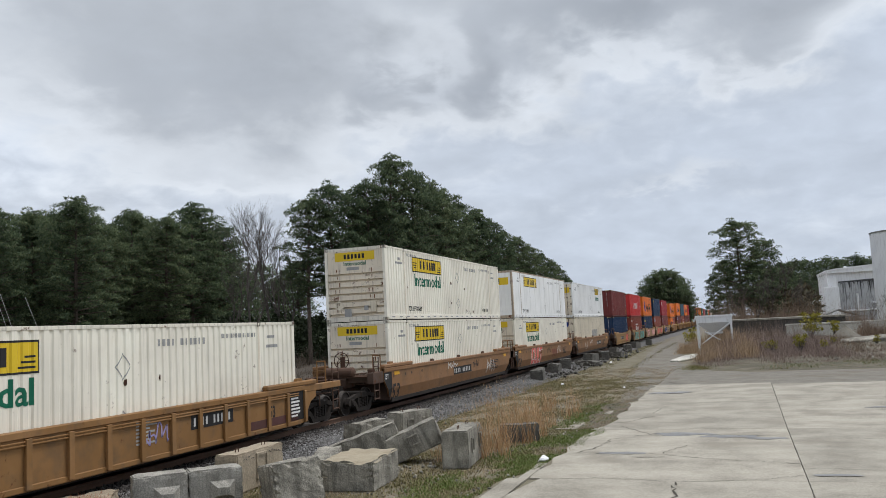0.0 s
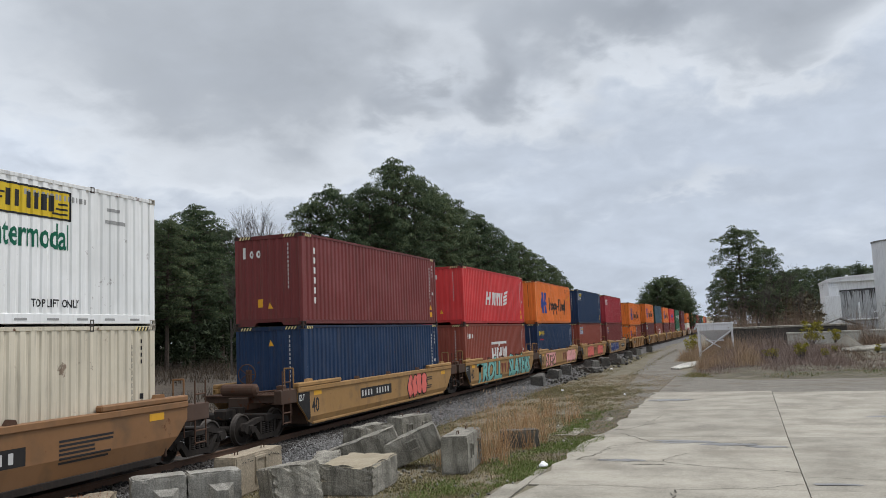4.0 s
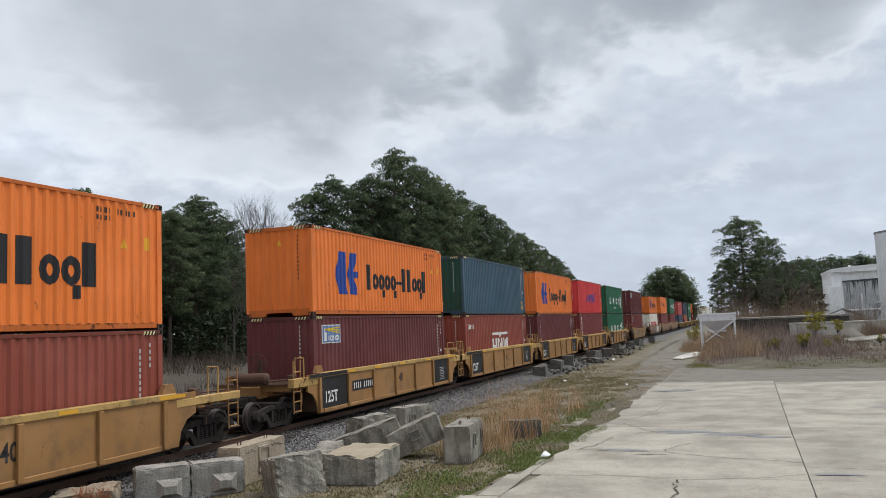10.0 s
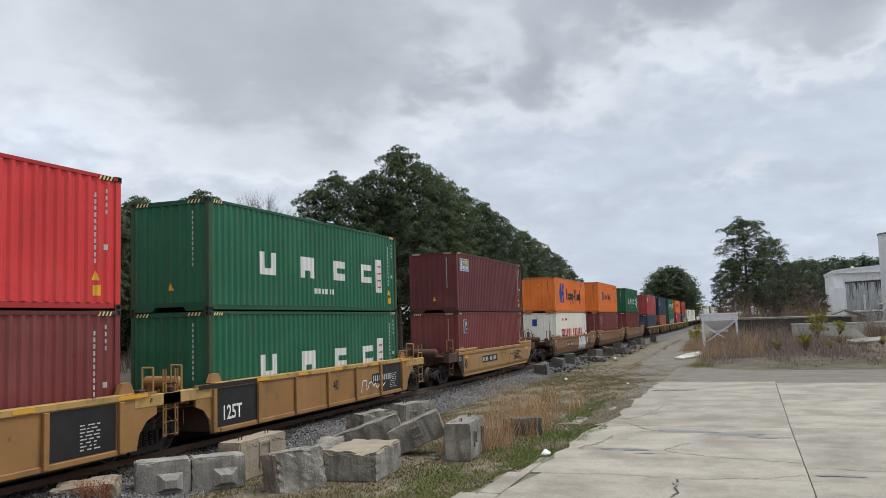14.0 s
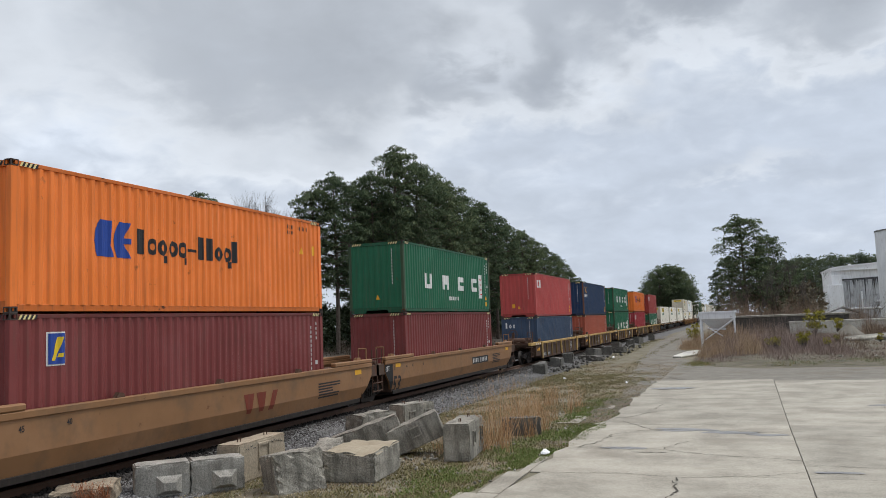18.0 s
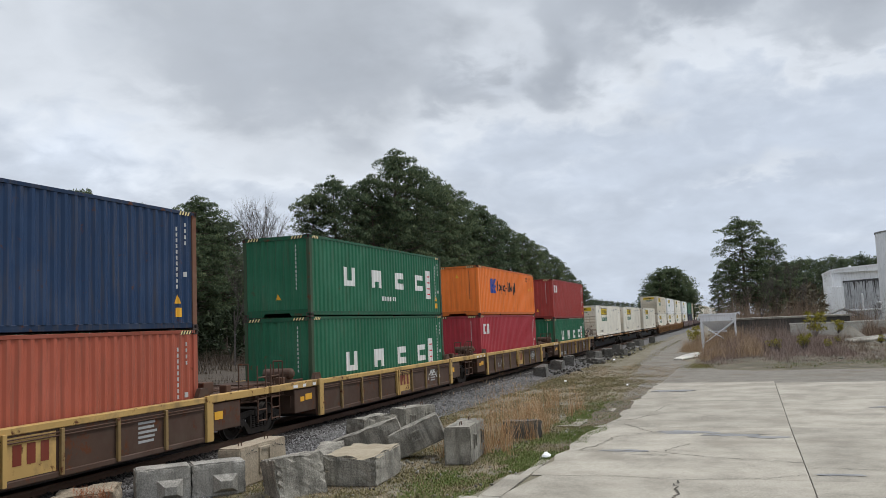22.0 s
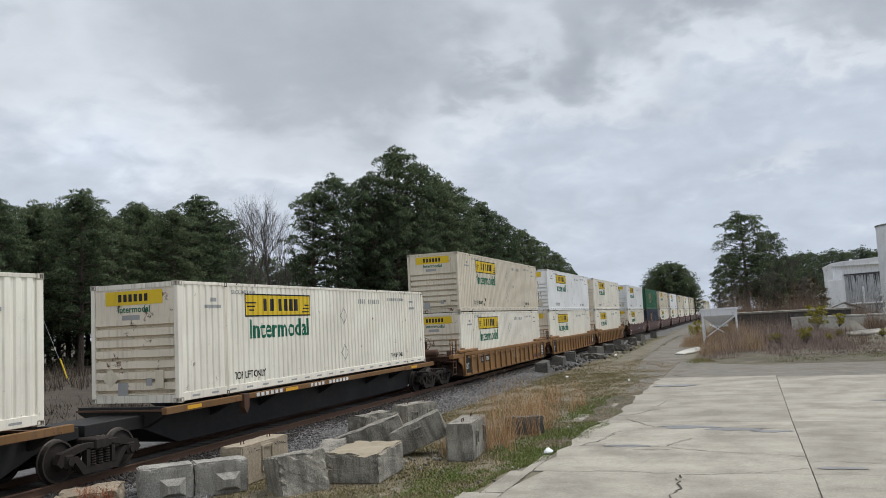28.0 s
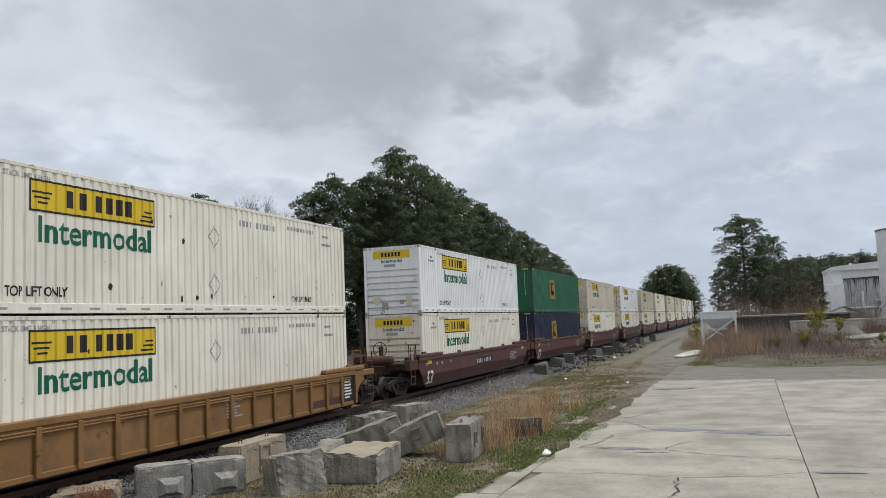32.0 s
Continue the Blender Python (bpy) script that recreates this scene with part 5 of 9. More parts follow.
def container(u, z, size, key, brand="", front="wave", tall=2.896, **spec):
    """One box; u is the place of its leading end along the train, z the height of its floor over the rail."""
    name = COATS[key][0]
    L, w = LONG[size], HALF[size]
    kind = {20: "twenty foot", 40: "forty foot", 53: "fifty-three foot"}[size]
    how = {"wave": "corrugated", "ribs": "corrugated", "plain": "smooth-sided", "doors": "corrugated"}[front]
    tail = {"line_x": "with orange cross mark", "yellow_panel": "with yellow logo panel", "blue_emblem": "with a blue emblem", "wide_letters": "with white letter bars",
            "small_word": "with small white brand mark", "": "with no large marks"}.get(brand, "with painted brand marks")
    ob = thing("shipping_container", pose(TRACK_X, u, RAIL_Z + z), f"{name} {how} {kind} container {tail}", "container", "containers on the train")
    meshes, pts, endpts = shell(size, tall, key, front, spec.get("plain", False))
    for n, me in meshes:
        shared(n, me, ob)
    spec_small.clear()
    spec_small.update(spec)
    if brand == "yellow_panel":
        panel_marks(ob, size, tall, key, front, pts, w, spec)
    else:
        sea_marks(ob, size, tall, key, front, pts, endpts, w, L, brand, 0)
    MOVING.append((ob, u, z))
    return ob


# ---- the cars ----
def car_paint(key):
    return {
        "brown": paint("brown_car_paint", (0.25, 0.130, 0.060), 0.5, 0.5, 0.45, 0.25, runs=(0.7, 0.7, 0.55)),
        "tanrib": paint("orange_tan_car_paint", (0.33, 0.172, 0.062), 0.5, 0.6, 0.50, 0.25, runs=(0.7, 0.7, 0.55)),
        "tan": paint("tan_car_paint", (0.36, 0.205, 0.078), 0.5, 0.6, 0.50, 0.2, runs=(0.7, 0.7, 0.55)),
        "yellow": paint("yellow_car_paint", (0.47, 0.30, 0.105), 0.6, 0.7, 0.75, 0.75, runs=(0.7, 0.7, 0.55)),
        "dirty": paint("sooty_car_paint", (0.078, 0.046, 0.032), 0.7, 0.8, 0.55, 0.9, runs=(0.7, 0.7, 0.55)),
        "maroon": paint("maroon_car_paint", (0.095, 0.040, 0.036), 0.5, 0.4, 0.4, 0.2, runs=(0.7, 0.7, 0.55)),
        "ochre": paint("ochre_car_paint", (0.250, 0.130, 0.048), 0.55, 0.6, 0.55, 0.45, runs=(0.7, 0.7, 0.55)),
        "black": paint("black_car_paint", (0.022, 0.021, 0.021), 0.6, 0.4, 0.14, 0.1, runs=(0.7, 0.7, 0.55)),
    }[key]


GEAR = {}


def wheel_mesh():
    if "wheel" not in GEAR:
        bm = bmesh.new()
        prof = [(0.09, -0.02), (0.10, 0.10), (0.16, 0.10), (0.19, 0.035), (0.36, 0.015), (0.385, 0.055), (0.42, 0.055), (0.425, -0.05), (0.452, -0.07), (0.452, -0.09), (0.37, -0.09), (0.34, -0.03), (0.16, -0.045), (0.09, -0.06)]
        n = 28
        for s in (-1, 1):
            rings = [[bm.verts.new((s * (0.745 + x), r * math.cos(2 * math.pi * i / n), r * math.sin(2 * math.pi * i / n))) for r, x in prof] for i in range(n)]
            fs = []
            for i in range(n):
                a, b = rings[i], rings[(i + 1) % n]
                for j in range(len(prof)):
                    q = (j + 1) % len(prof)
                    fs.append(bm.faces.new((a[j], a[q], b[q], b[j])))
            bmesh.ops.recalc_face_normals(bm, faces=fs)
        add_rod(bm, (-0.87, 0, 0), (0.87, 0, 0), 0.093, 12)
        me = bpy.data.meshes.new("wheelset")
        bm.to_mesh(me)
        bm.free()
        me.materials.append(STEEL)
        me.materials.append(WHEEL_TREAD)
        for p in me.polygons:
            r = math.hypot(p.center.y, p.center.z)
            if 0.395 < r < 0.44:
                p.material_index = 1
        GEAR["wheel"] = me
        # side frame, with the windows of a cast truck
        bm = bmesh.new()
        top = [(-1.18, 0.40), (-1.10, 0.60), (-0.55, 0.70), (0.55, 0.70), (1.10, 0.60), (1.18, 0.40), (1.06, 0.30), (0.80, 0.40), (0.86, 0.52), (0.5, 0.60), (0.36, 0.56), (0.36, 0.22), (-0.36, 0.22), (-0.36, 0.56), (-0.5, 0.60), (-0.86, 0.52), (-0.80, 0.40), (-1.06, 0.30)]
        add_prism(bm, [(-1.20, 0.42), (-1.10, 0.60), (-0.55, 0.71), (0.55, 0.71), (1.10, 0.60), (1.20, 0.42), (1.08, 0.32), (0.86, 0.50), (0.45, 0.59), (-0.45, 0.59), (-0.86, 0.50), (-1.08, 0.32)], -0.06, 0.07, "x")
        add_prism(bm, [(-0.82, 0.50), (-0.66, 0.50), (-0.40, 0.24), (0.40, 0.24), (0.66, 0.50), (0.82, 0.50), (0.50, 0.10), (-0.50, 0.10)], -0.06, 0.07, "x")
        for s in (-1, 1):
            add_box(bm, -0.06, 0.07, s * 0.36 - 0.05, s * 0.36 + 0.05, 0.22, 0.62)
            add_box(bm, -0.09, 0.10, s * 0.89 - 0.12, s * 0.89 + 0.12, 0.30, 0.56, 0.03)
            add_rod(bm, (0.05, s * 0.89, 0.42), (0.14, s * 0.89, 0.42), 0.085, 10)
        me = bpy.data.meshes.new("side_frame")
        bm.to_mesh(me)
        bm.free()
        me.materials.append(STEEL)
        GEAR["frame"] = me
        bm = bmesh.new()
        rings = []
        for i in range(13):
            r = 0.092 if i % 2 else 0.066
            rings.append([bm.verts.new((r * math.cos(6.283185 * q / 8), r * math.sin(6.283185 * q / 8), 0.24 + i * 0.026)) for q in range(8)])
        for a, b in zip(rings, rings[1:]):
            for q in range(8):
                bm.faces.new((a[q], a[(q + 1) % 8], b[(q + 1) % 8], b[q]))
        me = bpy.data.meshes.new("spring")
        bm.to_mesh(me)
        bm.free()
        me.materials.append(STEEL)
        GEAR["spring"] = me
        bm = box(-1.1, 1.1, -0.2, 0.2, 0.55, 0.78, 0.03)
        add_rod(bm, (0, 0, 0.75), (0, 0, 0.95), 0.25, 14)
        me = bpy.data.meshes.new("bolster")
        bm.to_mesh(me)
        bm.free()
        me.materials.append(STEEL)
        GEAR["bolster"] = me
    return GEAR


TURNING = []      # wheelsets: object, place along the train


def truck(car, y, base):
    """A two-axle truck under a car: frame parts and four wheels."""
    g = wheel_mesh()
    t = shared("truck", g["bolster"], car, "dark cast steel two-axle truck")
    t.location = (0, y, 0)
    for s in (-1, 1):
        f = shared("side_frame", g["frame"], t)
        f.location = (s * 0.99, 0, 0)
        f.rotation_euler = (0, 0, 0 if s > 0 else math.pi)
        for y in (-0.2, 0.0, 0.2):
            shared("spring", g["spring"], f).location = (0, y, 0)
    for a in (-0.89, 0.89):
        w = shared("wheelset", g["wheel"], t)
        w.matrix_basis = pose(0, a, 0.42)
        TURNING.append((w, base + y + a, a))
    return t


FOLDS = {"smooth53": 0.72, "maroon53": 0.72, "tan40": 0.50}     # height under which a smooth side leans inwards
FOLD_OF = {}
INWARD = 0.30


def lay_on_side(make, face, fold):
    """A flat mark put on a car's side, bent where the plate leans inwards."""
    bm = make()
    if fold:
        bmesh.ops.bisect_plane(bm, geom=bm.verts[:] + bm.edges[:] + bm.faces[:], plane_co=(0, fold, 0), plane_no=(0, 1, 0), dist=1e-5)
    follow(bm, None, face, False, 0.006)
    for v in bm.verts:
        v.co.x -= max(0.0, fold - v.co.z) * INWARD
    return bm


def side_text(car, name, key, make, material, face, label=""):
    fold = FOLD_OF.get(car.name, 0.0)
    if name == "brand_bars":
        return mark_each(car, "brand_bar", ("car", face, fold, *key), lambda: lay_on_side(make, face, fold), material, label)
    return mark(car, name, ("car", face, fold, *key), lambda: lay_on_side(make, face, fold), material, label)


def ladder(car, y, skin, x=1.42, z0=0.42, z1=1.95, wide=0.42):
    pairs = [((x, y, z0), (x, y, z1)), ((x, y + wide, z0), (x, y + wide, z1))]
    n = 5
    for i in range(n):
        z = z0 + 0.04 + i * 0.29
        pairs.append(((x, y, z), (x, y + wide, z)))
    return part("ladder", rods(pairs, 0.02), skin, car)


def post_loop(car, y, skin, x=1.36, z0=1.1, z1=2.0, deep=0.30):
    pairs = [((x, y, z0), (x, y, z1)), ((x - deep, y, z0), (x - deep, y, z1)), ((x, y, z1), (x - deep, y, z1))]
    return part("grab_rail", rods(pairs, 0.022), skin, car)


def brake_gear(car, y, skin):
    """Hand wheel, air reservoir and a white control box on an end platform."""
    bm = bmesh.new()
    n = 18
    for i in range(n):
        a, b = 2 * math.pi * i / n, 2 * math.pi * (i + 1) / n
        add_rod(bm, (0.30 * math.cos(a) - 0.2, y + 0.75, 1.85 + 0.30 * math.sin(a)), (0.30 * math.cos(b) - 0.2, y + 0.75, 1.85 + 0.30 * math.sin(b)), 0.018, 5)
    for i in range(5):
        a = 2 * math.pi * i / 5
        add_rod(bm, (-0.2, y + 0.76, 1.85), (0.30 * math.cos(a) - 0.2, y + 0.75, 1.85 + 0.30 * math.sin(a)), 0.013, 4)
    add_box(bm, -0.28, -0.12, y + 0.80, y + 0.92, 1.3, 1.98, 0.01)
    part("hand_brake", bm, RUSTY, car, "rusty brake wheel")
    bm = bmesh.new()
    add_rod(bm, (-0.2, y - 0.45, 1.47), (0.85, y - 0.45, 1.47), 0.17, 16)
    add_rod(bm, (-0.27, y - 0.45, 1.47), (-0.2, y - 0.45, 1.47), 0.08, 16, 0.17)
    add_rod(bm, (0.85, y - 0.45, 1.47), (0.92, y - 0.45, 1.47), 0.17, 16, 0.08)
    part("air_reservoir", bm, RUSTY, car, "rusty brown air tank")


def platform(car, y0, y1, z, skin, width=1.35):
    """The deck over a truck, with cross members and a walkway grating."""
    bm = box(-0.32, 0.32, y0, y1, z - 0.42, z - 0.06, 0.02)
    for i in range(4):
        y = y0 + (i + 0.5) * (y1 - y0) / 4
        add_box(bm, -width, width, y - 0.06, y + 0.06, z - 0.22, z - 0.04)
    part("end_frame", bm, skin, car)
    bm = bmesh.new()
    n = 9
    for i in range(n):
        y = y0 + 0.05 + i * (y1 - y0 - 0.1) / n
        add_box(bm, -width, width, y, y + 0.6 * (y1 - y0) / n, z - 0.035, z)
    tagged(part("walkway", bm, RUSTY, car), kind="stuff")


def coupler(car, y, way):
    bm = box(-0.13, 0.13, min(y, y + way * 0.75), max(y, y + way * 0.75), 0.68, 0.92, 0.02)
    add_box(bm, -0.2, 0.2, min(y + way * 0.55, y + way * 0.95), max(y + way * 0.55, y + way * 0.95), 0.64, 0.96, 0.05)
    part("coupler", bm, STEEL, car)
    hose = bmesh.new()
    last = None
    for i in range(9):
        s = i / 8
        p = Vector((0.32, y + way * (0.1 + 0.8 * s), 0.72 - 0.34 * math.sin(math.pi * s)))
        if last:
            add_rod(hose, last, p, 0.03, 6)
        last = p
    part("brake_hose", hose, BLACK, car)


STYLES = {
    # side, chord, height of the chord, bottom, ribs, label words
    "smooth53": dict(side="brown", chord="brown", top=1.50, ribs=0, words="brown smooth-sided"),
    "tan40": dict(side="tan", chord="tan", top=1.42, ribs=0, words="tan smooth-sided"),
    "rib40": dict(side="tanrib", chord="yellow", top=1.50, ribs=7, words="tan ribbed"),
    "flat40": dict(side="tanrib", chord="yellow", top=1.50, ribs=7, words="tan ribbed"),
    "dirty40": dict(side="dirty", chord="yellow", top=1.32, ribs=9, words="sooty ribbed yellow-edged"),
    "rib53": dict(side="ochre", chord="ochre", top=1.36, ribs=17, words="ochre ribbed"),
    "maroon53": dict(side="maroon", chord="maroon", top=1.46, ribs=0, words="maroon smooth-sided"),
}


def well_car(u, size, style, lead="joint", tail="joint", number="", marks=(), gap=3.3):
    """One unit of a well car; u is where its well begins. lead and tail: 'joint' to the next unit or 'end' with a coupler."""
    st = STYLES[style]
    side, chord, top = car_paint(st["side"]), car_paint(st["chord"]), st["top"]
    L = {40: 12.45, 53: 16.5}[size]
    base = u
    car = thing("well_car", pose(TRACK_X, u, RAIL_Z), f"{st['words']} intermodal well car rolling on the track", "rail car", "cars of the train")
    lean = 0.75
    reach_a = {"joint": gap / 2, "end": gap / 2}[lead]
    reach_b = gap / 2 if tail == "joint" else gap / 2
    bot = 0.27
    for s in (1, -1):
        a, b = s * 1.40, s * 1.46
        out = [(-0.05, bot + 0.10), (0.25, bot), (L - 0.25, bot), (L + 0.05, bot + 0.10), (L + lean, top - 0.42), (L + lean, top - 0.02), (-lean, top - 0.02), (-lean, top - 0.42)]
        if style == "dirty40":
            out = [(-0.05, bot), (L + 0.05, bot), (L + 0.05, top - 0.02), (-0.05, top - 0.02)]
        elif st["ribs"]:
            out = [(-0.10, bot), (L + 0.10, bot), (L + 0.18, 0.60), (L + 0.42, 0.86), (L + lean, 0.98), (L + lean, top - 0.02), (-lean, top - 0.02), (-lean, 0.98), (-0.42, 0.86), (-0.18, 0.60)]
        fold = FOLDS.get(style, 0.0)
        if fold:
            FOLD_OF[car.name] = fold
            k = (fold - bot - 0.10) / (top - 0.52 - bot)
            e = 0.05 + (lean - 0.05) * k
            part("well_side", prism([(-e, fold), (L + e, fold), (L + lean, top - 0.42), (L + lean, top - 0.02), (-lean, top - 0.02), (-lean, top - 0.42)], min(a, b), max(a, b)), side, car)
            low_bm = prism([(-0.05, bot + 0.10), (0.25, bot), (L - 0.25, bot), (L + 0.05, bot + 0.10), (L + e, fold), (-e, fold)], min(a, b), max(a, b))
            for v in low_bm.verts:
                v.co.x -= s * max(0.0, fold - v.co.z) * INWARD
            part("lower_plate", low_bm, side, car)
            if s > 0:
                for y in (L * 0.28, L * 0.5, L * 0.74):
                    part("lock_bracket", prism([(y - 0.13, top), (y + 0.13, top), (y + 0.09, top + 0.09), (y - 0.05, top + 0.11)], 1.33, 1.44), RUSTY, car)
        else:
            part("well_side", prism(out, min(a, b), max(a, b)), side, car)
        draw_in = max(0.0, fold - bot - 0.04) * INWARD
        bm = box(min(s * 1.30, s * 1.50), max(s * 1.30, s * 1.50), 0.0 if st["ribs"] else -lean, L if st["ribs"] else L + lean, top - 0.14, top, 0.015)
        part("top_chord", bm, chord, car)
        bm = box(min(s * (1.36 - draw_in), s * (1.485 - draw_in)), max(s * (1.36 - draw_in), s * (1.485 - draw_in)), 0.25, L - 0.25, bot - 0.02, bot + 0.06 if fold else bot + 0.10, 0.015)
        part("bottom_chord", bm, side, car)
        if size == 53 or style == "tan40":
            for y0, y1 in ((-lean, 2.1), (L - 2.1, L + lean)):
                part("raised_chord", box(min(s * 1.31, s * 1.505), max(s * 1.31, s * 1.505), y0, y1, top + 0.003, top + 0.14, 0.03), chord, car)
        for i in range(st["ribs"]):
            y = {9: 0.02, 7: -0.04, 17: -0.06}[st["ribs"]] + i * {9: 1.53, 7: 2.01, 17: 1.035}[st["ribs"]]
            wide = 0.045 if style == "dirty40" else 0.07
            part("rib", prism([(y - wide, bot + 0.02), (y + wide, bot + 0.02), (y + wide, top - 0.15), (y - wide, top - 0.15)], min(s * 1.462, s * 1.535), max(s * 1.462, s * 1.535), "x", 0.008),
                 paint("grimy_rib_paint", (0.23, 0.150, 0.062), 0.7, 0.7, 0.7, 0.8, runs=(0.9, 0.9, 0.6)) if style == "dirty40" else side, car)
    for y in (-0.08, L + 0.03):
        part("bulkhead", box(-1.395, 1.395, y, y + 0.05, 0.30, 1.14, 0.01), car_paint("dirty"), car)
    part("well_floor", box(-1.39, 1.39, 0.1, L - 0.1, 0.20, 0.34, 0.01), STEEL, car)
    if st["ribs"] >= 15:
        bm = bmesh.new()
        for z in (top - 0.20, top - 0.26):
            add_rod(bm, (1.50, 0.4, z), (1.50, L - 0.4, z), 0.018, 6)
        part("conduit", bm, chord, car)
    for y0, y1, way, kind in ((-reach_a, -0.02, -1, lead), (L + 0.02, L + reach_b, 1, tail)):
        under = side if style in ("rib40", "flat40") else car_paint("dirty")
        platform(car, min(y0, y1), max(y0, y1), 1.28, under, 1.25)
        if st["ribs"]:
            part("end_beam", box(1.26, 1.47, min(y0, y1) + 0.06 * (way < 0), max(y0, y1) - 0.06 * (way > 0), 1.15, 1.34 if style != "rib40" else 1.42, 0.015), chord, car)
        else:
            part("end_sill", box(1.2, 1.44, min(y0, y1), max(y0, y1), 1.0, 1.40, 0.015), under, car)
        ladder(car, (y0 + 0.12) if way < 0 else (y1 - 0.55), RUSTY if style not in ("rib40", "flat40") else side)
        post_loop(car, (y0 + 0.85) if way < 0 else (y1 - 0.9), chord if style != "dirty40" else RUSTY)
        part("brake_rod", rods([((1.1, min(y0, y1) + 0.1, 1.05), (1.1, max(y0, y1) - 0.1, 0.95)), ((0.5, min(y0, y1) + 0.1, 1.36), (1.0, max(y0, y1) - 0.1, 1.36))], 0.025, 6), RUSTY, car)
        part("uncoupling_lever", rods([((1.3, (y0 + y1) / 2, 0.95), (1.3, (y0 + y1) / 2, 0.62)), ((0.3, (y0 + y1) / 2, 0.95), (1.3, (y0 + y1) / 2, 0.95))], 0.018, 6), RUSTY, car)
        part("angle_cock", box(1.0, 1.22, (y0 + y1) / 2 - 0.35, (y0 + y1) / 2 - 0.12, 1.30, 1.52, 0.02), RUSTY, car)
        part("guide_ear", prism([(0.0, top), (0.5, top), (0.36, top + 0.22), (0.12, top + 0.22)] if way > 0 else [(-0.1, top), (0.4, top), (0.28, top + 0.22), (0.02, top + 0.22)], 1.28, 1.40), side, car) if way < 0 else \
            part("guide_ear", prism([(L - 0.4, top), (L + 0.1, top), (L - 0.02, top + 0.22), (L - 0.28, top + 0.22)], 1.28, 1.40), side, car)
        if kind == "end":
            truck(car, -1.55 - 0.2 if way < 0 else L + 1.75, base)
            coupler(car, y0 if way < 0 else y1, way)
        elif way < 0:
            truck(car, -gap / 2 + 0.0, base)
    if lead == "end":
        brake_gear(car, -1.6, side)
    elif style in ("rib40", "dirty40"):
        bm = bmesh.new()
        add_rod(bm, (0.2, -0.95, 1.58), (1.10, -0.95, 1.58), 0.16, 16)
        add_rod(bm, (1.10, -0.95, 1.58), (1.18, -0.95, 1.58), 0.16, 16, 0.07)
        for x in (0.4, 0.95):
            add_box(bm, x - 0.05, x + 0.05, -1.12, -0.78, 1.28, 1.52)
        part("air_reservoir", bm, side, car, "dull tan air tank")
    if style == "dirty40":
        for y0, y1 in ((-1.36, -0.08), (L + 0.08, L + 1.36)):
            for s in (1, -1):
                part("end_box", box(min(s * 0.9, s * 1.43), max(s * 0.9, s * 1.43), y0, y1, 0.44, 1.12, 0.02), car_paint("dirty"), car)
            part("deck_plate", box(-1.3, 1.44, y0 - 0.2 if y0 < 0 else y0, y1 if y0 < 0 else y1 + 0.2, 1.285, 1.32, 0.005), car_paint("dirty"), car)
            part("end_post", box(1.462, 1.545, -0.02 if y0 < 0 else L - 0.24, 0.24 if y0 < 0 else L + 0.02, 0.24, top + 0.03, 0.01), chord, car)
            part("control_box", box(0.35, 0.85, y0 + 0.5, y0 + 0.95, 1.32, 1.62, 0.02), RUSTY, car)
        side_text(car, "length_label", ("ll", style), lambda: rects([(-1.5, -1.25, 1.18, 1.27), (-0.95, -0.75, 1.18, 1.27), (-0.35, -0.15, 1.18, 1.27)]), PALE, 1.472)
        side_text(car, "reflector_strip", ("rg", style), lambda: rects([(-0.75, -0.35, 0.78, 0.96), (-1.05, -0.82, 0.76, 0.90)]), AMBER, 1.436)
    # painted marks
    face = 1.46
    if style == "rib40":
        for y0, y1 in ((0.05, 1.90), (L - 2.4, L - 0.55)):
            side_text(car, "dark_panel", ("dk", style, round(y0, 1)), lambda: rects([(y0, y1, bot + 0.12, top - 0.16)]), car_paint("black"), face)
        side_text(car, "chord_band", ("cb", style), lambda: rects([(-0.7, 1.85, top - 0.125, top - 0.02)]), car_paint("black"), 1.503)
        side_text(car, "lettering", ("125", style), lambda: lettering("125T", 0.50, 0.30, 0.55, stretch=0.85), PALE, face + 0.005)
        side_text(car, "small_print", ("fp", style), lambda: print_block(L - 1.55, 0.50, 0.55, 0.55, 8), STENCIL, face + 0.005)
        side_text(car, "lettering", ("40", style), lambda: lettering("40", 0.46, 6.35, 0.76, stretch=0.8), BLACK, face)
        for y0, y1 in ((1.9, 2.5), (4.1, 4.6), (6.4, 6.9), (L - 3.2, L - 2.7), (L - 0.5, L + 0.4)):
            side_text(car, "reflector_strip", ("rf", style, round(y0, 1)), lambda: rects([(y0, y1, top - 0.11, top - 0.03)]), AMBER, 1.50)
    elif style == "flat40":
        side_text(car, "lettering", ("40", style), lambda: lettering("40", 0.50, 7.6, 0.70, stretch=0.8), BLACK, face)
        for y0, y1 in ((-0.4, 0.4), (3.1, 3.7), (8.9, 9.4), (L - 0.6, L + 0.3)):
            side_text(car, "reflector_strip", ("rf", style, round(y0, 1)), lambda: rects([(y0, y1, top - 0.11, top - 0.03)]), AMBER, 1.50)
    elif style == "dirty40":
        if not number:
            side_text(car, "yellow_panel", ("yp", style), lambda: rects([(L * 0.5 + 0.13, L * 0.5 + 1.33, bot + 0.12, top - 0.18)]), car_paint("yellow"), face)
            side_text(car, "brand_bars", ("cw", style), lambda: rects([(L * .5 + a, L * .5 + a + .2, .62, 1.0) for a in (.32, .64, .96)]), paint("oxide_marking", (0.17, 0.035, 0.02)), face + 0.005)
        for y in (L * 0.5 - 0.14, L * 0.5 + 0.04):
            part("centre_post", box(1.462, 1.55, y, y + 0.10, bot + 0.02, top - 0.10, 0.008), chord, car)
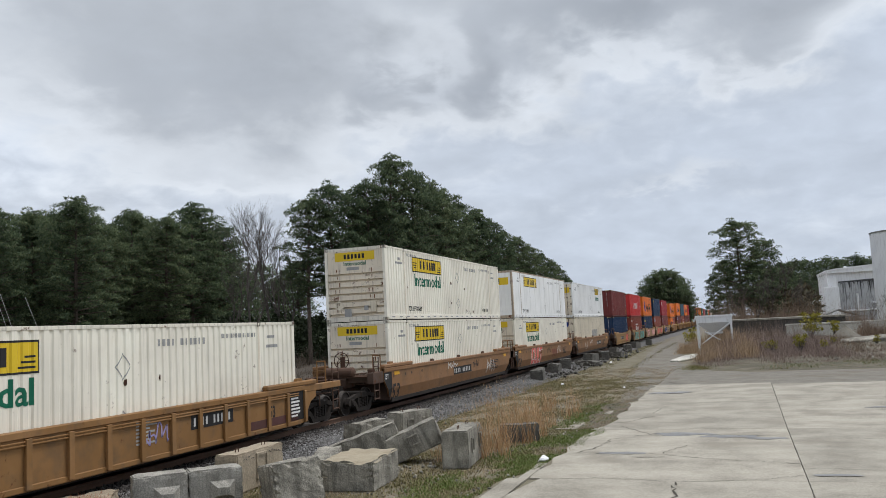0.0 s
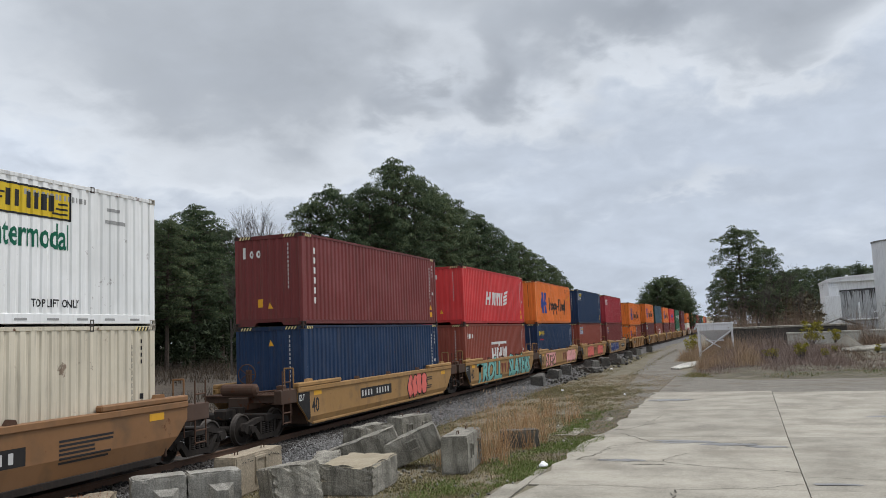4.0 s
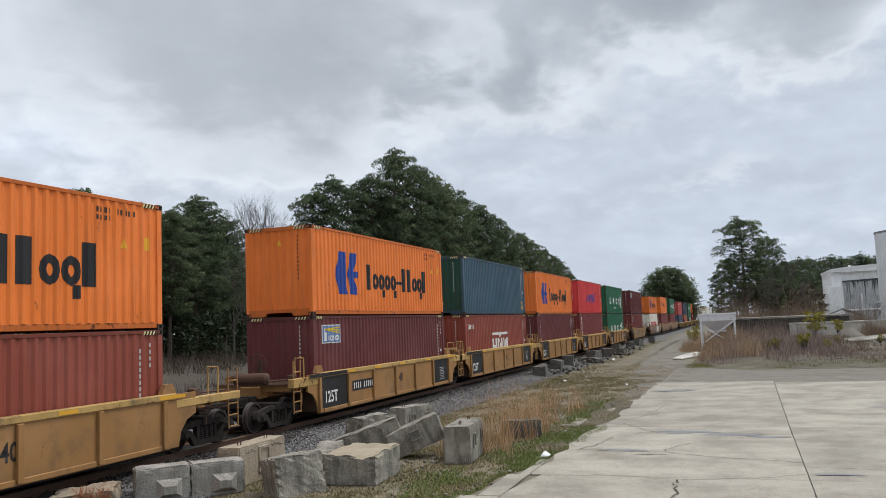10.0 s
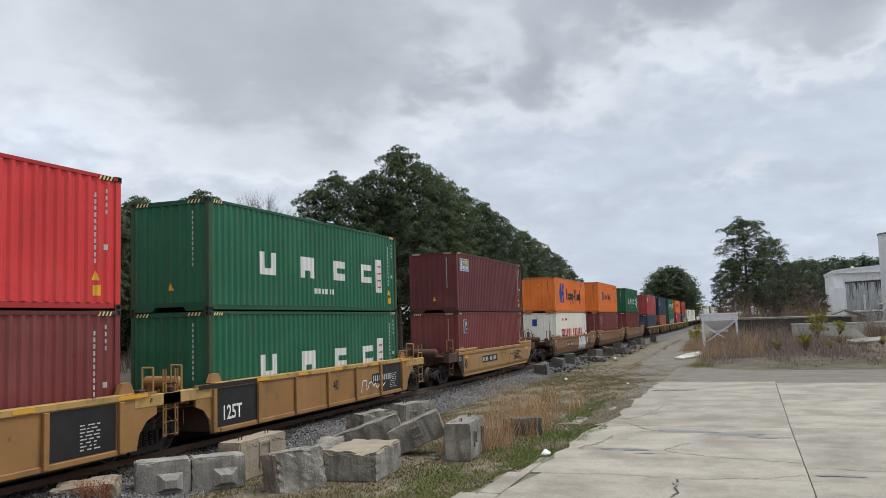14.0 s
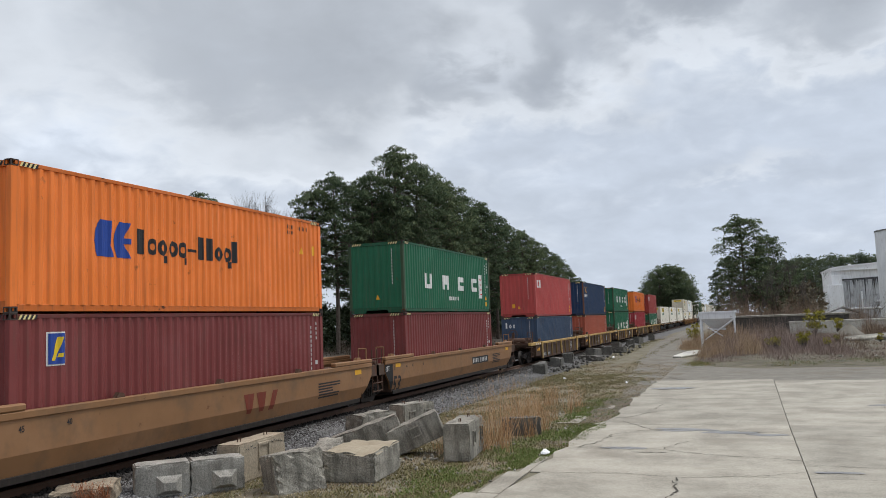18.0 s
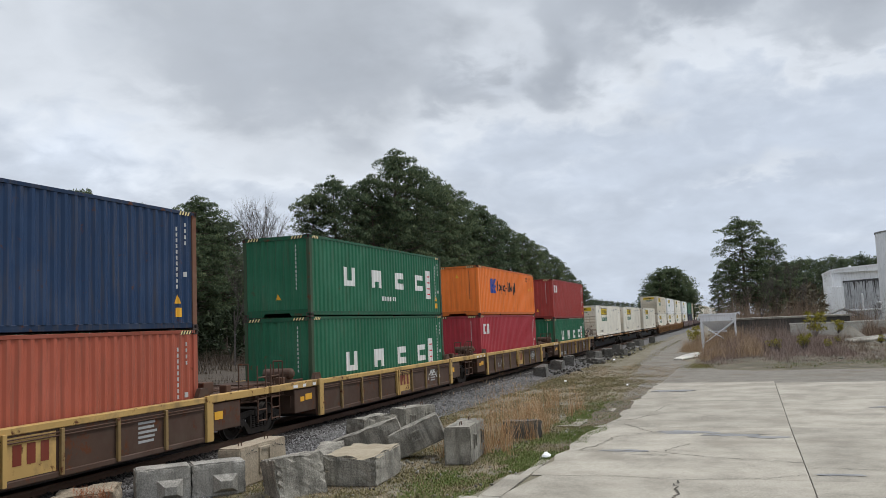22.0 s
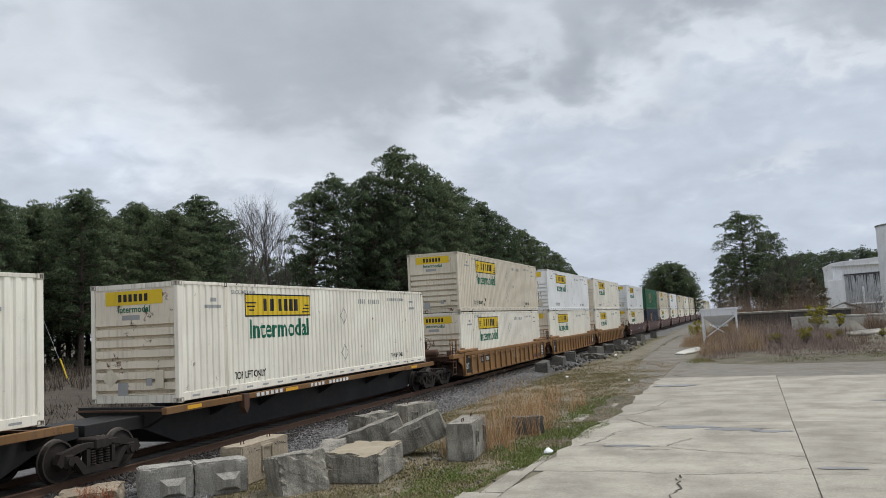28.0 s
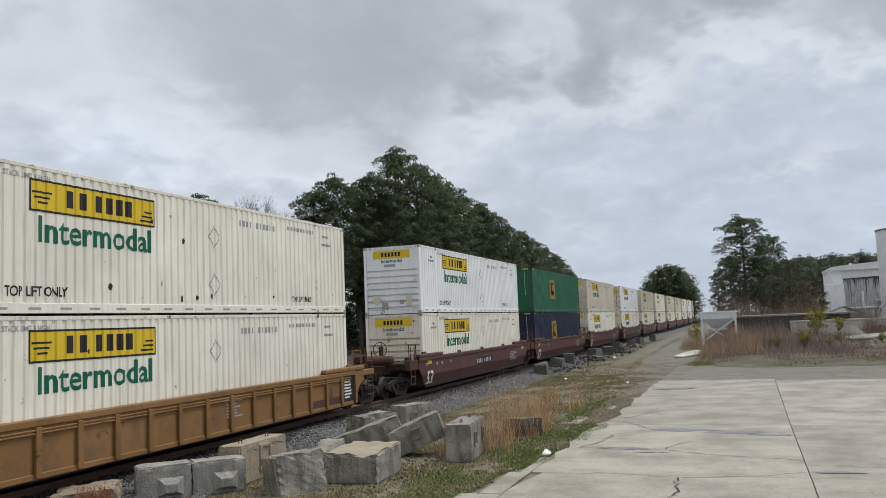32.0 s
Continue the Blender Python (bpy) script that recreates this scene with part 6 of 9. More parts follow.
        part("conduit", rods([((1.49, 0.3, z), (1.49, L - 0.3, z)) for z in (top - 0.22, top - 0.28)], 0.014, 5), RUSTY, car)
        side_text(car, "reflector_strip", ("rf", style), lambda: rects([(L + 0.2, L + 0.55, 0.72, 0.92)]), AMBER, 1.436)
        side_text(car, "small_print", ("sp", style), lambda: fine_print(L - 2.6, 0.55, 0.8, 0.5, 5, random.Random(4)), GREY_MARK, face)
    elif style == "rib53":
        side_text(car, "dark_panel", ("dk", style), lambda: rects([(L - 0.95, L - 0.02, bot + 0.12, top - 0.02)]), car_paint("black"), face + 0.002)
        side_text(car, "dark_panel", ("dk2", style), lambda: rects([(0.02, 0.95, bot + 0.12, top - 0.02)]), car_paint("black"), face + 0.002)
        side_text(car, "lettering", ("53", style), lambda: lettering("53", 0.45, L - 2.0, 0.62, stretch=0.75), BLACK, face)
        side_text(car, "lettering", ("125", style), lambda: lettering("125T", 0.34, 0.12, 0.6, stretch=0.72), PALE, face + 0.008)
        side_text(car, "small_print", ("fp", style), lambda: fine_print(L - 0.8, 0.5, 0.6, 0.6, 6, random.Random(3)), PALE, face + 0.008)
        side_text(car, "small_print", ("fq", style), lambda: fine_print(L * .55, 0.65, 0.7, 0.55, 7, random.Random(8)), GREY_MARK, face)
        part("wheel_patch", box(1.462, 1.468, L - 3.0, L - 0.4, bot + 0.12, bot + 0.34), car_paint("maroon"), car)
    else:
        dark = car_paint("black") if style != "maroon53" else side
        if style != "maroon53":
            side_text(car, "dark_panel", ("dk", style), lambda: shape([(-lean, top - 0.40), (-0.10, bot + 0.14), (0.02, bot + 0.14), (-0.02, top - 0.16), (-lean, top - 0.16)]), dark, face)
            side_text(car, "lettering", ("125", style), lambda: lettering("125 T", 0.26, -lean + 0.06, top - 0.40, stretch=0.55), PALE, face + 0.005)
        if size == 53:
            side_text(car, "lettering", ("53", style), lambda: lettering("53", 0.84, 0.02 if style != "maroon53" else 0.15, 0.29, stretch=0.95), BLACK if style != "maroon53" else PALE, face)
            for i, tx in enumerate(("53", "48", "45", "40")):
                side_text(car, "lettering", ("g" + tx, style), lambda: lettering(tx, 0.17, 0.1 + (0, 1.2, 1.85, 3.0)[i], top - 0.38, stretch=0.8), BLACK if style != "maroon53" else PALE, face)
        else:
            side_text(car, "lettering", ("40", style), lambda: lettering("40", 0.62, 0.12, 0.62, stretch=0.75), BLACK, face)
        side_text(car, "small_print", ("sp", style, size), lambda: fine_print(L - 3.2, 0.62, 1.5, 0.5, 6, random.Random(2)), BLACK if style != "maroon53" else GREY_MARK, face)
        side_text(car, "reflector_strip", ("rf", style, size), lambda: rects([(0.25, 0.75, top - 0.30, top - 0.16), (L - 0.6, L - 0.1, top - 0.34, top - 0.18)]), AMBER, face)
    if number:
        y = number if isinstance(number, float) else 5.0
        span = 2.35 if style == "dirty40" else 1.75 if st["ribs"] else 2.7
        side_text(car, "number_panel", ("np", style, y), lambda: rects([(y, y + span, 0.74, 1.08)] if style != "dirty40" else [(y, y + span, 0.36, 0.62)]), car_paint("black"), face + 0.001)
        side_text(car, "serial_number", ("nn", style, y), lambda: rects([(y + 0.1 + i * span / 11, y + 0.1 + (i + 0.46) * span / 11, 0.81 - (0.41 if style == "dirty40" else 0), 1.01 - (0.42 if style == "dirty40" else 0)) for i in range(10) if i != 4]), STENCIL, face + 0.006)
    for make in marks:
        make(car, L, top, bot, face)
    MOVING.append((car, u, 0))
    return car


def spine_car(u, lead="joint", tail="joint", gap=3.3):
    """A single-spine car: a deep centre sill with outriggers, the box rides on top."""
    L = 16.3
    dark, rim = car_paint("black"), paint("rusty_yellow_car_paint", (0.19, 0.10, 0.04), 0.65, 0.6, 0.6, 0.8)
    car = thing("spine_car", pose(TRACK_X, u, RAIL_Z), "black centre-spine flat car with rusty yellow outrigger edges", "rail car", "cars of the train")
    out = [(-gap / 2, 1.02), (L + gap / 2, 1.02), (L + gap / 2, 0.78), (L + 0.6, 0.72), (L - 0.7, 0.22), (0.9, 0.22), (-0.4, 0.72), (-gap / 2, 0.78)]
    part("spine", prism(out, -0.62, 0.62, "x", 0.01), dark, car)
    for y0, y1 in ((-0.55, 2.6), (L - 2.6, L + 0.55)):
        part("outrigger", prism([(y0, 1.20), (y1, 1.20), (y1, 1.04), (y0, 1.04)], 1.28, 1.42, "x", 0.01), rim, car)
        for y in (y0 + 0.3, y1 - 0.3):
            part("cross_arm", prism([(-1.3, 1.20), (1.3, 1.20), (1.3, 1.06), (0.62, 0.72), (-0.62, 0.72), (-1.3, 1.06)], y - 0.1, y + 0.1, "y"), dark, car)
        part("walkway", box(-1.28, 1.28, y0 + 0.1, min(y0 + 0.8, 0.0) if y0 < 0 else y1 - 0.1, 1.10, 1.14), RUSTY, car) if y0 < 0 else part("walkway", box(-1.28, 1.28, L + 0.02, y1 - 0.05, 1.10, 1.14), RUSTY, car)
    part("side_edge", prism([(2.6, 1.20), (L - 2.6, 1.20), (L - 2.6, 1.06), (2.6, 1.06)], 1.30, 1.40, "x", 0.01), rim, car)
    for i in range(3):
        y = 4.6 + i * 3.6
        part("bracket", prism([(0.62, 1.16), (1.32, 1.18), (1.32, 1.08), (0.62, 0.7)], y - 0.06, y + 0.06, "y"), dark, car)
    part("container_post", prism([(2.5, 1.22), (2.75, 1.22), (2.75, 0.86), (2.62, 0.70), (2.5, 0.86)], 1.30, 1.48, "x", 0.01), RUSTY, car)
    side_text(car, "serial_number", ("sn", "spine"), lambda: rects([(6.2 + i * 0.24, 6.2 + i * 0.24 + 0.15, 1.08, 1.18) for i in range(11) if i != 4] + [(3.2 + i * 0.24, 3.2 + i * 0.24 + 0.15, 1.08, 1.18) for i in range(6)]), PALE, 1.402)
    side_text(car, "reflector_strip", ("rf", "spine"), lambda: rects([(0.2, 0.75, 1.08, 1.17), (4.7, 5.4, 1.08, 1.17), (L - 2.0, L - 1.4, 1.08, 1.17)]), AMBER, 1.424)
    truck(car, -gap / 2 if lead == "joint" else -0.9, u)
    if tail == "end":
        truck(car, L + 0.9, u)
        coupler(car, L + gap / 2, 1)
    if lead == "end":
        coupler(car, -gap / 2, -1)
        bm = rods([((1.3, -0.5, 1.1), (1.3, -0.5, 1.9)), ((0.9, -0.5, 1.1), (0.9, -0.5, 1.9)), ((1.3, -0.5, 1.9), (0.9, -0.5, 1.9)), ((1.3, -0.5, 1.5), (0.9, -0.5, 1.5))], 0.022)
        part("grab_rail", bm, rim, car)
        bm = bmesh.new()
        for i in range(18):
            a, b = 2 * math.pi * i / 18, 2 * math.pi * (i + 1) / 18
            add_rod(bm, (0.30 * math.cos(a) + 0.6, -0.52, 1.72 + 0.30 * math.sin(a)), (0.30 * math.cos(b) + 0.6, -0.52, 1.72 + 0.30 * math.sin(b)), 0.018, 5)
        for i in range(5):
            a = 2 * math.pi * i / 5
            add_rod(bm, (0.6, -0.52, 1.72), (0.30 * math.cos(a) + 0.6, -0.52, 1.72 + 0.30 * math.sin(a)), 0.014, 4)
        part("hand_brake", bm, RUSTY, car, "rusty brake wheel")
    MOVING.append((car, u, 0))
    return car


# Sprayed tags on the car sides.
def tag(text, y, z, size, material, edge, stretch=1.0, lean=0.0):
    def make(car, L, top, bot, face):
        def letters(bold):
            bm = lettering(text, size, y, z, stretch=stretch, bold=bold)
            mid = z + 0.35 * size
            for v in bm.verts:
                v.co.x += lean * (v.co.y - z) + 0.05 * math.sin(7.0 * v.co.y + 2.0 * v.co.x)
                v.co.y += 0.06 * math.sin(2.6 * (v.co.x - y)) + (0.10 * (v.co.y - mid) * math.sin(4.1 * (v.co.x - y)))
            return bm
        side_text(car, "sprayed_outline", ("to", text, y), lambda: letters(0.085), edge, face + 0.002)
        side_text(car, "sprayed_letters", ("tl", text, y), lambda: letters(0.045), material, face + 0.006, "sprayed graffiti letters")
    return make


def blobs(y, z, count, size, material, edge, seed):
    """Round throw-up letters that cannot be read, as plain bubble shapes."""
    def make(car, L, top, bot, face):
        def round_shapes(grow):
            rng = random.Random(seed)
            outs = []
            x = y
            for i in range(count):
                w, h = size * rng.uniform(0.5, 0.7), size * rng.uniform(0.85, 1.05)
                c = (x + w / 2, z + h / 2 + rng.uniform(-0.04, 0.04))
                n = 22
                ph = rng.random() * 6
                outs.append([(c[0] + (w * 0.56 + grow) * math.cos(6.283 * k / n) * (1 + 0.16 * math.sin(3 * 6.283 * k / n + ph)),
                              c[1] + (h * 0.5 + grow) * math.sin(6.283 * k / n) * (1 + 0.10 * math.cos(2 * 6.283 * k / n + ph))) for k in range(n)])
                x += w * 0.98
            bm = bmesh.new()
            for o in outs:
                bm.faces.new([bm.verts.new((p, q, 0)) for p, q in o])
            return bm
        def slits():
            rng = random.Random(seed + 1)
            out = []
            x = y
            for i in range(count):
                w = size * 0.6
                out.append([(x + w * 0.42, z + size * 0.5), (x + w * 0.5, z + size * 0.42), (x + w * 0.58, z + size * 0.55), (x + w * 0.5, z + size * 0.75)])
                out.append([(x + w * 0.55, z + size * 0.02), (x + w * 0.62, z + size * 0.02), (x + w * 0.58, z + size * 0.3)])
                x += w
            return shape(*out)
        side_text(car, "sprayed_outline", ("bo", y, seed), lambda: round_shapes(0.05), edge, face + 0.002)
        side_text(car, "sprayed_letters", ("bl", y, seed), lambda: round_shapes(0.0), material, face + 0.006, "sprayed round graffiti")
        side_text(car, "sprayed_slits", ("bs", y, seed), slits, edge, face + 0.009)
    return make


def scribble(y, z, width, height, material, seed):
    def make(car, L, top, bot, face):
        def lines():
            rng = random.Random(seed)
            bm = bmesh.new()
            x, h = y, z
            for i in range(16):
                nx, nh = y + width * (i + 1) / 16 + rng.uniform(-0.1, 0.1), z + height * rng.random()
                d = Vector((nx - x, nh - h, 0))
                p = Vector((-d.y, d.x, 0)).normalized() * 0.022
                bm.faces.new([bm.verts.new(Vector((x, h, 0)) + p), bm.verts.new(Vector((x, h, 0)) - p), bm.verts.new(Vector((nx, nh, 0)) - p), bm.verts.new(Vector((nx, nh, 0)) + p)])
                x, h = nx, nh
            return bm
        side_text(car, "sprayed_scrawl", ("sc", y, seed), lines, material, face + 0.002 + 0.0007 * (seed % 3))
    return make


def car_word(y, z):
    def make(car, L, top, bot, face):
        side_text(car, "brand_bars", ("tx", y, z), lambda: shape(*[[(y + a + 0.15, z), (y + a + 0.35, z), (y + a + 0.5, z + 0.52), (y + a, z + 0.52)] for a in (0.0, 0.6)], [(y + 1.2, z), (y + 1.45, z), (y + 1.7, z + 0.52), (y + 1.45, z + 0.52)]), paint("oxide_marking", (0.17, 0.035, 0.02)), face + 0.001)
    return make


MINT = paint("mint_spray", (0.20, 0.47, 0.42), 0.6, 0.2, 0.1)
PINK = paint("pink_spray", (0.78, 0.38, 0.36), 0.6, 0.2, 0.1)
CORAL = paint("coral_spray", (0.72, 0.16, 0.13), 0.6, 0.2, 0.1)
COBALT = paint("cobalt_spray", (0.015, 0.035, 0.16), 0.6, 0.2, 0.1)


# ---- paved yard ----
paving = tagged(new("pavement"), "pale worn concrete yard paving with cracks and dark stains", "paving", kind="structure")
COLS = [(-4.42, 1.099), (1.101, 6.79), (6.80, 12.4), (12.41, 18.0)]
ROWS_Y = [-6.0, 1.6, 9.4, 17.45, 25.3, 33.2, 41.2]
slab_rng = random.Random(12)


def joint_x(y):
    """The long joint runs a little aslant."""
    return float(np.interp(y, [-6, 14, 18, 25.9, 41.2], [0.95, 1.0, 1.04, 1.08, 1.25]))


def paving_slab(x0, x1, y0, y1, ragged):
    bm = bmesh.new()
    g = 0.002
    a0, a1, b0, b1 = x0, x0, x1, x1
    if abs(x1 - 1.1) < 0.01:
        b0, b1 = joint_x(y0) - 0.006, joint_x(y1) - 0.006
    if abs(x0 - 1.1) < 0.01:
        a0, a1 = joint_x(y0) + 0.006, joint_x(y1) + 0.006
    out = [(a0 + g, y0 + g), (b0 - g, y0 + g), (b1 - g, y1 - g)]
    if ragged:
        n = 9
        for i in range(n + 1):
            y = y1 - g - (y1 - y0 - 2 * g) * i / n
            if 0 < i < n:
                out.append((x0 + g + slab_rng.uniform(-0.06, 0.16) + (0.35 if y > 26 else 0), y))
            elif i == 0:
                out.append((x0 + 0.25, y))
    else:
        out.append((a1 + g, y1 - g))
    up = slab_rng.uniform(0, 0.012)
    add_prism(bm, out, -0.12, up + 0.004, "z")
    tops = [e for e in bm.edges if all(v.co.z > -0.05 for v in e.verts)]
    bmesh.ops.bevel(bm, geom=tops, offset=0.004, segments=1, affect="EDGES")
    part("paving_slab", bm, SLAB, paving)


for i, (a, b) in enumerate(COLS):
    for c, d in zip(ROWS_Y, ROWS_Y[1:]):
        paving_slab(a, b, c, d if i else d + (0.9 if d > 40 else 0), i == 0 and c > 9)
for c, d in ((6.0, 12.0), (12.02, 15.2), (15.22, 17.4), (17.42, 19.4)):
    paving_slab(-5.25 + max(0, c - 12) * 0.11, -4.44, c, d, False)
for y0, y1, x0, x1 in ((25.6, 27.4, -5.6, -4.9), (29.6, 30.6, -5.0, -4.45)):
    paving_slab(x0, x1, y0, y1, True)
CRACK = rocky("dirt_in_cracks", [(0.3, (0.035, 0.03, 0.024)), (0.6, (0.07, 0.06, 0.045)), (0.8, (0.10, 0.085, 0.06))], 3.0, 30.0, 0.95, 0.5, 0.01)


def crack(points, width, seed, stray=0.05):
    """A jagged line of dirt in the paving."""
    rng = random.Random(seed)
    line = []
    for (x0, y0), (x1, y1) in zip(points, points[1:]):
        n = max(2, int(math.hypot(x1 - x0, y1 - y0) / 0.11))
        for i in range(n):
            s = i / n
            line.append((x0 + (x1 - x0) * s + rng.uniform(-stray, stray), y0 + (y1 - y0) * s + rng.uniform(-stray, stray)))
    line.append(points[-1])
    verts, faces = [], []
    for i, (x, y) in enumerate(line):
        a, b = line[max(0, i - 1)], line[min(len(line) - 1, i + 1)]
        d = Vector((b[0] - a[0], b[1] - a[1], 0)).normalized()
        w = width * rng.uniform(0.12, 0.72)
        verts += [(x - d.y * w, y + d.x * w, 0.021), (x + d.y * w, y - d.x * w, 0.021)]
    for i in range(len(line) - 1):
        faces.append((2 * i, 2 * i + 1, 2 * i + 3, 2 * i + 2))
    quick("crack", verts, faces, CRACK, paving)


crack([(0.95, -2), (1.0, 14), (1.04, 18), (1.08, 25.9), (1.25, 41.2)], 0.013, 1, 0.008)
crack([(-4.38, 17.22), (-2.8, 17.55), (-1.41, 17.18), (0.05, 17.54), (1.0, 18.02)], 0.020, 2)
crack([(-1.36, 17.18), (-1.42, 16.34), (-1.3, 15.94), (-1.42, 15.4), (-1.6, 13.0)], 0.034, 3, 0.07)
crack([(-4.01, 20.83), (-2.57, 20.77), (-1.99, 20.65), (-0.97, 20.08), (0.38, 19.61), (1.05, 19.46)], 0.024, 4)
crack([(-3.5, 23.16), (-2.56, 24.22), (-0.6, 24.0), (1.1, 23.6)], 0.018, 5)
crack([(-1.95, 20.70), (-1.75, 21.4), (-1.45, 22.05)], 0.022, 6)
crack([(-2.56, 24.22), (-3.26, 25.45), (-3.58, 26.11)], 0.030, 7)
crack([(-3.93, 26.82), (-3.37, 27.27), (-3.04, 28.36), (-2.8, 28.68)], 0.036, 8)
crack([(-3.12, 29.19), (-2.97, 29.53), (-2.81, 30.99)], 0.030, 9)
crack([(1.1, 18.85), (1.82, 18.81), (3.6, 18.4), (6.8, 17.6)], 0.024, 10)
crack([(-1.25, 28.02), (0.97, 28.16), (3.92, 28.28), (6.8, 28.2)], 0.015, 11)
crack([(4.1, 30.0), (4.4, 28.6)], 0.02, 12)
crack([(-4.44, 8.0), (-4.43, 19.0)], 0.012, 13, 0.01)
crack([(-5.0, 15.3), (-4.4, 15.1)], 0.014, 14)
crack([(-2.7, 20.25), (-2.2, 20.18), (-1.84, 20.26)], 0.035, 15, 0.03)
crack([(-4.0, 20.85), (-3.6, 21.9), (-3.5, 23.16)], 0.03, 16, 0.08)
crack([(1.15, 23.4), (3.0, 23.1), (6.8, 23.3)], 0.014, 17)
crack([(1.2, 34.2), (4.0, 34.0), (8.0, 34.3)], 0.02, 18)


def patch(name, x, y, rx, ry, z, material, seed, parent, n=26, label=""):
    rng = random.Random(seed)
    verts = [(x, y, z)]
    for i in range(n):
        a = 2 * math.pi * i / n
        k = rng.uniform(0.65, 1.15)
        verts.append((x + math.cos(a) * rx * k, y + math.sin(a) * ry * k, z))
    faces = [(0, 1 + i, 1 + (i + 1) % n) for i in range(n)]
    return quick(name, verts, faces, material, parent, label)


def wet_material():
    m, ns, ls, b = nodes_of("damp_concrete")
    co, rnd = own_place(ns, ls)
    n = noise_at(ns, ls, co, 1.2, 5)
    col = ramp(ns, ls, n, [(0.35, (0.13, 0.125, 0.12)), (0.65, (0.24, 0.235, 0.225))])
    ls.new(col, b.inputs["Base Color"])
    ls.new(ramp(ns, ls, n, [(0.4, (0.30, 0.30, 0.30)), (0.6, (0.65, 0.65, 0.65))]), b.inputs["Roughness"])
    return m


WET = wet_material()
for i, (x, y, rx, ry) in enumerate(((-1.6, 24.2, 0.9, 0.35), (-0.4, 23.7, 0.9, 0.28), (0.5, 23.3, 0.6, 0.2), (-2.9, 20.8, 0.6, 0.2), (4.6, 30.5, 0.9, 0.35), (5.1, 27.6, 0.8, 0.4), (-3.0, 37.5, 0.9, 0.5), (1.6, 18.1, 0.5, 0.12))):
    patch("damp_patch", x, y, rx, ry, 0.0185 + 0.0004 * i, WET, 30 + i, paving)

# ---- concrete blocks ----
def rough_block(L, W, H, seed, wear=0.016, knobs=0, pockets=0, broken=0.0, pocket=0.11):
    """A cast block with worn edges; pockets are sunk in one long face, knobs stand out of it."""
    rng = random.Random(seed)
    bm = bmesh.new()
    bmesh.ops.create_cube(bm, size=1, matrix=Matrix.LocRotScale((0, 0, H / 2), None, (W, L, H)))
    bmesh.ops.bevel(bm, geom=list(bm.edges), offset=0.028, segments=2, affect="EDGES")
    for _ in range(2):
        long_edges = [e for e in bm.edges if e.calc_length() > 0.2]
        bmesh.ops.subdivide_edges(bm, edges=long_edges, cuts=2, use_grid_fill=True)
    bmesh.ops.triangulate(bm, faces=[f for f in bm.faces if len(f.verts) > 4])
    for v in bm.verts:
        p = v.co * 3.1 + Vector((seed * 3.7, 0, 0))
        n = noise.noise(p) * wear * 0.22 + noise.noise(p * 4.1) * wear * 0.28
        edge = (abs(v.co.x) > W / 2 - 0.06) + (abs(v.co.y) > L / 2 - 0.06) + (v.co.z > H - 0.06)
        v.co += v.normal * (n - (wear * 0.9 if edge > 1 and rng.random() < 0.4 else 0))
        if broken and v.co.z > H * 0.55:
            v.co.z -= broken * max(0, noise.noise(v.co * 1.7 + Vector((seed, 5, 2))) + 0.15)
        v.co.z = max(v.co.z, 0.0)
    for i in range(pockets):
        y = (i - (pockets - 1) / 2) * L / max(2, pockets)
        s = pocket
        o = [(y - s, H * (0.57 - s * 1.4)), (y + s, H * (0.57 - s * 1.4)), (y + s, H * (0.57 + s * 1.4)), (y - s, H * (0.57 + s * 1.4))]
        a = [bm.verts.new((W / 2 + 0.035, p, q)) for p, q in o]
        c = [bm.verts.new((W / 2 - 0.10, p * 0.92 + y * 0.08, (q - H * 0.57) * 0.8 + H * 0.57)) for p, q in o]
        b = [bm.verts.new((W / 2 + 0.035, y + (p - y) * 1.25, (q - H * 0.57) * 1.25 + H * 0.57)) for p, q in o]
        r = [bm.verts.new((W / 2 - 0.02, y + (p - y) * 1.3, (q - H * 0.57) * 1.3 + H * 0.57)) for p, q in o]
        for k in range(4):
            q = (k + 1) % 4
            bm.faces.new((a[k], a[q], c[q], c[k]))
            bm.faces.new((b[k], b[q], a[q], a[k]))
            bm.faces.new((r[k], r[q], b[q], b[k]))
        bm.faces.new(c)
    for i in range(knobs):
        y = (i - (knobs - 1) / 2) * L / max(1, knobs) + 0.12
        base = [(y - 0.26, H * 0.10), (y + 0.26, H * 0.10), (y + 0.26, H * 0.66), (y - 0.26, H * 0.66)]
        a = [bm.verts.new((W / 2 - 0.02, p, q)) for p, q in base]
        b = [bm.verts.new((W / 2 + 0.17, y + (p - y) * 0.45, H * 0.36 + (q - H * 0.38) * 0.4)) for p, q in base]
        for k in range(4):
            q = (k + 1) % 4
            bm.faces.new((a[k], a[q], b[q], b[k]))
        bm.faces.new(b)
    bmesh.ops.recalc_face_normals(bm, faces=bm.faces)
    return bm


def block(m, L, W, H, seed, material, label, loops=True, **kw):
    ob = thing("concrete_block", m, label, "concrete block", "concrete blocks by the track")
    part("casting", rough_block(L, W, H, seed, **kw), material, ob)
    if loops:
        for y in (-0.28 * L, 0.28 * L):
            bm = rods([((0.0, y - 0.05, H - 0.05), (0.0, y - 0.04, H + 0.07)), ((0.0, y - 0.04, H + 0.07), (0.02, y + 0.04, H + 0.08)), ((0.02, y + 0.04, H + 0.08), (0.02, y + 0.05, H - 0.05))], 0.012, 5)
            part("lifting_loop", bm, RUSTY, ob)
    return ob


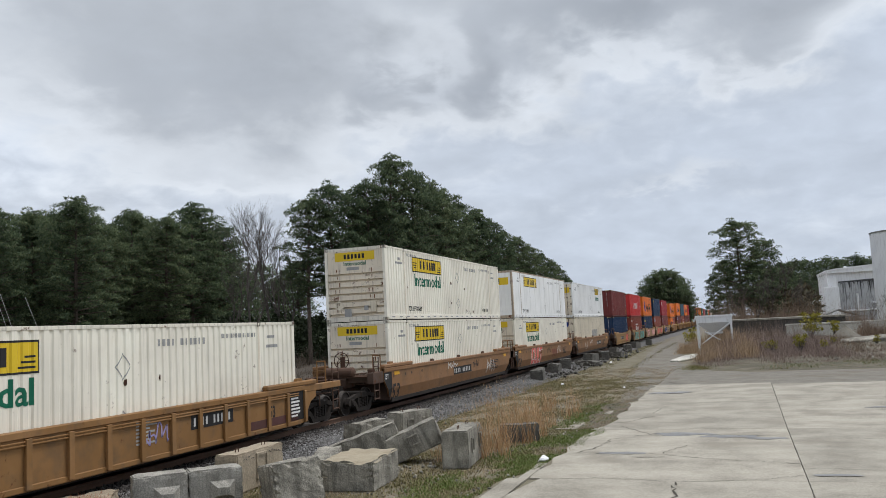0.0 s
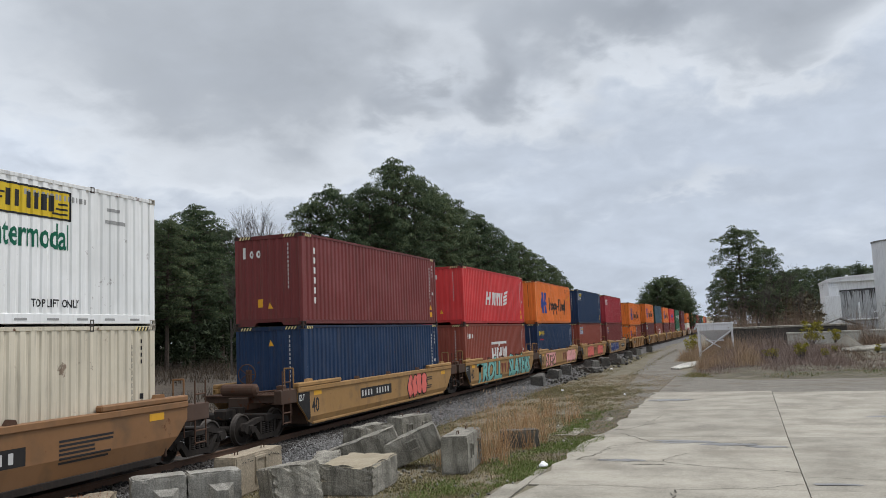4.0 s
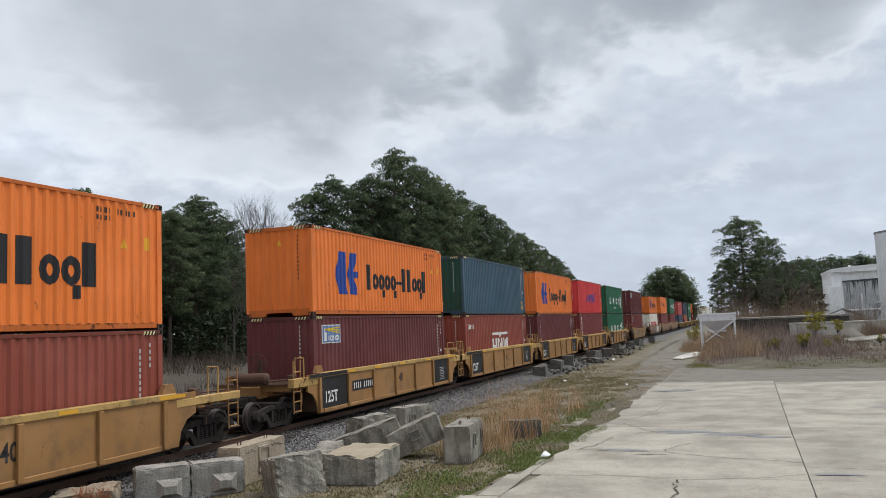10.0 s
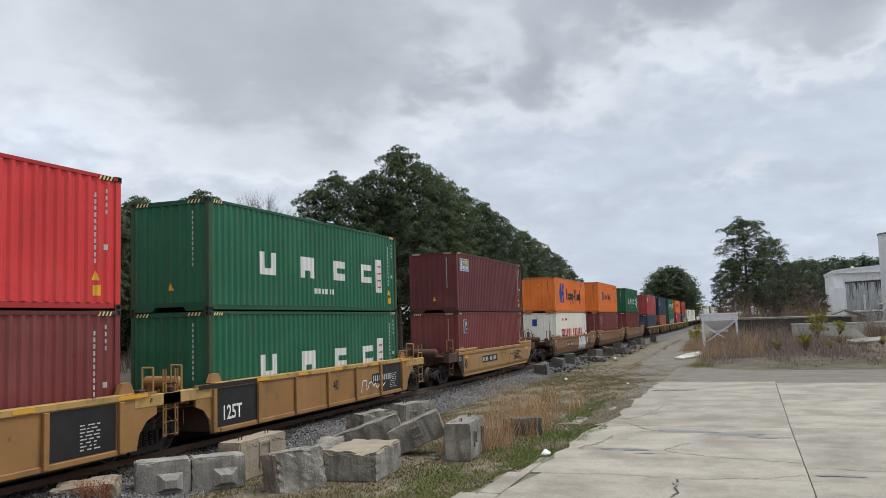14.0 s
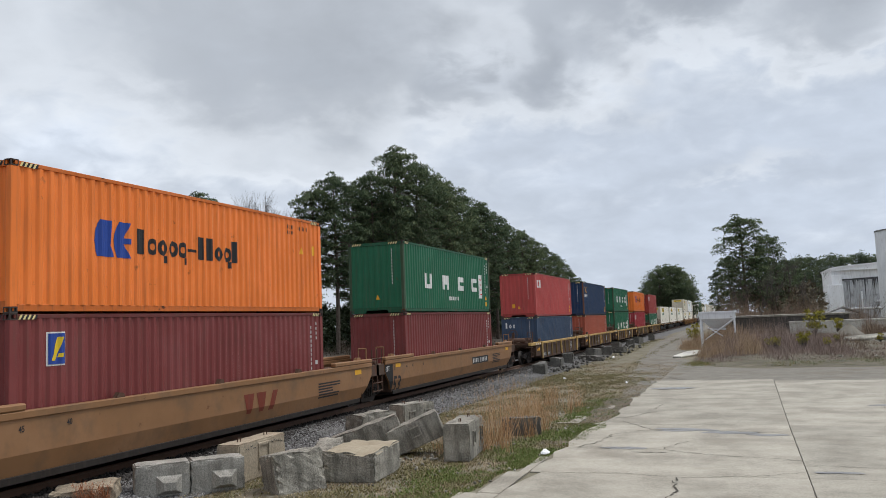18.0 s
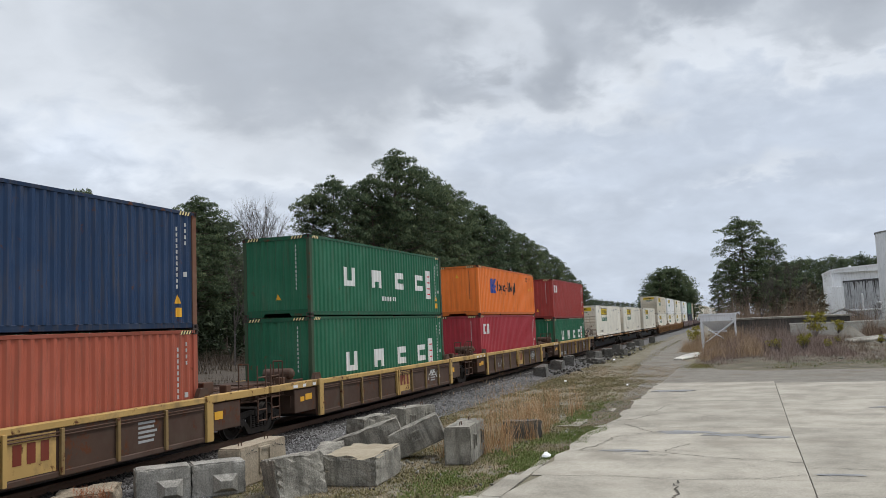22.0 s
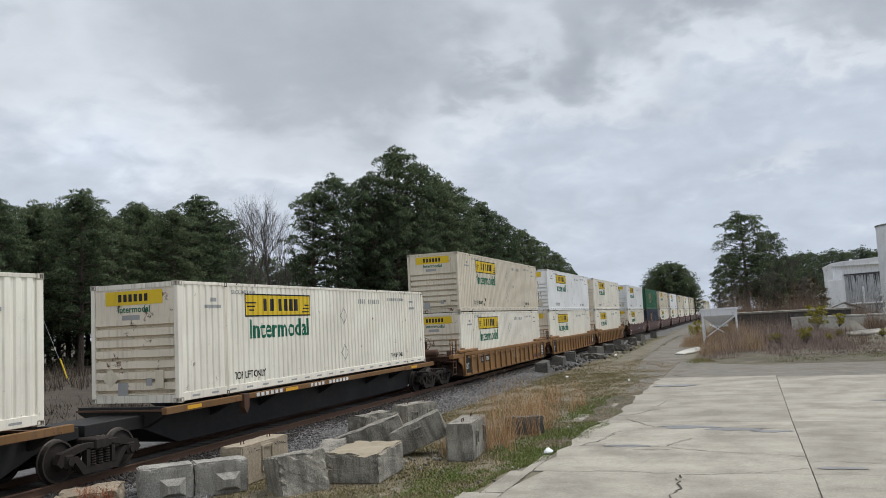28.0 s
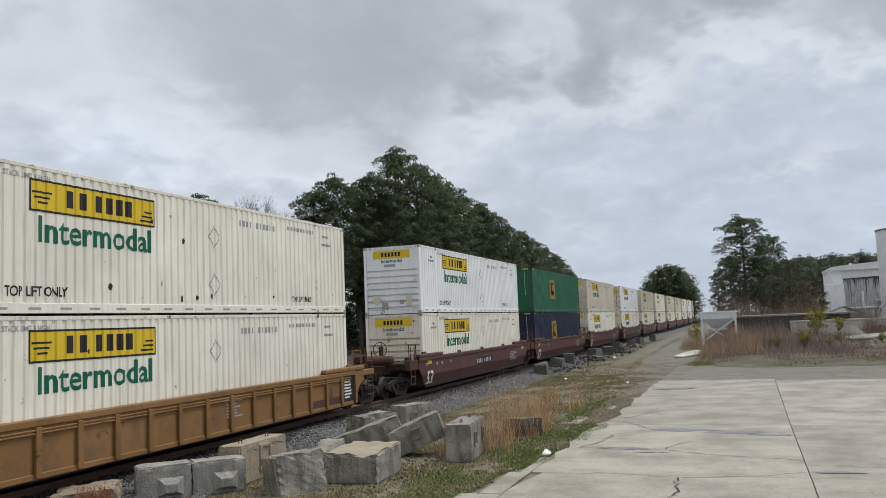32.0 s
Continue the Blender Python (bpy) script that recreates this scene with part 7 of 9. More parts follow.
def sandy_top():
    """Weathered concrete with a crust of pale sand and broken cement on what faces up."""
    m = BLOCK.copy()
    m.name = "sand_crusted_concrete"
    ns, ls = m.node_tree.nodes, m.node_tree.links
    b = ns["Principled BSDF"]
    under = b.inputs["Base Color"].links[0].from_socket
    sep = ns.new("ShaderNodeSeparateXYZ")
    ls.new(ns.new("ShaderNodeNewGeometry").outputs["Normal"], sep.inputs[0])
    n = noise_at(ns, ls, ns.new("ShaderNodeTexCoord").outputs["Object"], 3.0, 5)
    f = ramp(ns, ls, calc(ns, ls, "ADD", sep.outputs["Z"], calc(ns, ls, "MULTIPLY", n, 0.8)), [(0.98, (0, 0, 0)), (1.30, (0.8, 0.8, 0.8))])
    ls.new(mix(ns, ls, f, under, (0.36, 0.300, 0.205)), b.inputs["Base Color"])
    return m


SOOTY = rocky("sooty_rubble", [(0.3, (0.045, 0.042, 0.037)), (0.55, (0.105, 0.099, 0.087)), (0.8, (0.18, 0.17, 0.15))], 2.0, 20.0, 0.95, 0.8, 0.03)
# faded arrows and scrawl on the buff block
GREYB = "weathered grey concrete block standing in the grass"
block(pose(-6.52, 19.45, -0.01, 0, 0, 7), 1.92, 0.64, 0.87, 1, BLOCK, "upright grey concrete block with slots and lifting loops", pockets=2)
PALE_BLOCK = rocky("pale_grey_concrete", [(0.28, (0.150, 0.142, 0.124)), (0.47, (0.285, 0.270, 0.235)), (0.68, (0.440, 0.418, 0.368))], 1.5, 34.0, 0.93, 0.8, 0.010, (1.2, (0.13, 0.12, 0.10), 0.4), 0.40)
long_block = thing("concrete_block", pose(-10.72, 14.35, -0.02, 0, 0, -46), "long grey concrete block of two halves with pyramid knobs", "concrete block", "concrete blocks by the track")
for side_y, seed in ((-0.535, 2), (0.535, 102)):
    half_bm = rough_block(1.055, 0.55, 0.68, seed, knobs=1, wear=0.02)
    for v in half_bm.verts:
        v.co.y += side_y
    part("casting", half_bm, PALE_BLOCK, long_block)
buff_ob = block(pose(-10.45, 16.25, -0.02, 0, 0, 2), 2.0, 0.56, 0.83, 3, BUFF, "buff concrete block with a square recess", True, pockets=1, wear=0.015, pocket=0.19)
block(pose(-8.72, 15.10, -0.12, 4, -7, -38), 1.05, 0.84, 0.86, 4, BLOCK, "eroded grey concrete block with a rough face", False, wear=0.055, broken=0.05)
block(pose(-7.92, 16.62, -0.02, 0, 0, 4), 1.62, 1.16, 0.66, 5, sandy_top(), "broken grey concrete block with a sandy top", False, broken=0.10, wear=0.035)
block(pose(-6.05, 23.1, -0.02, 0, 0, -72), 1.1, 0.5, 0.50, 6, SOOTY, "dark concrete block half hidden by dry weeds", False, wear=0.03)
block(pose(-9.10, 17.3, -0.05, 6, 0, 20), 1.3, 0.60, 0.62, 7, BLOCK, GREYB, False, wear=0.04)
block(pose(-9.0, 19.4, 0.16, 18, 0, -68), 1.75, 0.62, 0.58, 8, BLOCK, "grey concrete block tipped against its neighbours", False, wear=0.04)
block(pose(-9.85, 21.3, -0.02, 0, 0, -12), 1.6, 0.62, 0.86, 9, BLOCK, GREYB, False, wear=0.05, broken=0.12)
block(pose(-9.55, 23.6, -0.02, 0, 0, -20), 1.4, 0.62, 0.86, 10, BLOCK, "grey concrete block with two slots in its side", True, pockets=2)
block(pose(-7.72, 19.6, 0.22, 22, 0, -69), 1.36, 0.70, 0.64, 11, BLOCK, "grey concrete block lying tilted on its edge", False, pockets=1, wear=0.03)
block(pose(-12.05, 13.0, -0.05, 5, 6, -60), 1.2, 0.7, 0.42, 12, BUFF, "low broken piece of pale concrete", False, wear=0.05)
far_blocks = random.Random(77)
for i, (x, y, h, turn) in enumerate(((-11.3, 48.3, 0.8, 8), (-11.45, 53.5, 0.85, 5), (-11.6, 58.2, 0.95, 10), (-10.7, 62.0, 0.5, 60), (-11.2, 66.5, 0.9, -8), (-10.9, 71.0, 0.9, 15), (-10.6, 74.5, 0.55, 70), (-11.3, 80.0, 0.95, 0), (-11.0, 88.0, 0.9, 12), (-11.2, 97.0, 0.9, -10), (-10.8, 108.0, 0.9, 5))):
    block(pose(x, y, -0.02, far_blocks.uniform(-4, 4), far_blocks.uniform(-6, 6), turn), 1.9, 0.75, h * 0.85, 20 + i, SOOTY, "dark grey concrete block at the edge of the ballast", False, wear=0.06, broken=0.15)


scrawl_rng = random.Random(4)
bm = bmesh.new()
for i in range(16):
    y = -0.75 + i * 0.10
    add_rod(bm, (0.287, y, 0.70 + scrawl_rng.uniform(-0.03, 0.03)), (0.287, y + scrawl_rng.uniform(0.02, 0.10), 0.70 + scrawl_rng.uniform(-0.05, 0.06)), 0.008, 4)
tagged(part("scrawl", bm, BLACK, buff_ob, "faded black scrawl"), kind="stuff")


def rubble(rng, n):
    k = rng.integers(0, 5, n)
    cx = np.array([-10.8, -10.6, -10.9, -10.5, -10.9])[k]
    cy = np.array([51.0, 61.0, 67.5, 73.5, 84.0])[k]
    return np.stack([cx + rng.normal(size=n) * 0.7, cy + rng.normal(size=n) * 2.2, rng.uniform(0, 0.25, n)], 1)


v, f = pieces_of_stone(150, rubble, 15, 0.05, 0.20)
tagged(mesh_of("rubble", v, f, SOOTY), "heaps of broken concrete beside the track", "rubble", kind="stuff")

# ---- grass and weeds ----
def blades_at(rng, pts, tall, width, lean=0.45):
    """Single upright blades."""
    n = len(pts)
    a = rng.uniform(0, 6.283, n)
    h = np.asarray(tall) * rng.uniform(0.5, 1.2, n)
    off = np.stack([np.cos(a) * h * lean * rng.uniform(0, 1, n), np.sin(a) * h * lean * rng.uniform(0, 1, n), h], 1)
    side = np.stack([-np.sin(a), np.cos(a), 0 * a], 1) * (width * rng.uniform(0.6, 1.4, n))[:, None]
    v = np.stack([pts - side, pts + side, pts + off], 1).reshape(-1, 3)
    return v, np.arange(len(v)).reshape(-1, 3)


def paving_edge(y):
    """Where the paving's broken rim runs."""
    return np.interp(y, [12, 15.7, 17.6, 20.1, 22.5, 26.8, 34.0, 43], [-5.2, -5.1, -4.75, -4.3, -4.0, -3.95, -4.05, -3.7])


def turf(seed, n, x0, x1, y0, y1, thick):
    """Places of blades; thick gives the chance of one from its distance to the paving, y and a patchy field."""
    r = np.random.default_rng(seed)
    p = np.stack([r.uniform(x0, x1, n), y0 + (y1 - y0) * r.random(n) ** 1.35, np.full(n, -0.02)], 1)
    field = np.array([noise.noise(Vector((q[0] * 0.8, q[1] * 0.45, seed))) + 0.5 * noise.noise(Vector((q[0] * 2.6, q[1] * 1.6, seed + 4))) for q in p])
    gap = paving_edge(p[:, 1]) - p[:, 0] + 0.12 * np.sin(p[:, 1] * 2.1)
    return p[(gap > 0.05) & (r.random(n) < thick(gap, p[:, 1], field))]


rng = np.random.default_rng(3)
p = turf(23, 230000, -7.6, -3.7, 13.0, 36, lambda g, y, f: np.clip(1.35 - g / 1.5, 0, 1) * np.clip(0.70 + 1.5 * f, 0, 1) * np.interp(y, [14, 18, 20, 28, 32, 36], [0.5, 0.8, 1, 1, 0.6, 0.1]) * np.where((y > 26) & (g < 1.0), 0.12, 1.0))
v, f = blades_at(rng, p, 0.055, 0.011, 1.2)
tagged(mesh_of("fresh_grass", v, f, leafy("fresh_grass_blades", [(0.0, (0.065, 0.105, 0.020)), (0.5, (0.115, 0.165, 0.036)), (1.0, (0.21, 0.225, 0.075))])), "fresh green grass at the paving's rim", "grass", kind="stuff")
p = turf(21, 240000, -11.2, -3.9, 12.5, 48, lambda g, y, f: np.clip(0.38 + 1.3 * f, 0, 0.9) * np.where((y > 26) & (g < 1.0), 0.1, 1.0))
v, f = blades_at(rng, p, 0.045, 0.012, 1.4)
tagged(mesh_of("green_grass", v, f, leafy("green_grass_blades", [(0.0, (0.105, 0.102, 0.040)), (0.5, (0.190, 0.165, 0.075)), (1.0, (0.32, 0.260, 0.140))])), "short olive green grass round the blocks", "grass", kind="stuff")
p = turf(22, 170000, -11.2, -3.9, 12.5, 58, lambda g, y, f: np.clip(0.42 - 0.9 * f, 0.05, 0.8))
v, f = blades_at(rng, p, 0.042, 0.010, 1.6)
tagged(mesh_of("dead_grass", v, f, leafy("dead_grass_blades", [(0.0, (0.16, 0.115, 0.065)), (0.5, (0.30, 0.23, 0.14)), (1.0, (0.44, 0.36, 0.24))])), "short dead brown grass around the blocks", "grass", kind="stuff")


n = 60000
p = np.stack([rng.uniform(-11.2, -4.6, n), 40 + 75 * rng.random(n) ** 1.3, np.full(n, -0.02)], 1)
centre = np.interp(p[:, 1], [40, 52, 65, 90, 130], [-6.6, -6.8, -7.1, -7.6, -8.3])
field = np.array([0.5 + 0.9 * noise.noise(Vector((q[0] * 0.9, q[1] * 0.3, 5.0))) for q in p])
chance = np.exp(-((p[:, 0] - centre) / 0.30) ** 2) * 0.8 * (p[:, 1] > 52) + np.clip((centre - 1.5 - p[:, 0]) / 0.8, 0, 0.75) + 0.35 * (p[:, 1] < 50) * (p[:, 0] < -5.5)
keep = rng.random(n) < chance * np.clip(field, 0, 1)
v, f = blades_at(rng, p[keep], 0.075, 0.014, 1.1)
tagged(mesh_of("thin_grass", v, f, leafy("olive_grass_blades", [(0.0, (0.10, 0.10, 0.04)), (0.5, (0.19, 0.17, 0.08)), (1.0, (0.32, 0.265, 0.15))])), "thin olive grass along the gravel track", "grass", kind="stuff")


def weeds(seed, spots, per, tall, spread):
    rng = np.random.default_rng(seed)
    out = []
    for x, y, k, h in spots:
        n = max(8, int(per * k))
        q = np.stack([x + rng.normal(size=n) * spread * k ** 0.5, y + rng.normal(size=n) * spread * 1.5 * k ** 0.5, np.full(n, -0.02)], 1)
        stems = blades_at(rng, q, h * tall, 0.0065, 0.62)[0]
        out.append(stems)
        # feathery seed heads along the upper third of the stems
        tops, feet = stems[2::3], stems[0::3]
        for s in (0.70, 0.80, 0.90, 0.98):
            at = feet + (tops - feet) * s
            out.append(blades_at(rng, at, 0.11, 0.004, 1.5)[0])
    v = np.concatenate(out)
    return v, np.arange(len(v)).reshape(-1, 3)


weed_rng = random.Random(8)
clumps = [(-6.05 + weed_rng.uniform(-0.35, 0.45), 20.0 + 0.32 * i + weed_rng.uniform(-0.3, 0.3), weed_rng.uniform(0.7, 1.3), weed_rng.uniform(0.85, 1.4)) for i in range(14)]
clumps += [(-6.3 + weed_rng.uniform(-0.9, 0.9), 23.6 + 0.36 * i, weed_rng.uniform(0.3, 0.9), weed_rng.uniform(0.30, 0.95)) for i in range(22)]
clumps += [(-7.7, 22.2, 0.3, 1.05), (-7.6, 20.4, 0.4, 0.5), (-7.2, 19.6, 0.4, 0.5), (-5.6, 20.0, 0.5, 0.4), (-6.9, 31.5, 0.8, 0.5), (-7.2, 33, 0.7, 0.5)]
v, f = weeds(31, clumps, 34, 1.15, 0.10)
tagged(mesh_of("dry_weeds", v, f, STRAW), "clump of tall dry reddish broom grass", "weeds", kind="stuff")
v, f = weeds(32, ((-11.7, 12.6, 0.16, 0.7), (-11.95, 12.75, 0.12, 0.6), (-11.45, 12.75, 0.12, 0.65)), 420, 0.62, 0.12)
tagged(mesh_of("rusty_weeds", v, f, leafy("rust_red_weeds", [(0.0, (0.16, 0.05, 0.02)), (0.6, (0.30, 0.11, 0.05)), (1.0, (0.42, 0.20, 0.10))])), "rust red dry weeds by the broken concrete", "weeds", kind="stuff")


def scatter(rng, n):
    return np.stack([rng.uniform(-9.8, -4.4, n), 13 + 45 * rng.random(n) ** 1.5, np.full(n, 0.0)], 1)


v, f = pieces_of_stone(520, scatter, 19, 0.012, 0.05)
tagged(mesh_of("loose_stones", v, f, leafy("pale_stones", [(0.0, (0.13, 0.12, 0.10)), (0.6, (0.27, 0.25, 0.21)), (1.0, (0.45, 0.43, 0.38))], 0.9)), "loose stones in the grass", "stones", kind="stuff")

def chips(rng, n):
    k = rng.integers(0, 4, n)
    return np.stack([np.array([-7.7, -7.1, -8.9, -6.9])[k] + rng.normal(size=n) * 0.35, np.array([18.3, 18.8, 16.2, 17.6])[k] + rng.normal(size=n) * 0.35, np.full(n, 0.01)], 1)


v, f = pieces_of_stone(40, chips, 23, 0.02, 0.075)
tagged(mesh_of("concrete_chips", v, f, BLOCK), "broken chips of concrete between the blocks", "rubble", kind="stuff")

WHITE_PLASTIC = paint("white_plastic", (0.80, 0.80, 0.80), 0.5, 0.1, 0.05)


def litter(x, y, size, seed):
    rng = random.Random(seed)
    ob = thing("plastic_bag", pose(x, y, 0.0, 0, 0, rng.random() * 360), "crumpled white plastic bag lying on the grass", "litter", "litter")
    bm = bmesh.new()
    bmesh.ops.create_icosphere(bm, subdivisions=2, radius=size, matrix=Matrix.Translation((0, 0, size * 0.35)))
    for v in bm.verts:
        k = 1 + 0.9 * noise.noise(v.co * (4 / size * 0.16) + Vector((seed, 0, 0)))
        v.co = (v.co.x * k, v.co.y * k * 0.5, max(0.0, v.co.z * 0.55 * k))
    part("crumpled_film", bm, WHITE_PLASTIC, ob)


litter(-4.62, 19.75, 0.17, 3)
litter(-5.4, 41, 0.10, 4)
litter(-9.0, 44, 0.10, 5)
litter(-1.0, 53.8, 0.16, 6)
litter(4.2, 55, 0.14, 7)
litter(-9.6, 66, 0.18, 8)

# ---- the bank across the yard ----
def bank():
    verts, faces = [], []
    xs = [-3.4, -3.0, -2.5, -1.6, 0, 3, 6, 10, 16, 26, 60]
    ys = [50.6, 52, 54, 57, 61, 66, 72, 80, 95]
    hs = [0.0, 0.12, 0.24, 0.38, 0.55, 0.75, 0.95, 1.05, 0.4]
    rng = random.Random(6)
    for j, y in enumerate(ys):
        for i, x in enumerate(xs):
            s = min(1.0, max(0.0, (x + 3.4) / 1.6))
            yy = y + (8.5 if i == 0 else 6.5 if i == 1 else 4.0 if i == 2 else 1.5 if i == 3 else 0) * (1 if j < 4 else 0.5)
            verts.append((x, yy, -0.03 + hs[j] * s + rng.uniform(-0.04, 0.04) * s))
    n = len(xs)
    for j in range(len(ys) - 1):
        for i in range(n - 1):
            faces.append((j * n + i, j * n + i + 1, (j + 1) * n + i + 1, (j + 1) * n + i))
    bank_soil = rocky("brown_bank_soil", [(0.30, (0.050, 0.040, 0.028)), (0.48, (0.100, 0.082, 0.058)), (0.62, (0.150, 0.126, 0.092)), (0.76, (0.085, 0.086, 0.040))], 0.6, 14.0, 0.95, 0.9, 0.05, (1.6, (0.185, 0.158, 0.122), 0.5))
    tagged(quick("bank", verts, faces, bank_soil, smooth=True), "low weedy bank of brown soil and rubble", "ground", kind="structure")


bank()
rng = np.random.default_rng(51)


def bank_z(x, y):
    """Height of the bank's surface."""
    s = np.clip((x + 3.4) / 1.6, 0, 1)
    back = np.interp(x, [-3.4, -3.0, -2.5, -1.6, 0.0], [8.5, 6.5, 4.0, 1.5, 0.0])
    return -0.05 + np.interp(y - back * np.where(y < 62, 1.0, 0.5), [50.6, 52, 54, 57, 61, 66, 72, 80, 95], [0.0, 0.12, 0.24, 0.38, 0.55, 0.75, 0.95, 1.05, 0.4]) * s


def brush(seed, n, x0, x1, y0, y1, tall, material, name, label, blades=16, low=0.0, width=0.016):
    """Bare stems in loose bunches."""
    rng = np.random.default_rng(seed)
    c = np.stack([rng.uniform(x0, x1, n), rng.uniform(y0, y1, n), np.full(n, 0.0 if low is None else low)], 1)
    if low is None:
        c[:, 2] = bank_z(c[:, 0], c[:, 1])
    k = np.array([0.28 + 1.15 * max(0, noise.noise(Vector((q[0] * 0.5, q[1] * 0.3, seed))) + 0.28) + 0.55 * max(0, noise.noise(Vector((q[0] * 1.7, q[1] * 1.1, seed + 3)))) for q in c])
    k *= rng.uniform(0.6, 1.35, n)
    pts = np.repeat(c, blades, 0) + rng.normal(size=(n * blades, 3)) * (0.28, 0.28, 0.0)
    v, f = blades_at(rng, pts, np.repeat(k, blades) * tall, width, 0.8)
    return tagged(mesh_of(name, v, f, material), label, "brush", kind="stuff")


STEMS = leafy("grey_brown_stems", [(0.0, (0.14, 0.105, 0.09)), (0.5, (0.26, 0.195, 0.165)), (1.0, (0.42, 0.33, 0.28))])
TAWNY = leafy("tawny_stems", [(0.0, (0.21, 0.14, 0.085)), (0.5, (0.37, 0.265, 0.165)), (1.0, (0.54, 0.41, 0.27))])
brush(61, 620, -2.75, 1.2, 57.5, 74, 1.15, TAWNY, "tall_dry_grass", "tall tawny dry grass on the bank", 18, None, 0.008)
brush(71, 260, -5.0, -2.3, 75, 85, 1.35, TAWNY, "tawny_tussock", "tall tawny dry grass beside the gravel track", 18, 0.05, 0.009)
brush(72, 620, -2.6, 12.0, 54.0, 60.5, 0.30, STEMS, "low_dead_weeds", "low grey-brown dead weeds at the foot of the bank", 16, None, 0.009)
brush(70, 760, -2.4, 6.6, 56.5, 73, 0.66, STEMS, "grey_brush", "grey-brown dead weeds on the bank", 18, None, 0.008)
brush(62, 440, -1.2, 5.6, 59, 74, 1.40, STEMS, "bare_brush", "bare brown brush on the bank", 14, None, 0.007)
brush(63, 500, -2.0, 22, 55, 61, 0.18, BRUSH, "dry_stubble", "short dry grass on the bank", 14, None, 0.012)
brush(68, 900, 4.0, 22, 59, 78, 0.50, BRUSH, "low_scrub", "low brown scrub between the rubble", 16, None, 0.011)
brush(64, 480, -3.4, 18, 51.4, 55.0, 0.09, GRASS, "rim_grass", "short green grass at the foot of the bank", 18, None, 0.011)
brush(73, 260, -3.4, -0.4, 53.0, 58.5, 0.11, GRASS, "rim_turf", "short green turf beside the broken slab", 20, 0.04, 0.012)
brush(66, 1100, -2.6, 8.5, 98, 112, 4.2, BRUSH, "brown_thicket", "tall bare brown thicket under the pines", 16, 0.1, 0.014)
brush(67, 260, -3.2, 3.6, 76, 86, 1.4, BRUSH, "platform_brush", "bare brush before the platform", 16, None, 0.012)
brush(65, 420, 9.0, 22, 88, 96, 3.0, BRUSH, "dark_thicket", "dark bare thicket behind the retaining wall", 18, 0.2, 0.013)
brush(69, 420, 9.8, 19, 74, 83, 2.0, BRUSH, "rubble_brush", "bare brown brush by the rubble heap", 18, None, 0.012)
SHRUB = leafy("yellow_green_leaves", [(0.0, (0.13, 0.13, 0.02)), (0.5, (0.27, 0.24, 0.035)), (1.0, (0.42, 0.35, 0.06))])


def shrub(x, y, z, tall, seed, material=SHRUB, label="small yellow-green leafy shrub on the bank", many=26):
    r = np.random.default_rng(seed)
    ob = thing("shrub", pose(x, y, z), label, "shrub", "shrubs")
    bm = bmesh.new()
    centres = []
    for i in range(many):
        a, s = r.uniform(0, 6.283), r.random()
        end = Vector((math.cos(a) * tall * 0.38 * r.uniform(0.3, 1), math.sin(a) * tall * 0.38 * r.uniform(0.3, 1), tall * r.uniform(0.35, 1.0)))
        add_rod(bm, (0, 0, 0), end, 0.02, 4, 0.008)
        centres.append(np.array(end))
    part("branchwork", bm, TWIG, ob)
    v, f = tufts(r, np.array(centres), np.full(many, tall * 0.16), 26, 0.7, 0.16)
    tagged(mesh_of("foliage", v, f, material, ob), kind="stuff")


for i, (x, y, z, h) in enumerate(((3.85, 60.5, 0.5, 1.2), (5.6, 74, 0.9, 2.1), (2.15, 61.5, 0.5, 0.85), (1.75, 62.0, 0.5, 0.75), (6.5, 67, 0.75, 0.5), (9.2, 66, 0.7, 0.6), (-4.5, 88, 0.0, 2.0), (8.0, 81, 0.95, 1.3), (5.4, 62.0, 0.6, 0.7))):
    shrub(x, y, float(bank_z(x, y)) if x > -3.4 else z, h, 70 + i)
v, f = pieces_of_stone(420, lambda r, n: np.stack([r.uniform(1.5, 18, n), (lambda q: 55 + 17 * q)(np.linspace(0, 1, n)), 0.22 + 0.66 * np.linspace(0, 1, n)], 1), 33, 0.05, 0.20)
tagged(mesh_of("bank_rubble", v, f, BLOCK), "scattered stones and concrete crumbs on the bank", "rubble", kind="stuff")
patch_ob = part("broken_slab", prism([(-4.95, 64.0), (-4.3, 63.4), (-3.5, 66.5), (-2.95, 70), (-3.2, 72.6), (-3.7, 73.8), (-4.5, 70.5)], -0.02, 0.13, "z", 0.05), rocky("pale_broken_concrete", [(0.3, (0.42, 0.40, 0.35)), (0.55, (0.56, 0.54, 0.48)), (0.8, (0.66, 0.64, 0.58))], 1.0, 20.0, 0.9, 0.4, 0.02))
tagged(patch_ob, "pale broken concrete slab by the gravel track", "concrete slab")
thing_slab = part("tilted_slab", box(-1.7, 1.7, -0.9, 0.9, 0, 0.32, 0.06), BLOCK)
thing_slab.matrix_basis = pose(9.0, 68.5, 0.78, 5, -4, 10)
tagged(thing_slab, "dark weathered concrete slab lying on rubble", "concrete slab")

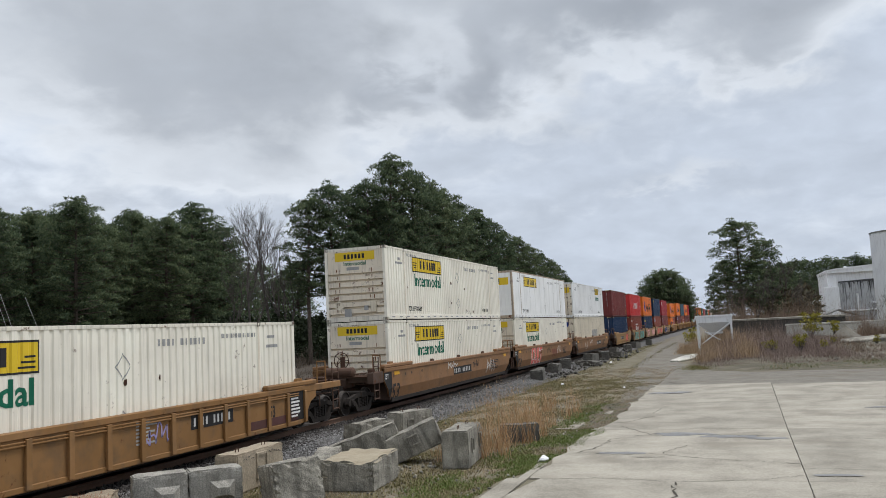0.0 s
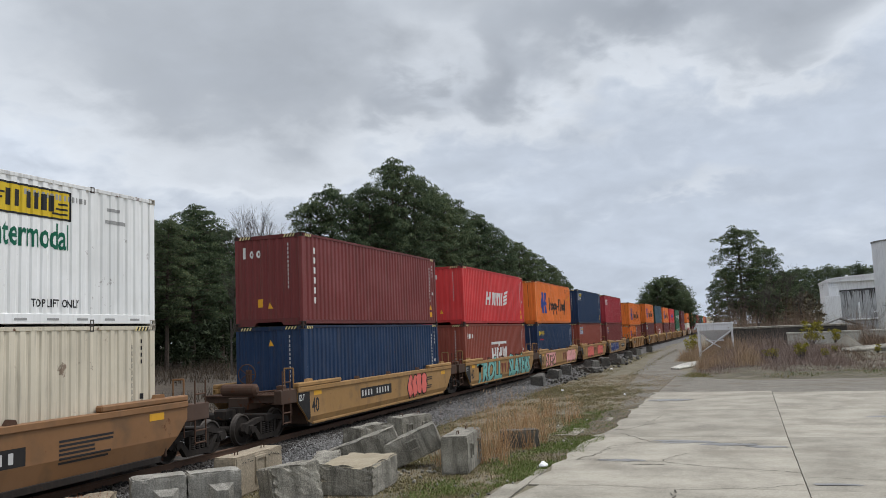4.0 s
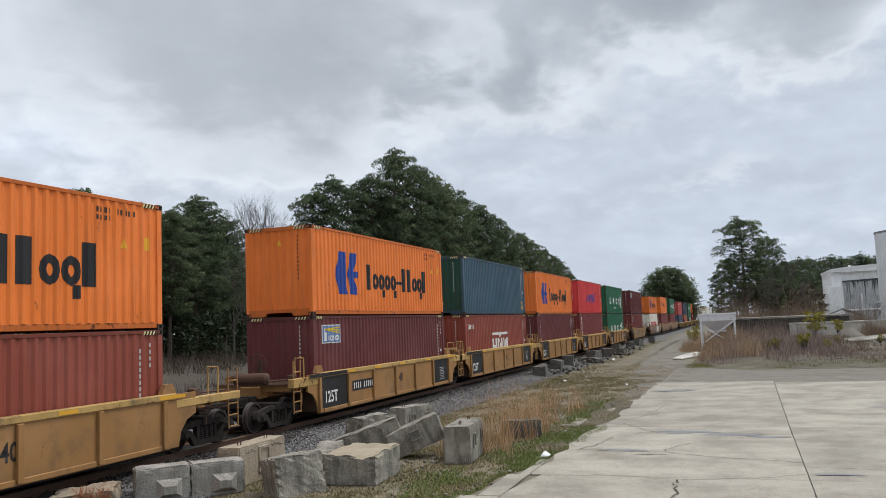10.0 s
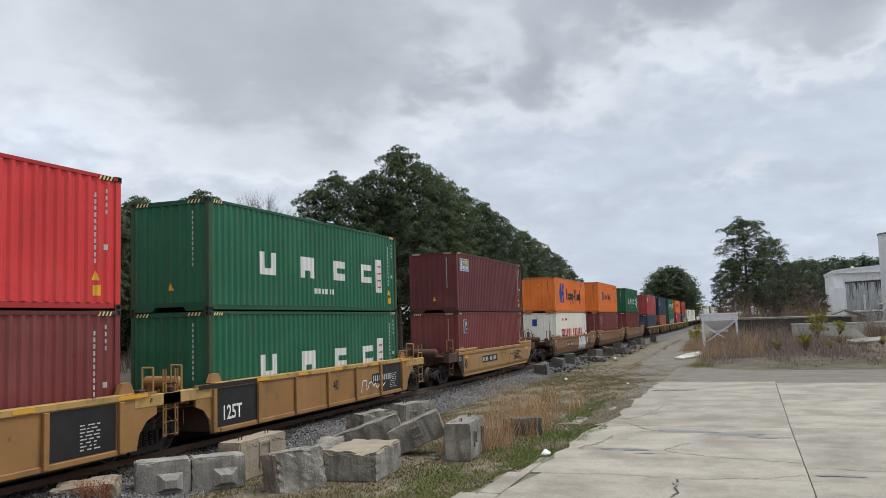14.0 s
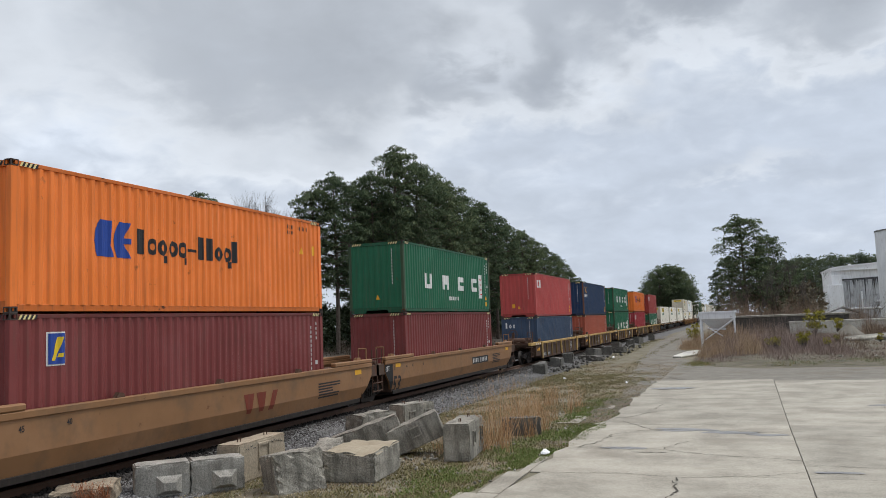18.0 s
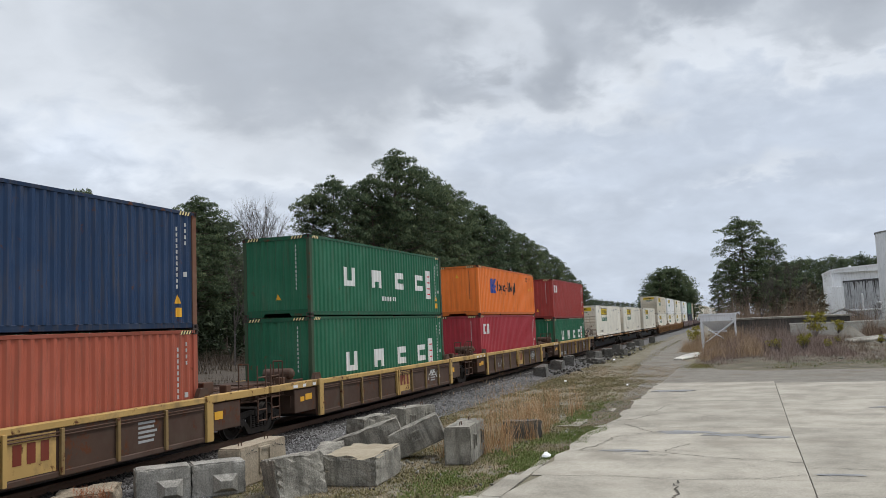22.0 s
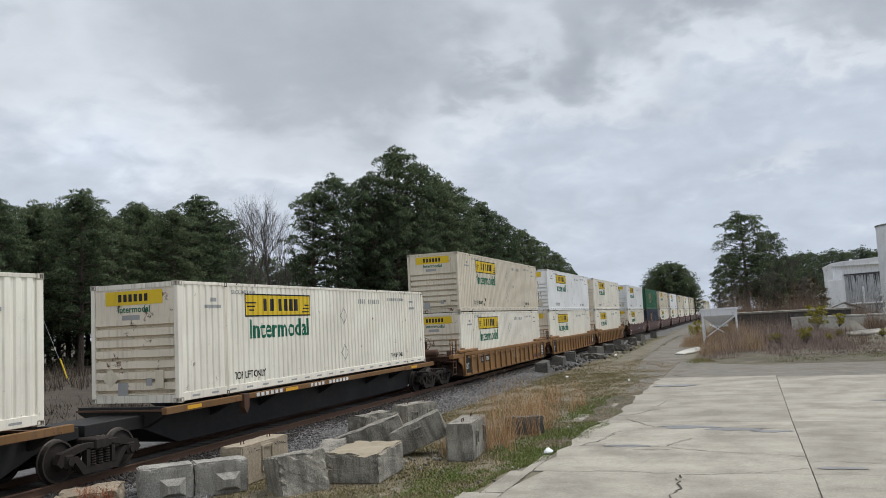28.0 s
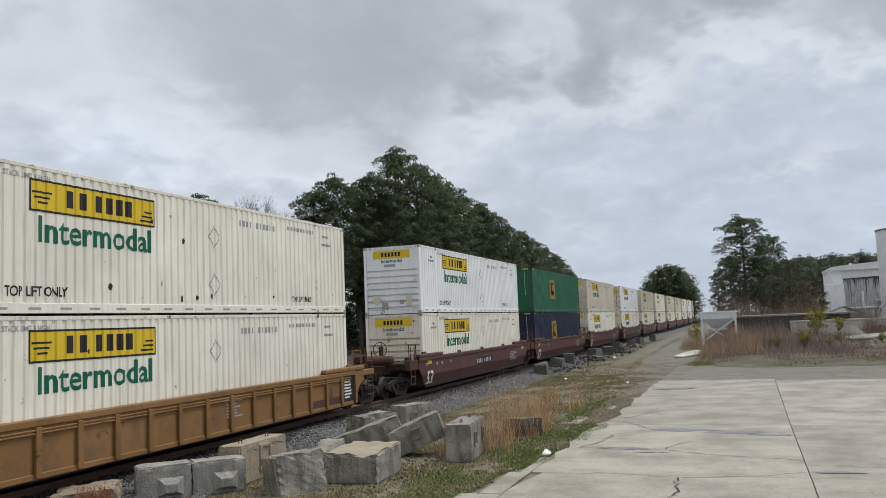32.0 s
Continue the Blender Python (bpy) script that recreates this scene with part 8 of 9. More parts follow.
# hopper on posts
HOP = paint("pale_grey_hopper_paint", (0.74, 0.76, 0.78), 0.5, 0.3, 0.25, 0.15)
hopper = thing("steel_hopper", pose(-1.75, 70.0, 0.30), "pale grey steel hopper on posts with crossed braces", "hopper")
w, d = 1.36, 1.1
bm = bmesh.new()
rim = [(-w, -d), (w, -d), (w, d), (-w, d)]
rings = [[bm.verts.new((x * k, y * k, z)) for x, y in rim] for z, k in ((2.75, 0.9), (2.98, 0.97), (2.98, 1.0), (2.42, 1.0), (1.62, 0.30))]
for a, b in zip(rings, rings[1:]):
    for i in range(4):
        bm.faces.new((a[i], a[(i + 1) % 4], b[(i + 1) % 4], b[i]))
bm.faces.new(rings[0])
bm.faces.new(rings[-1])
bmesh.ops.recalc_face_normals(bm, faces=bm.faces)
part("bin", bm, HOP, hopper)
part("rim_band", box(-w - 0.06, w + 0.06, -d - 0.05, -d + 0.02, 2.86, 3.0, 0.01), HOP, hopper)
part("side_flap", prism([(-w - 0.25, 2.55), (-w, 2.98), (-w + 0.06, 2.9), (-w - 0.18, 2.5)], -d, d, "y"), HOP, hopper)
for x in (-w + 0.1, w - 0.1):
    for y in (-d + 0.08, d - 0.08):
        part("post", box(x - 0.07, x + 0.07, y - 0.07, y + 0.07, -0.1, 2.5, 0.01), HOP, hopper)
for a, b in (((-w + 0.3, -d, 0.75), (w - 0.1, -d, 2.4)), ((-0.75, -d - 0.05, 1.75), (0.35, -d - 0.05, 1.05))):
    part("brace", rods([(a, b)], 0.05, 6), HOP, hopper)
part("chute_lip", box(-0.6, 0.6, -0.35, 0.35, 1.52, 1.66, 0.02), HOP, hopper)

# long low platform and retaining wall
DARKW = rocky("sooty_concrete", [(0.3, (0.025, 0.023, 0.021)), (0.55, (0.055, 0.051, 0.046)), (0.8, (0.11, 0.103, 0.094))], 0.8, 12.0, 0.95, 0.6, 0.04)
platform_ob = thing("loading_platform", pose(4.0, 90.0, 0.0), "long low dark concrete loading platform with a pale rim", "platform")
part("deck", box(-5.2, 6.0, 0, 8, 0.0, 2.56, 0.03), DARKW, platform_ob)
part("rim_slab", box(-5.3, 6.1, -0.12, 8.1, 2.563, 2.74, 0.02), BLOCK, platform_ob)
for i in range(7):
    part("pier", box(-5.0 + i * 1.7, -4.7 + i * 1.7, -0.18, -0.003, 0.0, 2.55, 0.02), DARKW, platform_ob)
dune = thing("gravel_heap", pose(8.1, 74.0, 0.85), "heap of grey sandy gravel before the wall", "gravel heap")
bm = bmesh.new()
bmesh.ops.create_grid(bm, x_segments=26, y_segments=20, size=1.0)
for q in bm.verts:
    x0, y0 = q.co.x * 2.1, q.co.y * 1.8
    q.co = (x0, y0, max(-0.1, 1.25 - math.hypot(x0 * 0.86, y0 * 0.95)) * 0.95 + 0.10 * noise.noise(Vector((x0 * 1.6, y0 * 1.6, 3))) - 0.05)
part("gravel_surface", bm, GRAVEL, dune)
wall_ob = thing("retaining_wall", pose(8.6, 85.0, 0.1), "pale stained concrete retaining wall", "wall")
WALL_MIX = rocky("pale_stained_wall_concrete", [(0.28, (0.20, 0.19, 0.165)), (0.45, (0.44, 0.42, 0.37)), (0.7, (0.62, 0.60, 0.54))], 0.7, 16.0, 0.93, 0.6, 0.02)
part("wall_body", box(-4.3, 7.5, 0, 0.5, 0, 1.85, 0.04), WALL_MIX, wall_ob)
part("coping", box(-4.36, 7.56, -0.06, 0.56, 1.853, 2.02, 0.02), WALL_MIX, wall_ob)

CORR = paint("dull_metal_sheet", (0.24, 0.24, 0.23), 0.6, 0.4, 0.4, 0.2)
shed = thing("small_shed", pose(11.0, 104.0, 0.0), "small dark gabled metal shed", "shed")
part("shed_wall", box(-1.9, 1.9, 0, 3.2, 0, 2.5), CORR, shed)
part("shed_roof", prism([(-2.2, 2.5), (0, 3.35), (2.2, 2.5), (2.1, 2.42), (0, 3.2), (-2.1, 2.42)], -0.2, 3.4, "y"), CORR, shed)

# industrial building and silo
WHITEM = paint("white_industrial_cladding", (0.86, 0.87, 0.88), 0.5, 0.3, 0.25, 0.06)
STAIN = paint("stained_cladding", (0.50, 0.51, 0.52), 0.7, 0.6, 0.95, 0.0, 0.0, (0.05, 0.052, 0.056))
plant_ob = thing("factory_building", pose(12.6, 140.0, 0.0), "white industrial building with a stained recessed wall", "building")
part("main_wall", box(1.0, 14.0, 1.2, 16.0, 0.0, 8.9), WHITEM, plant_ob)
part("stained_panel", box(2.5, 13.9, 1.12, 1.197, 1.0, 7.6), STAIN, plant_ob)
SOOT = paint("sooty_cladding", (0.075, 0.077, 0.08), 0.8, 0.8, 0.7)
STAIN_GREY = paint("grey_run_stain", (0.21, 0.215, 0.22), 0.8, 0.7, 0.6)
drip_rng = random.Random(41)
part("eave_stain", prism([(2.5, 7.30), (4.1, 7.42), (6.0, 7.36), (8.3, 7.60), (11.0, 7.62), (13.9, 7.80), (13.9, 8.0), (2.5, 7.56)], 1.08, 1.195, "y"), SOOT, plant_ob)
for i in range(64):
    x = drip_rng.uniform(2.55, 13.5)
    wide, deep = 0.05 + 0.30 * drip_rng.random() ** 2, 0.25 + 3.9 * drip_rng.random() ** 2.2
    z, slip = 7.42 + 0.034 * (x - 2.5), drip_rng.uniform(0.2, 0.8)
    near = 1.118 - 0.0006 * i
    part("soot_drip", prism([(x, z), (x + wide, z), (x + wide * (slip + 0.22), z - deep * 0.55), (x + wide * slip, z - deep), (x + wide * (slip - 0.15), z - deep * 0.6)], near - 0.03, near, "y"), SOOT if i % 3 else STAIN_GREY, plant_ob)
part("corner_tower", box(0.2, 2.4, -0.3, 1.0, 0.0, 6.75, 0.03), WHITEM, plant_ob)
part("parapet", prism([(0.9, 8.903), (15.0, 8.903), (15.0, 10.0), (8.0, 9.75), (2.2, 9.4), (0.9, 9.2)], 0.6, 16.0, "y"), WHITEM, plant_ob)
part("roof_edge", prism([(0.8, 9.2), (2.2, 9.4), (8.0, 9.76), (15.0, 10.02), (15.0, 10.2), (8.0, 9.95), (2.2, 9.58), (0.8, 9.38)], 0.5, 16.1, "y"), paint("bright_roof_sheet", (0.85, 0.86, 0.87), 0.4, 0.2, 0.1), plant_ob)
part("step_block", box(0.95, 2.2, 0.3, 1.19, 6.753, 8.2, 0.02), WHITEM, plant_ob)
part("pipe_run", rods([((0.6, 0.9, 3.0), (14.0, 0.9, 3.1)), ((5.0, 0.8, 3.0), (5.0, 0.8, 5.6)), ((7.0, 0.8, 4.1), (13.5, 0.8, 4.2)), ((12.6, 0.8, 3.0), (12.6, 0.8, 6.2))], 0.14, 8), WHITEM, plant_ob)
part("tank", rods([((10.0, -0.5, 0.3), (14.0, -0.5, 0.5))], 0.8, 14), WHITEM, plant_ob)
part("roof_vent", box(9.0, 10.2, 5, 6, 9.7, 10.5, 0.05), WHITEM, plant_ob)
part("roof_light", box(3.6, 4.0, 2, 2.4, 9.4, 9.95, 0.05), WHITEM, plant_ob)
annex = thing("low_annex", pose(9.6, 138.0, 0.0), "low white annex building", "building")
part("annex_wall", box(0, 2.6, 0, 5, 0, 4.2), WHITEM, annex)
part("annex_roof", prism([(-0.3, 4.203), (2.7, 4.203), (2.7, 5.1), (1.8, 5.1)], -0.3, 5.2, "y"), WHITEM, annex)
silo = thing("silo", pose(22.0, 122.0, 0.0), "tall white steel silo", "silo")
bm = bmesh.new()
bmesh.ops.create_cone(bm, cap_ends=True, segments=48, radius1=4.6, radius2=4.6, depth=13.0, matrix=Matrix.Translation((0, 0, 6.5)))
part("shell", bm, WHITEM, silo)
bm = bmesh.new()
bmesh.ops.create_cone(bm, cap_ends=True, segments=48, radius1=4.68, radius2=4.68, depth=0.18, matrix=Matrix.Translation((0, 0, 13.05)))
part("rim_band", bm, CORR, silo)
for x, y, h in ((11.9, 150.0, 9.0), (10.2, 170.0, 8.2)):
    lp = thing("lamp_post", pose(x, y, 0), "thin grey yard lamp post", "lamp post")
    part("pole", rods([((0, 0, 0), (0, 0, h))], 0.10, 8), CORR, lp)
    part("lamp_head", box(-0.7, 0.15, -0.2, 0.2, h - 0.05, h + 0.16, 0.03), CORR, lp)

# ---- more trees ----
def bare_tree_mesh(seed, tall, depth=5, spread=0.42):
    rng = random.Random(seed)
    wood = ([], []), ([], [])

    def limb(a, b, r1, r2, fine):
        verts, faces = wood[fine]
        d = (b - a).normalized()
        u = d.orthogonal().normalized()
        w = d.cross(u)
        base = len(verts)
        for p, r in ((a, r1), (b, r2)):
            for k in range(4):
                an = k * math.pi / 2
                verts.append(p + (u * math.cos(an) + w * math.sin(an)) * r)
        for k in range(4):
            faces.append((base + k, base + (k + 1) % 4, base + 4 + (k + 1) % 4, base + 4 + k))

    def grow(a, d, length, r, n):
        mid = a + d * length * 0.5 + Vector((rng.uniform(-1, 1), rng.uniform(-1, 1), 0)) * length * 0.05
        b = a + d * length
        limb(a, mid, r, r * 0.85, n < depth - 1)
        limb(mid, b, r * 0.85, r * 0.68, n < depth - 1)
        if n == 0:
            return
        for i in range(3 if n > 1 else 4):
            q = Vector((rng.uniform(-1, 1), rng.uniform(-1, 1), rng.uniform(-0.2, 0.9)))
            e = (d + q * spread * 1.4).normalized()
            grow(a + d * length * rng.uniform(0.55, 1.0), e, length * rng.uniform(0.56, 0.76), r * 0.52, n - 1)
    grow(Vector((0, 0, 0)), Vector((0, 0, 1)), tall * 0.30, tall * 0.0068, depth)
    top = max(v.z for v in wood[1][0])
    made = []
    for name, (verts, faces) in zip(("trunk", "branchwork"), wood):
        me = bpy.data.meshes.new(name)
        me.from_pydata([v * (tall / top) for v in verts], [], faces)
        me.materials.append(TWIG)
        me.update()
        made.append(me)
    return made


BARE = [bare_tree_mesh(5, 10, 6, 0.34), bare_tree_mesh(6, 10, 6, 0.30), bare_tree_mesh(9, 10, 6, 0.42)]


def bare_tree(x, y, tall, kind, turn, label="leafless grey deciduous tree with fine twigs"):
    s = tall / 10
    ob = thing("bare_tree", Matrix.LocRotScale((x, y, 0.0 if x > -41 else 0.25), Euler((0, 0, turn)), (s, s, s)), label, "tree", "leafless trees")
    shared("trunk", BARE[kind][0], ob)
    tagged(shared("branchwork", BARE[kind][1], ob), kind="stuff")


for az, el, x, kind in ((-32.6, 9.2, -46, 0), (-31.4, 9.5, -47, 1), (-30.6, 8.9, -48, 2), (-33.8, 6.4, -44, 2), (-29.7, 7.2, -44, 1), (-32.0, 5.2, -58, 2), (-30.2, 5.0, -60, 0), (-33.2, 4.6, -62, 1)):
    y = at_angle(az, x)
    bare_tree(x, y, EYE[2] + math.hypot(x, y) * math.tan(radians(el)), kind, az)
# right of the track's far end
for az, el, y, kind, wide in ((0.45, 6.15, 112, 4, 1.3), (-0.5, 3.6, 116, 4, 1.0), (1.9, 4.7, 118, 0, 1.0), (-1.3, 2.6, 120, 4, 0.8), (1.2, 3.4, 114, 1, 1.2), (3.0, 3.1, 126, 6, 1.5), (4.0, 2.4, 130, 5, 1.3), (2.2, 2.9, 124, 5, 1.4)):
    pine(y * math.tan(radians(az)), y, EYE[2] + y * math.tan(radians(el)) + 0.2, kind, wood_rng, wide)
for az, el, y, kind in ((2.3, 4.3, 122, 0), (2.9, 3.6, 118, 1), (1.2, 3.2, 104, 2), (2.1, 2.6, 106, 0), (3.3, 2.6, 112, 2), (0.2, 2.4, 106, 1), (4.0, 2.0, 110, 0), (-0.8, 1.6, 104, 2), (8.9, 1.4, 100, 1), (7.6, 0.9, 98, 2)):
    bare_tree(y * math.tan(radians(az)), y, EYE[2] + y * math.tan(radians(el)), kind, az * 3)
for i in range(15):
    az = 2.2 + i * 0.55
    y = 255 + wood_rng.random() * 30
    el = 3.25 + 0.12 * math.sin(i * 2.3) - (0.5 if az < 3 else 0)
    pine(y * math.tan(radians(az)), y, EYE[2] + y * math.tan(radians(el)), wood_rng.choice((5, 6)), wood_rng, 1.25)
for az, el in ((-6.0, 1.7), (-5.7, 2.3), (-5.35, 2.8), (-5.0, 3.1), (-4.6, 3.25), (-4.2, 3.25), (-3.8, 3.1), (-3.45, 2.7), (-3.15, 2.3), (-2.9, 1.7), (-4.4, 2.4), (-5.1, 2.2), (-3.6, 2.0)):
    y = 245 + wood_rng.random() * 20
    pine(y * math.tan(radians(az)), y, EYE[2] + y * math.tan(radians(el)), wood_rng.choice((5, 6)), wood_rng, 1.3)
for i in range(12):
    az = -9.6 + i * 0.35
    y = 420 + wood_rng.random() * 20
    pine(y * math.tan(radians(az)), y, EYE[2] + y * math.tan(radians(1.35 - 0.05 * i)), wood_rng.choice((5, 6)), wood_rng, 1.4)
# young growth at the foot of the woods
DIM = leafy("dull_brown_stems", [(0.0, (0.035, 0.028, 0.021)), (0.5, (0.075, 0.057, 0.041)), (1.0, (0.17, 0.13, 0.09))])
brush(81, 1700, -36, -19, 14, 130, 0.62, DIM, "track_side_brush", "bare brown brush beyond the track", 16, -0.1, 0.016)
brush(82, 1500, -62, -38, 30, 190, 1.7, DIM, "wood_edge_brush", "tangled bare brush at the edge of the wood", 18, 0.1, 0.022)
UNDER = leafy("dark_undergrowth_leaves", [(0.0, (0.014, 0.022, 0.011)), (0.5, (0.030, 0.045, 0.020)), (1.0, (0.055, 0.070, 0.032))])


def undergrowth(seed, n, x0, x1, y0, y1, tall, name, label, material=UNDER):
    r = np.random.default_rng(seed)
    c = np.stack([r.uniform(x0, x1, n), r.uniform(y0, y1, n), r.uniform(0.4, tall, n)], 1)
    v, f = tufts(r, c, r.uniform(0.7, 1.3, n), 30, 0.6, 0.14)
    tagged(mesh_of(name, v, f, material), label, "undergrowth", kind="stuff")


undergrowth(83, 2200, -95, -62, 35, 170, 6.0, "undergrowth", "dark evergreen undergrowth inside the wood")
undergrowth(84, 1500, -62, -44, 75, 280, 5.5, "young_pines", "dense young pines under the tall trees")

undergrowth(85, 150, -0.5, 10.0, 113, 128, 6.4, "thicket", "dull olive thicket of young trees under the pines", leafy("dull_olive_leaves", [(0.0, (0.045, 0.040, 0.024)), (0.5, (0.095, 0.082, 0.050)), (1.0, (0.17, 0.14, 0.085))]))

# guy wires of a line pole
WIRE = paint("galvanised_wire", (0.42, 0.42, 0.41), 0.5, 0.2, 0.1, 0, 0.6)
guy = thing("guy_wire", pose(-46.7, 45.9, -0.1), "slanted steel guy wires with yellow guards", "guy wire")
for i, (dx, dy, top) in enumerate(((0.0, 0.0, 8.7), (-0.65, 0.1, 7.4), (-1.5, 4.0, 7.4))):
    part("wire", rods([((dx, dy, 0), (-3.95 if i < 2 else -5.2, dy, top))], 0.016, 5), WIRE, guy)
    part("guard", rods([((dx, dy, 0.0), (dx - 0.9, dy, 2.0))], 0.06, 6), YELLOW, guy)
line_pole = thing("line_pole", pose(-52.5, 46.2, -0.1), "grey wooden line pole", "pole")
part("pole_shaft", rods([((0, 0, 0), (0, 0, 11.6))], 0.14, 10), BARK, line_pole)
small_pole = thing("marker_post", pose(-22.5, 36.5, -0.1), "thin grey post beyond the track", "post")
part("post_shaft", rods([((0, 0, 0), (0, 0, 3.6))], 0.05, 6), TWIG, small_pole)


# ---- the order of the train ----
W40, W53 = 0.39, 0.39


def stack(u, size, low, high, z=W40):
    """Two boxes on a car: each (coat, brand, front, extra)."""
    rise = low[3].get("tall", 2.896) + 0.012
    for (key, brand, front, extra), base in ((low, z), (high, z + rise)):
        container(u, base, size, key, brand, front, **extra)


H = dict
# the first car, with one box in it
well_car(3.0, 53, "rib53", "joint", "end", 11.0, (scribble(2.0, 0.6, 1.2, 0.5, COBALT, 5), scribble(9.2, 0.55, 1.0, 0.6, paint("mauve_spray", (0.35, 0.3, 0.5)), 9)), 5.0)
container(3.17, W53, 53, "white", "yellow_panel", "ribs", spots=3)
# three brown units
well_car(26.25, 53, "smooth53", "end", "joint", 7.2, (scribble(6.5, 1.05, 1.4, 0.35, PALE, 1), scribble(12.5, 0.5, 1.6, 0.7, PALE, 2), scribble(10.2, 0.9, 1.0, 0.4, BLACK, 3)))
stack(26.43, 53, ("white", "yellow_panel", "ribs", H(rusty=4)), ("white", "yellow_panel", "ribs", H(rusty=5, spots=6)))
well_car(45.45, 53, "smooth53", "joint", "joint", "", (tag("CULT", 3.2, 0.36, 1.45, CORAL, PALE, 0.82, 0.25), scribble(8.0, 0.9, 1.5, 0.4, BLACK, 11), car_word(9.6, 0.55), scribble(11.3, 0.7, 1.2, 0.6, PALE, 12)))
stack(45.62, 53, ("white", "yellow_panel", "ribs", H()), ("clean", "yellow_panel", "plain", H(plain=True, word=False)))
well_car(64.9, 53, "smooth53", "joint", "end", 9.8, (scribble(3.6, 0.55, 1.4, 0.7, PALE, 21), scribble(6.0, 0.9, 1.6, 0.45, PALE, 22)))
container(65.06, W53, 53, "tan", "slant_word", "doors")
container(65.06, W53 + 2.908, 53, "clean", "yellow_panel", "doors", logo="rear")
# five tan units
well_car(88.13, 40, "tan40", "end", "joint", 3.6, (blobs(8.0, 0.42, 4, 0.95, CORAL, BLACK, 31),))
stack(88.26, 40, ("navy", "", "wave", H()), ("maroon", "end_word", "wave", H()))
well_car(104.23, 40, "tan40", "joint", "joint", "", (tag("TROLL", 1.1, 0.34, 1.50, MINT, BLACK, 1.0, 0.12), car_word(5.6, 0.6), tag("SLAYERS", 7.2, 0.36, 1.50, MINT, BLACK, 0.86, 0.15)))
stack(104.36, 40, ("brown", "block_word", "wave", H()), ("red", "wave_word", "wave", H(white=True)))
well_car(119.87, 40, "tan40", "joint", "joint", "", (blobs(8.5, 0.36, 6, 1.0, PINK, car_paint("tan"), 42), tag("STEPS", 1.25, 0.40, 1.36, PINK, BLACK, 0.92, 0.15), car_word(7.0, 0.6), scribble(9.0, 0.5, 2.6, 0.5, car_paint("tan"), 43)))
stack(120.0, 40, ("navy", "yellow_word", "wave", H()), ("orange", "blue_emblem", "wave", H()))
well_car(135.44, 40, "tan40", "joint", "joint", "", (blobs(2.3, 0.32, 5, 1.05, CORAL, BLACK, 51), car_word(5.8, 0.6), blobs(7.6, 0.40, 5, 1.0, CORAL, BLACK, 52), scribble(10.9, 0.9, 0.7, 0.3, BLACK, 53)))
stack(135.57, 40, ("brown", "striped_panel", "wave", H()), ("navy", "striped_panel", "wave", H()))
well_car(150.91, 40, "tan40", "joint", "end", 8.9, (blobs(0.9, 0.34, 5, 1.08, COBALT, PALE, 61), blobs(4.3, 0.40, 4, 1.0, COBALT, PALE, 62), tag("STO", 7.2, 0.5, 0.9, car_paint("tan"), BLACK, 0.9, 0.0)), 7.0)
stack(151.04, 40, ("maroon", "stroke_panel", "wave", H()), ("crimson", "small_word", "wave", H()))
# one tan ribbed car
well_car(170.57, 40, "flat40", "end", "end", 1.4, (), 5.4)
container(170.7, 0.39, 20, "orange", "blue_emblem", "doors", 2.591)
container(170.7 + 6.134, 0.39, 20, "brown", "upright_word", "wave", 2.591)
container(170.7, 0.39 + 2.603, 40, "orange", "blue_emblem", "wave")
# five ribbed units with yellow edges
well_car(190.0, 40, "rib40", "end", "joint", 2.3, ())
stack(190.13, 40, ("plum", "striped_panel", "wave", H()), ("orange", "blue_emblem", "wave", H()))
well_car(205.33, 40, "rib40", "joint", "joint", "", ())
stack(205.46, 40, ("brown", "block_word", "wave", H()), ("teal", "", "wave", H()))
well_car(220.71, 40, "rib40", "joint", "joint", "", ())
stack(220.84, 40, ("plum", "end_word", "wave", H()), ("orange", "blue_emblem", "wave", H()))
well_car(236.05, 40, "rib40", "joint", "joint", "", ())
stack(236.18, 40, ("maroon", "upright_word", "wave", H()), ("red", "wave_word", "wave", H()))
well_car(251.4, 40, "rib40", "joint", "end", 9.3, (scribble(8.4, 0.5, 2.0, 0.4, PALE, 71),), 4.0)
stack(251.53, 40, ("green", "wide_letters", "wave", H()), ("green", "wide_letters", "wave", H()))
# one brown car
well_car(270.95, 40, "tan40", "end", "end", 3.0, (scribble(8.0, 0.45, 3.0, 0.7, BLACK, 75),), 4.0)
stack(271.08, 40, ("maroon", "stroke_panel", "wave", H()), ("plum", "striped_panel", "wave", H()))
# three brown units for long boxes, with short boxes in them
for i, (u, low, high, num) in enumerate(((292.99, ("white", "red_word", "wave", H()), ("orange", "blue_emblem", "wave", H(tall=2.591)), 4.4),
                                        (312.36, ("maroon", "stroke_panel", "wave", H()), ("orange", "blue_emblem", "wave", H(flag=True)), ""),
                                        (331.53, ("maroon", "", "wave", H()), ("green", "wide_letters", "wave", H()), 9.8))):
    extra = [(blobs(9.1, 0.32, 4, 1.25, PALE, BLACK, 81), blobs(12.75, 0.78, 1, 0.6, PALE, BLACK, 85),), (car_word(9.2, 0.6),), ()][i]
    well_car(u - 1.95, 53, "smooth53", "end" if i == 0 else "joint", "end" if i == 2 else "joint", num, extra, 2.9)
    stack(u, 40, low, high)
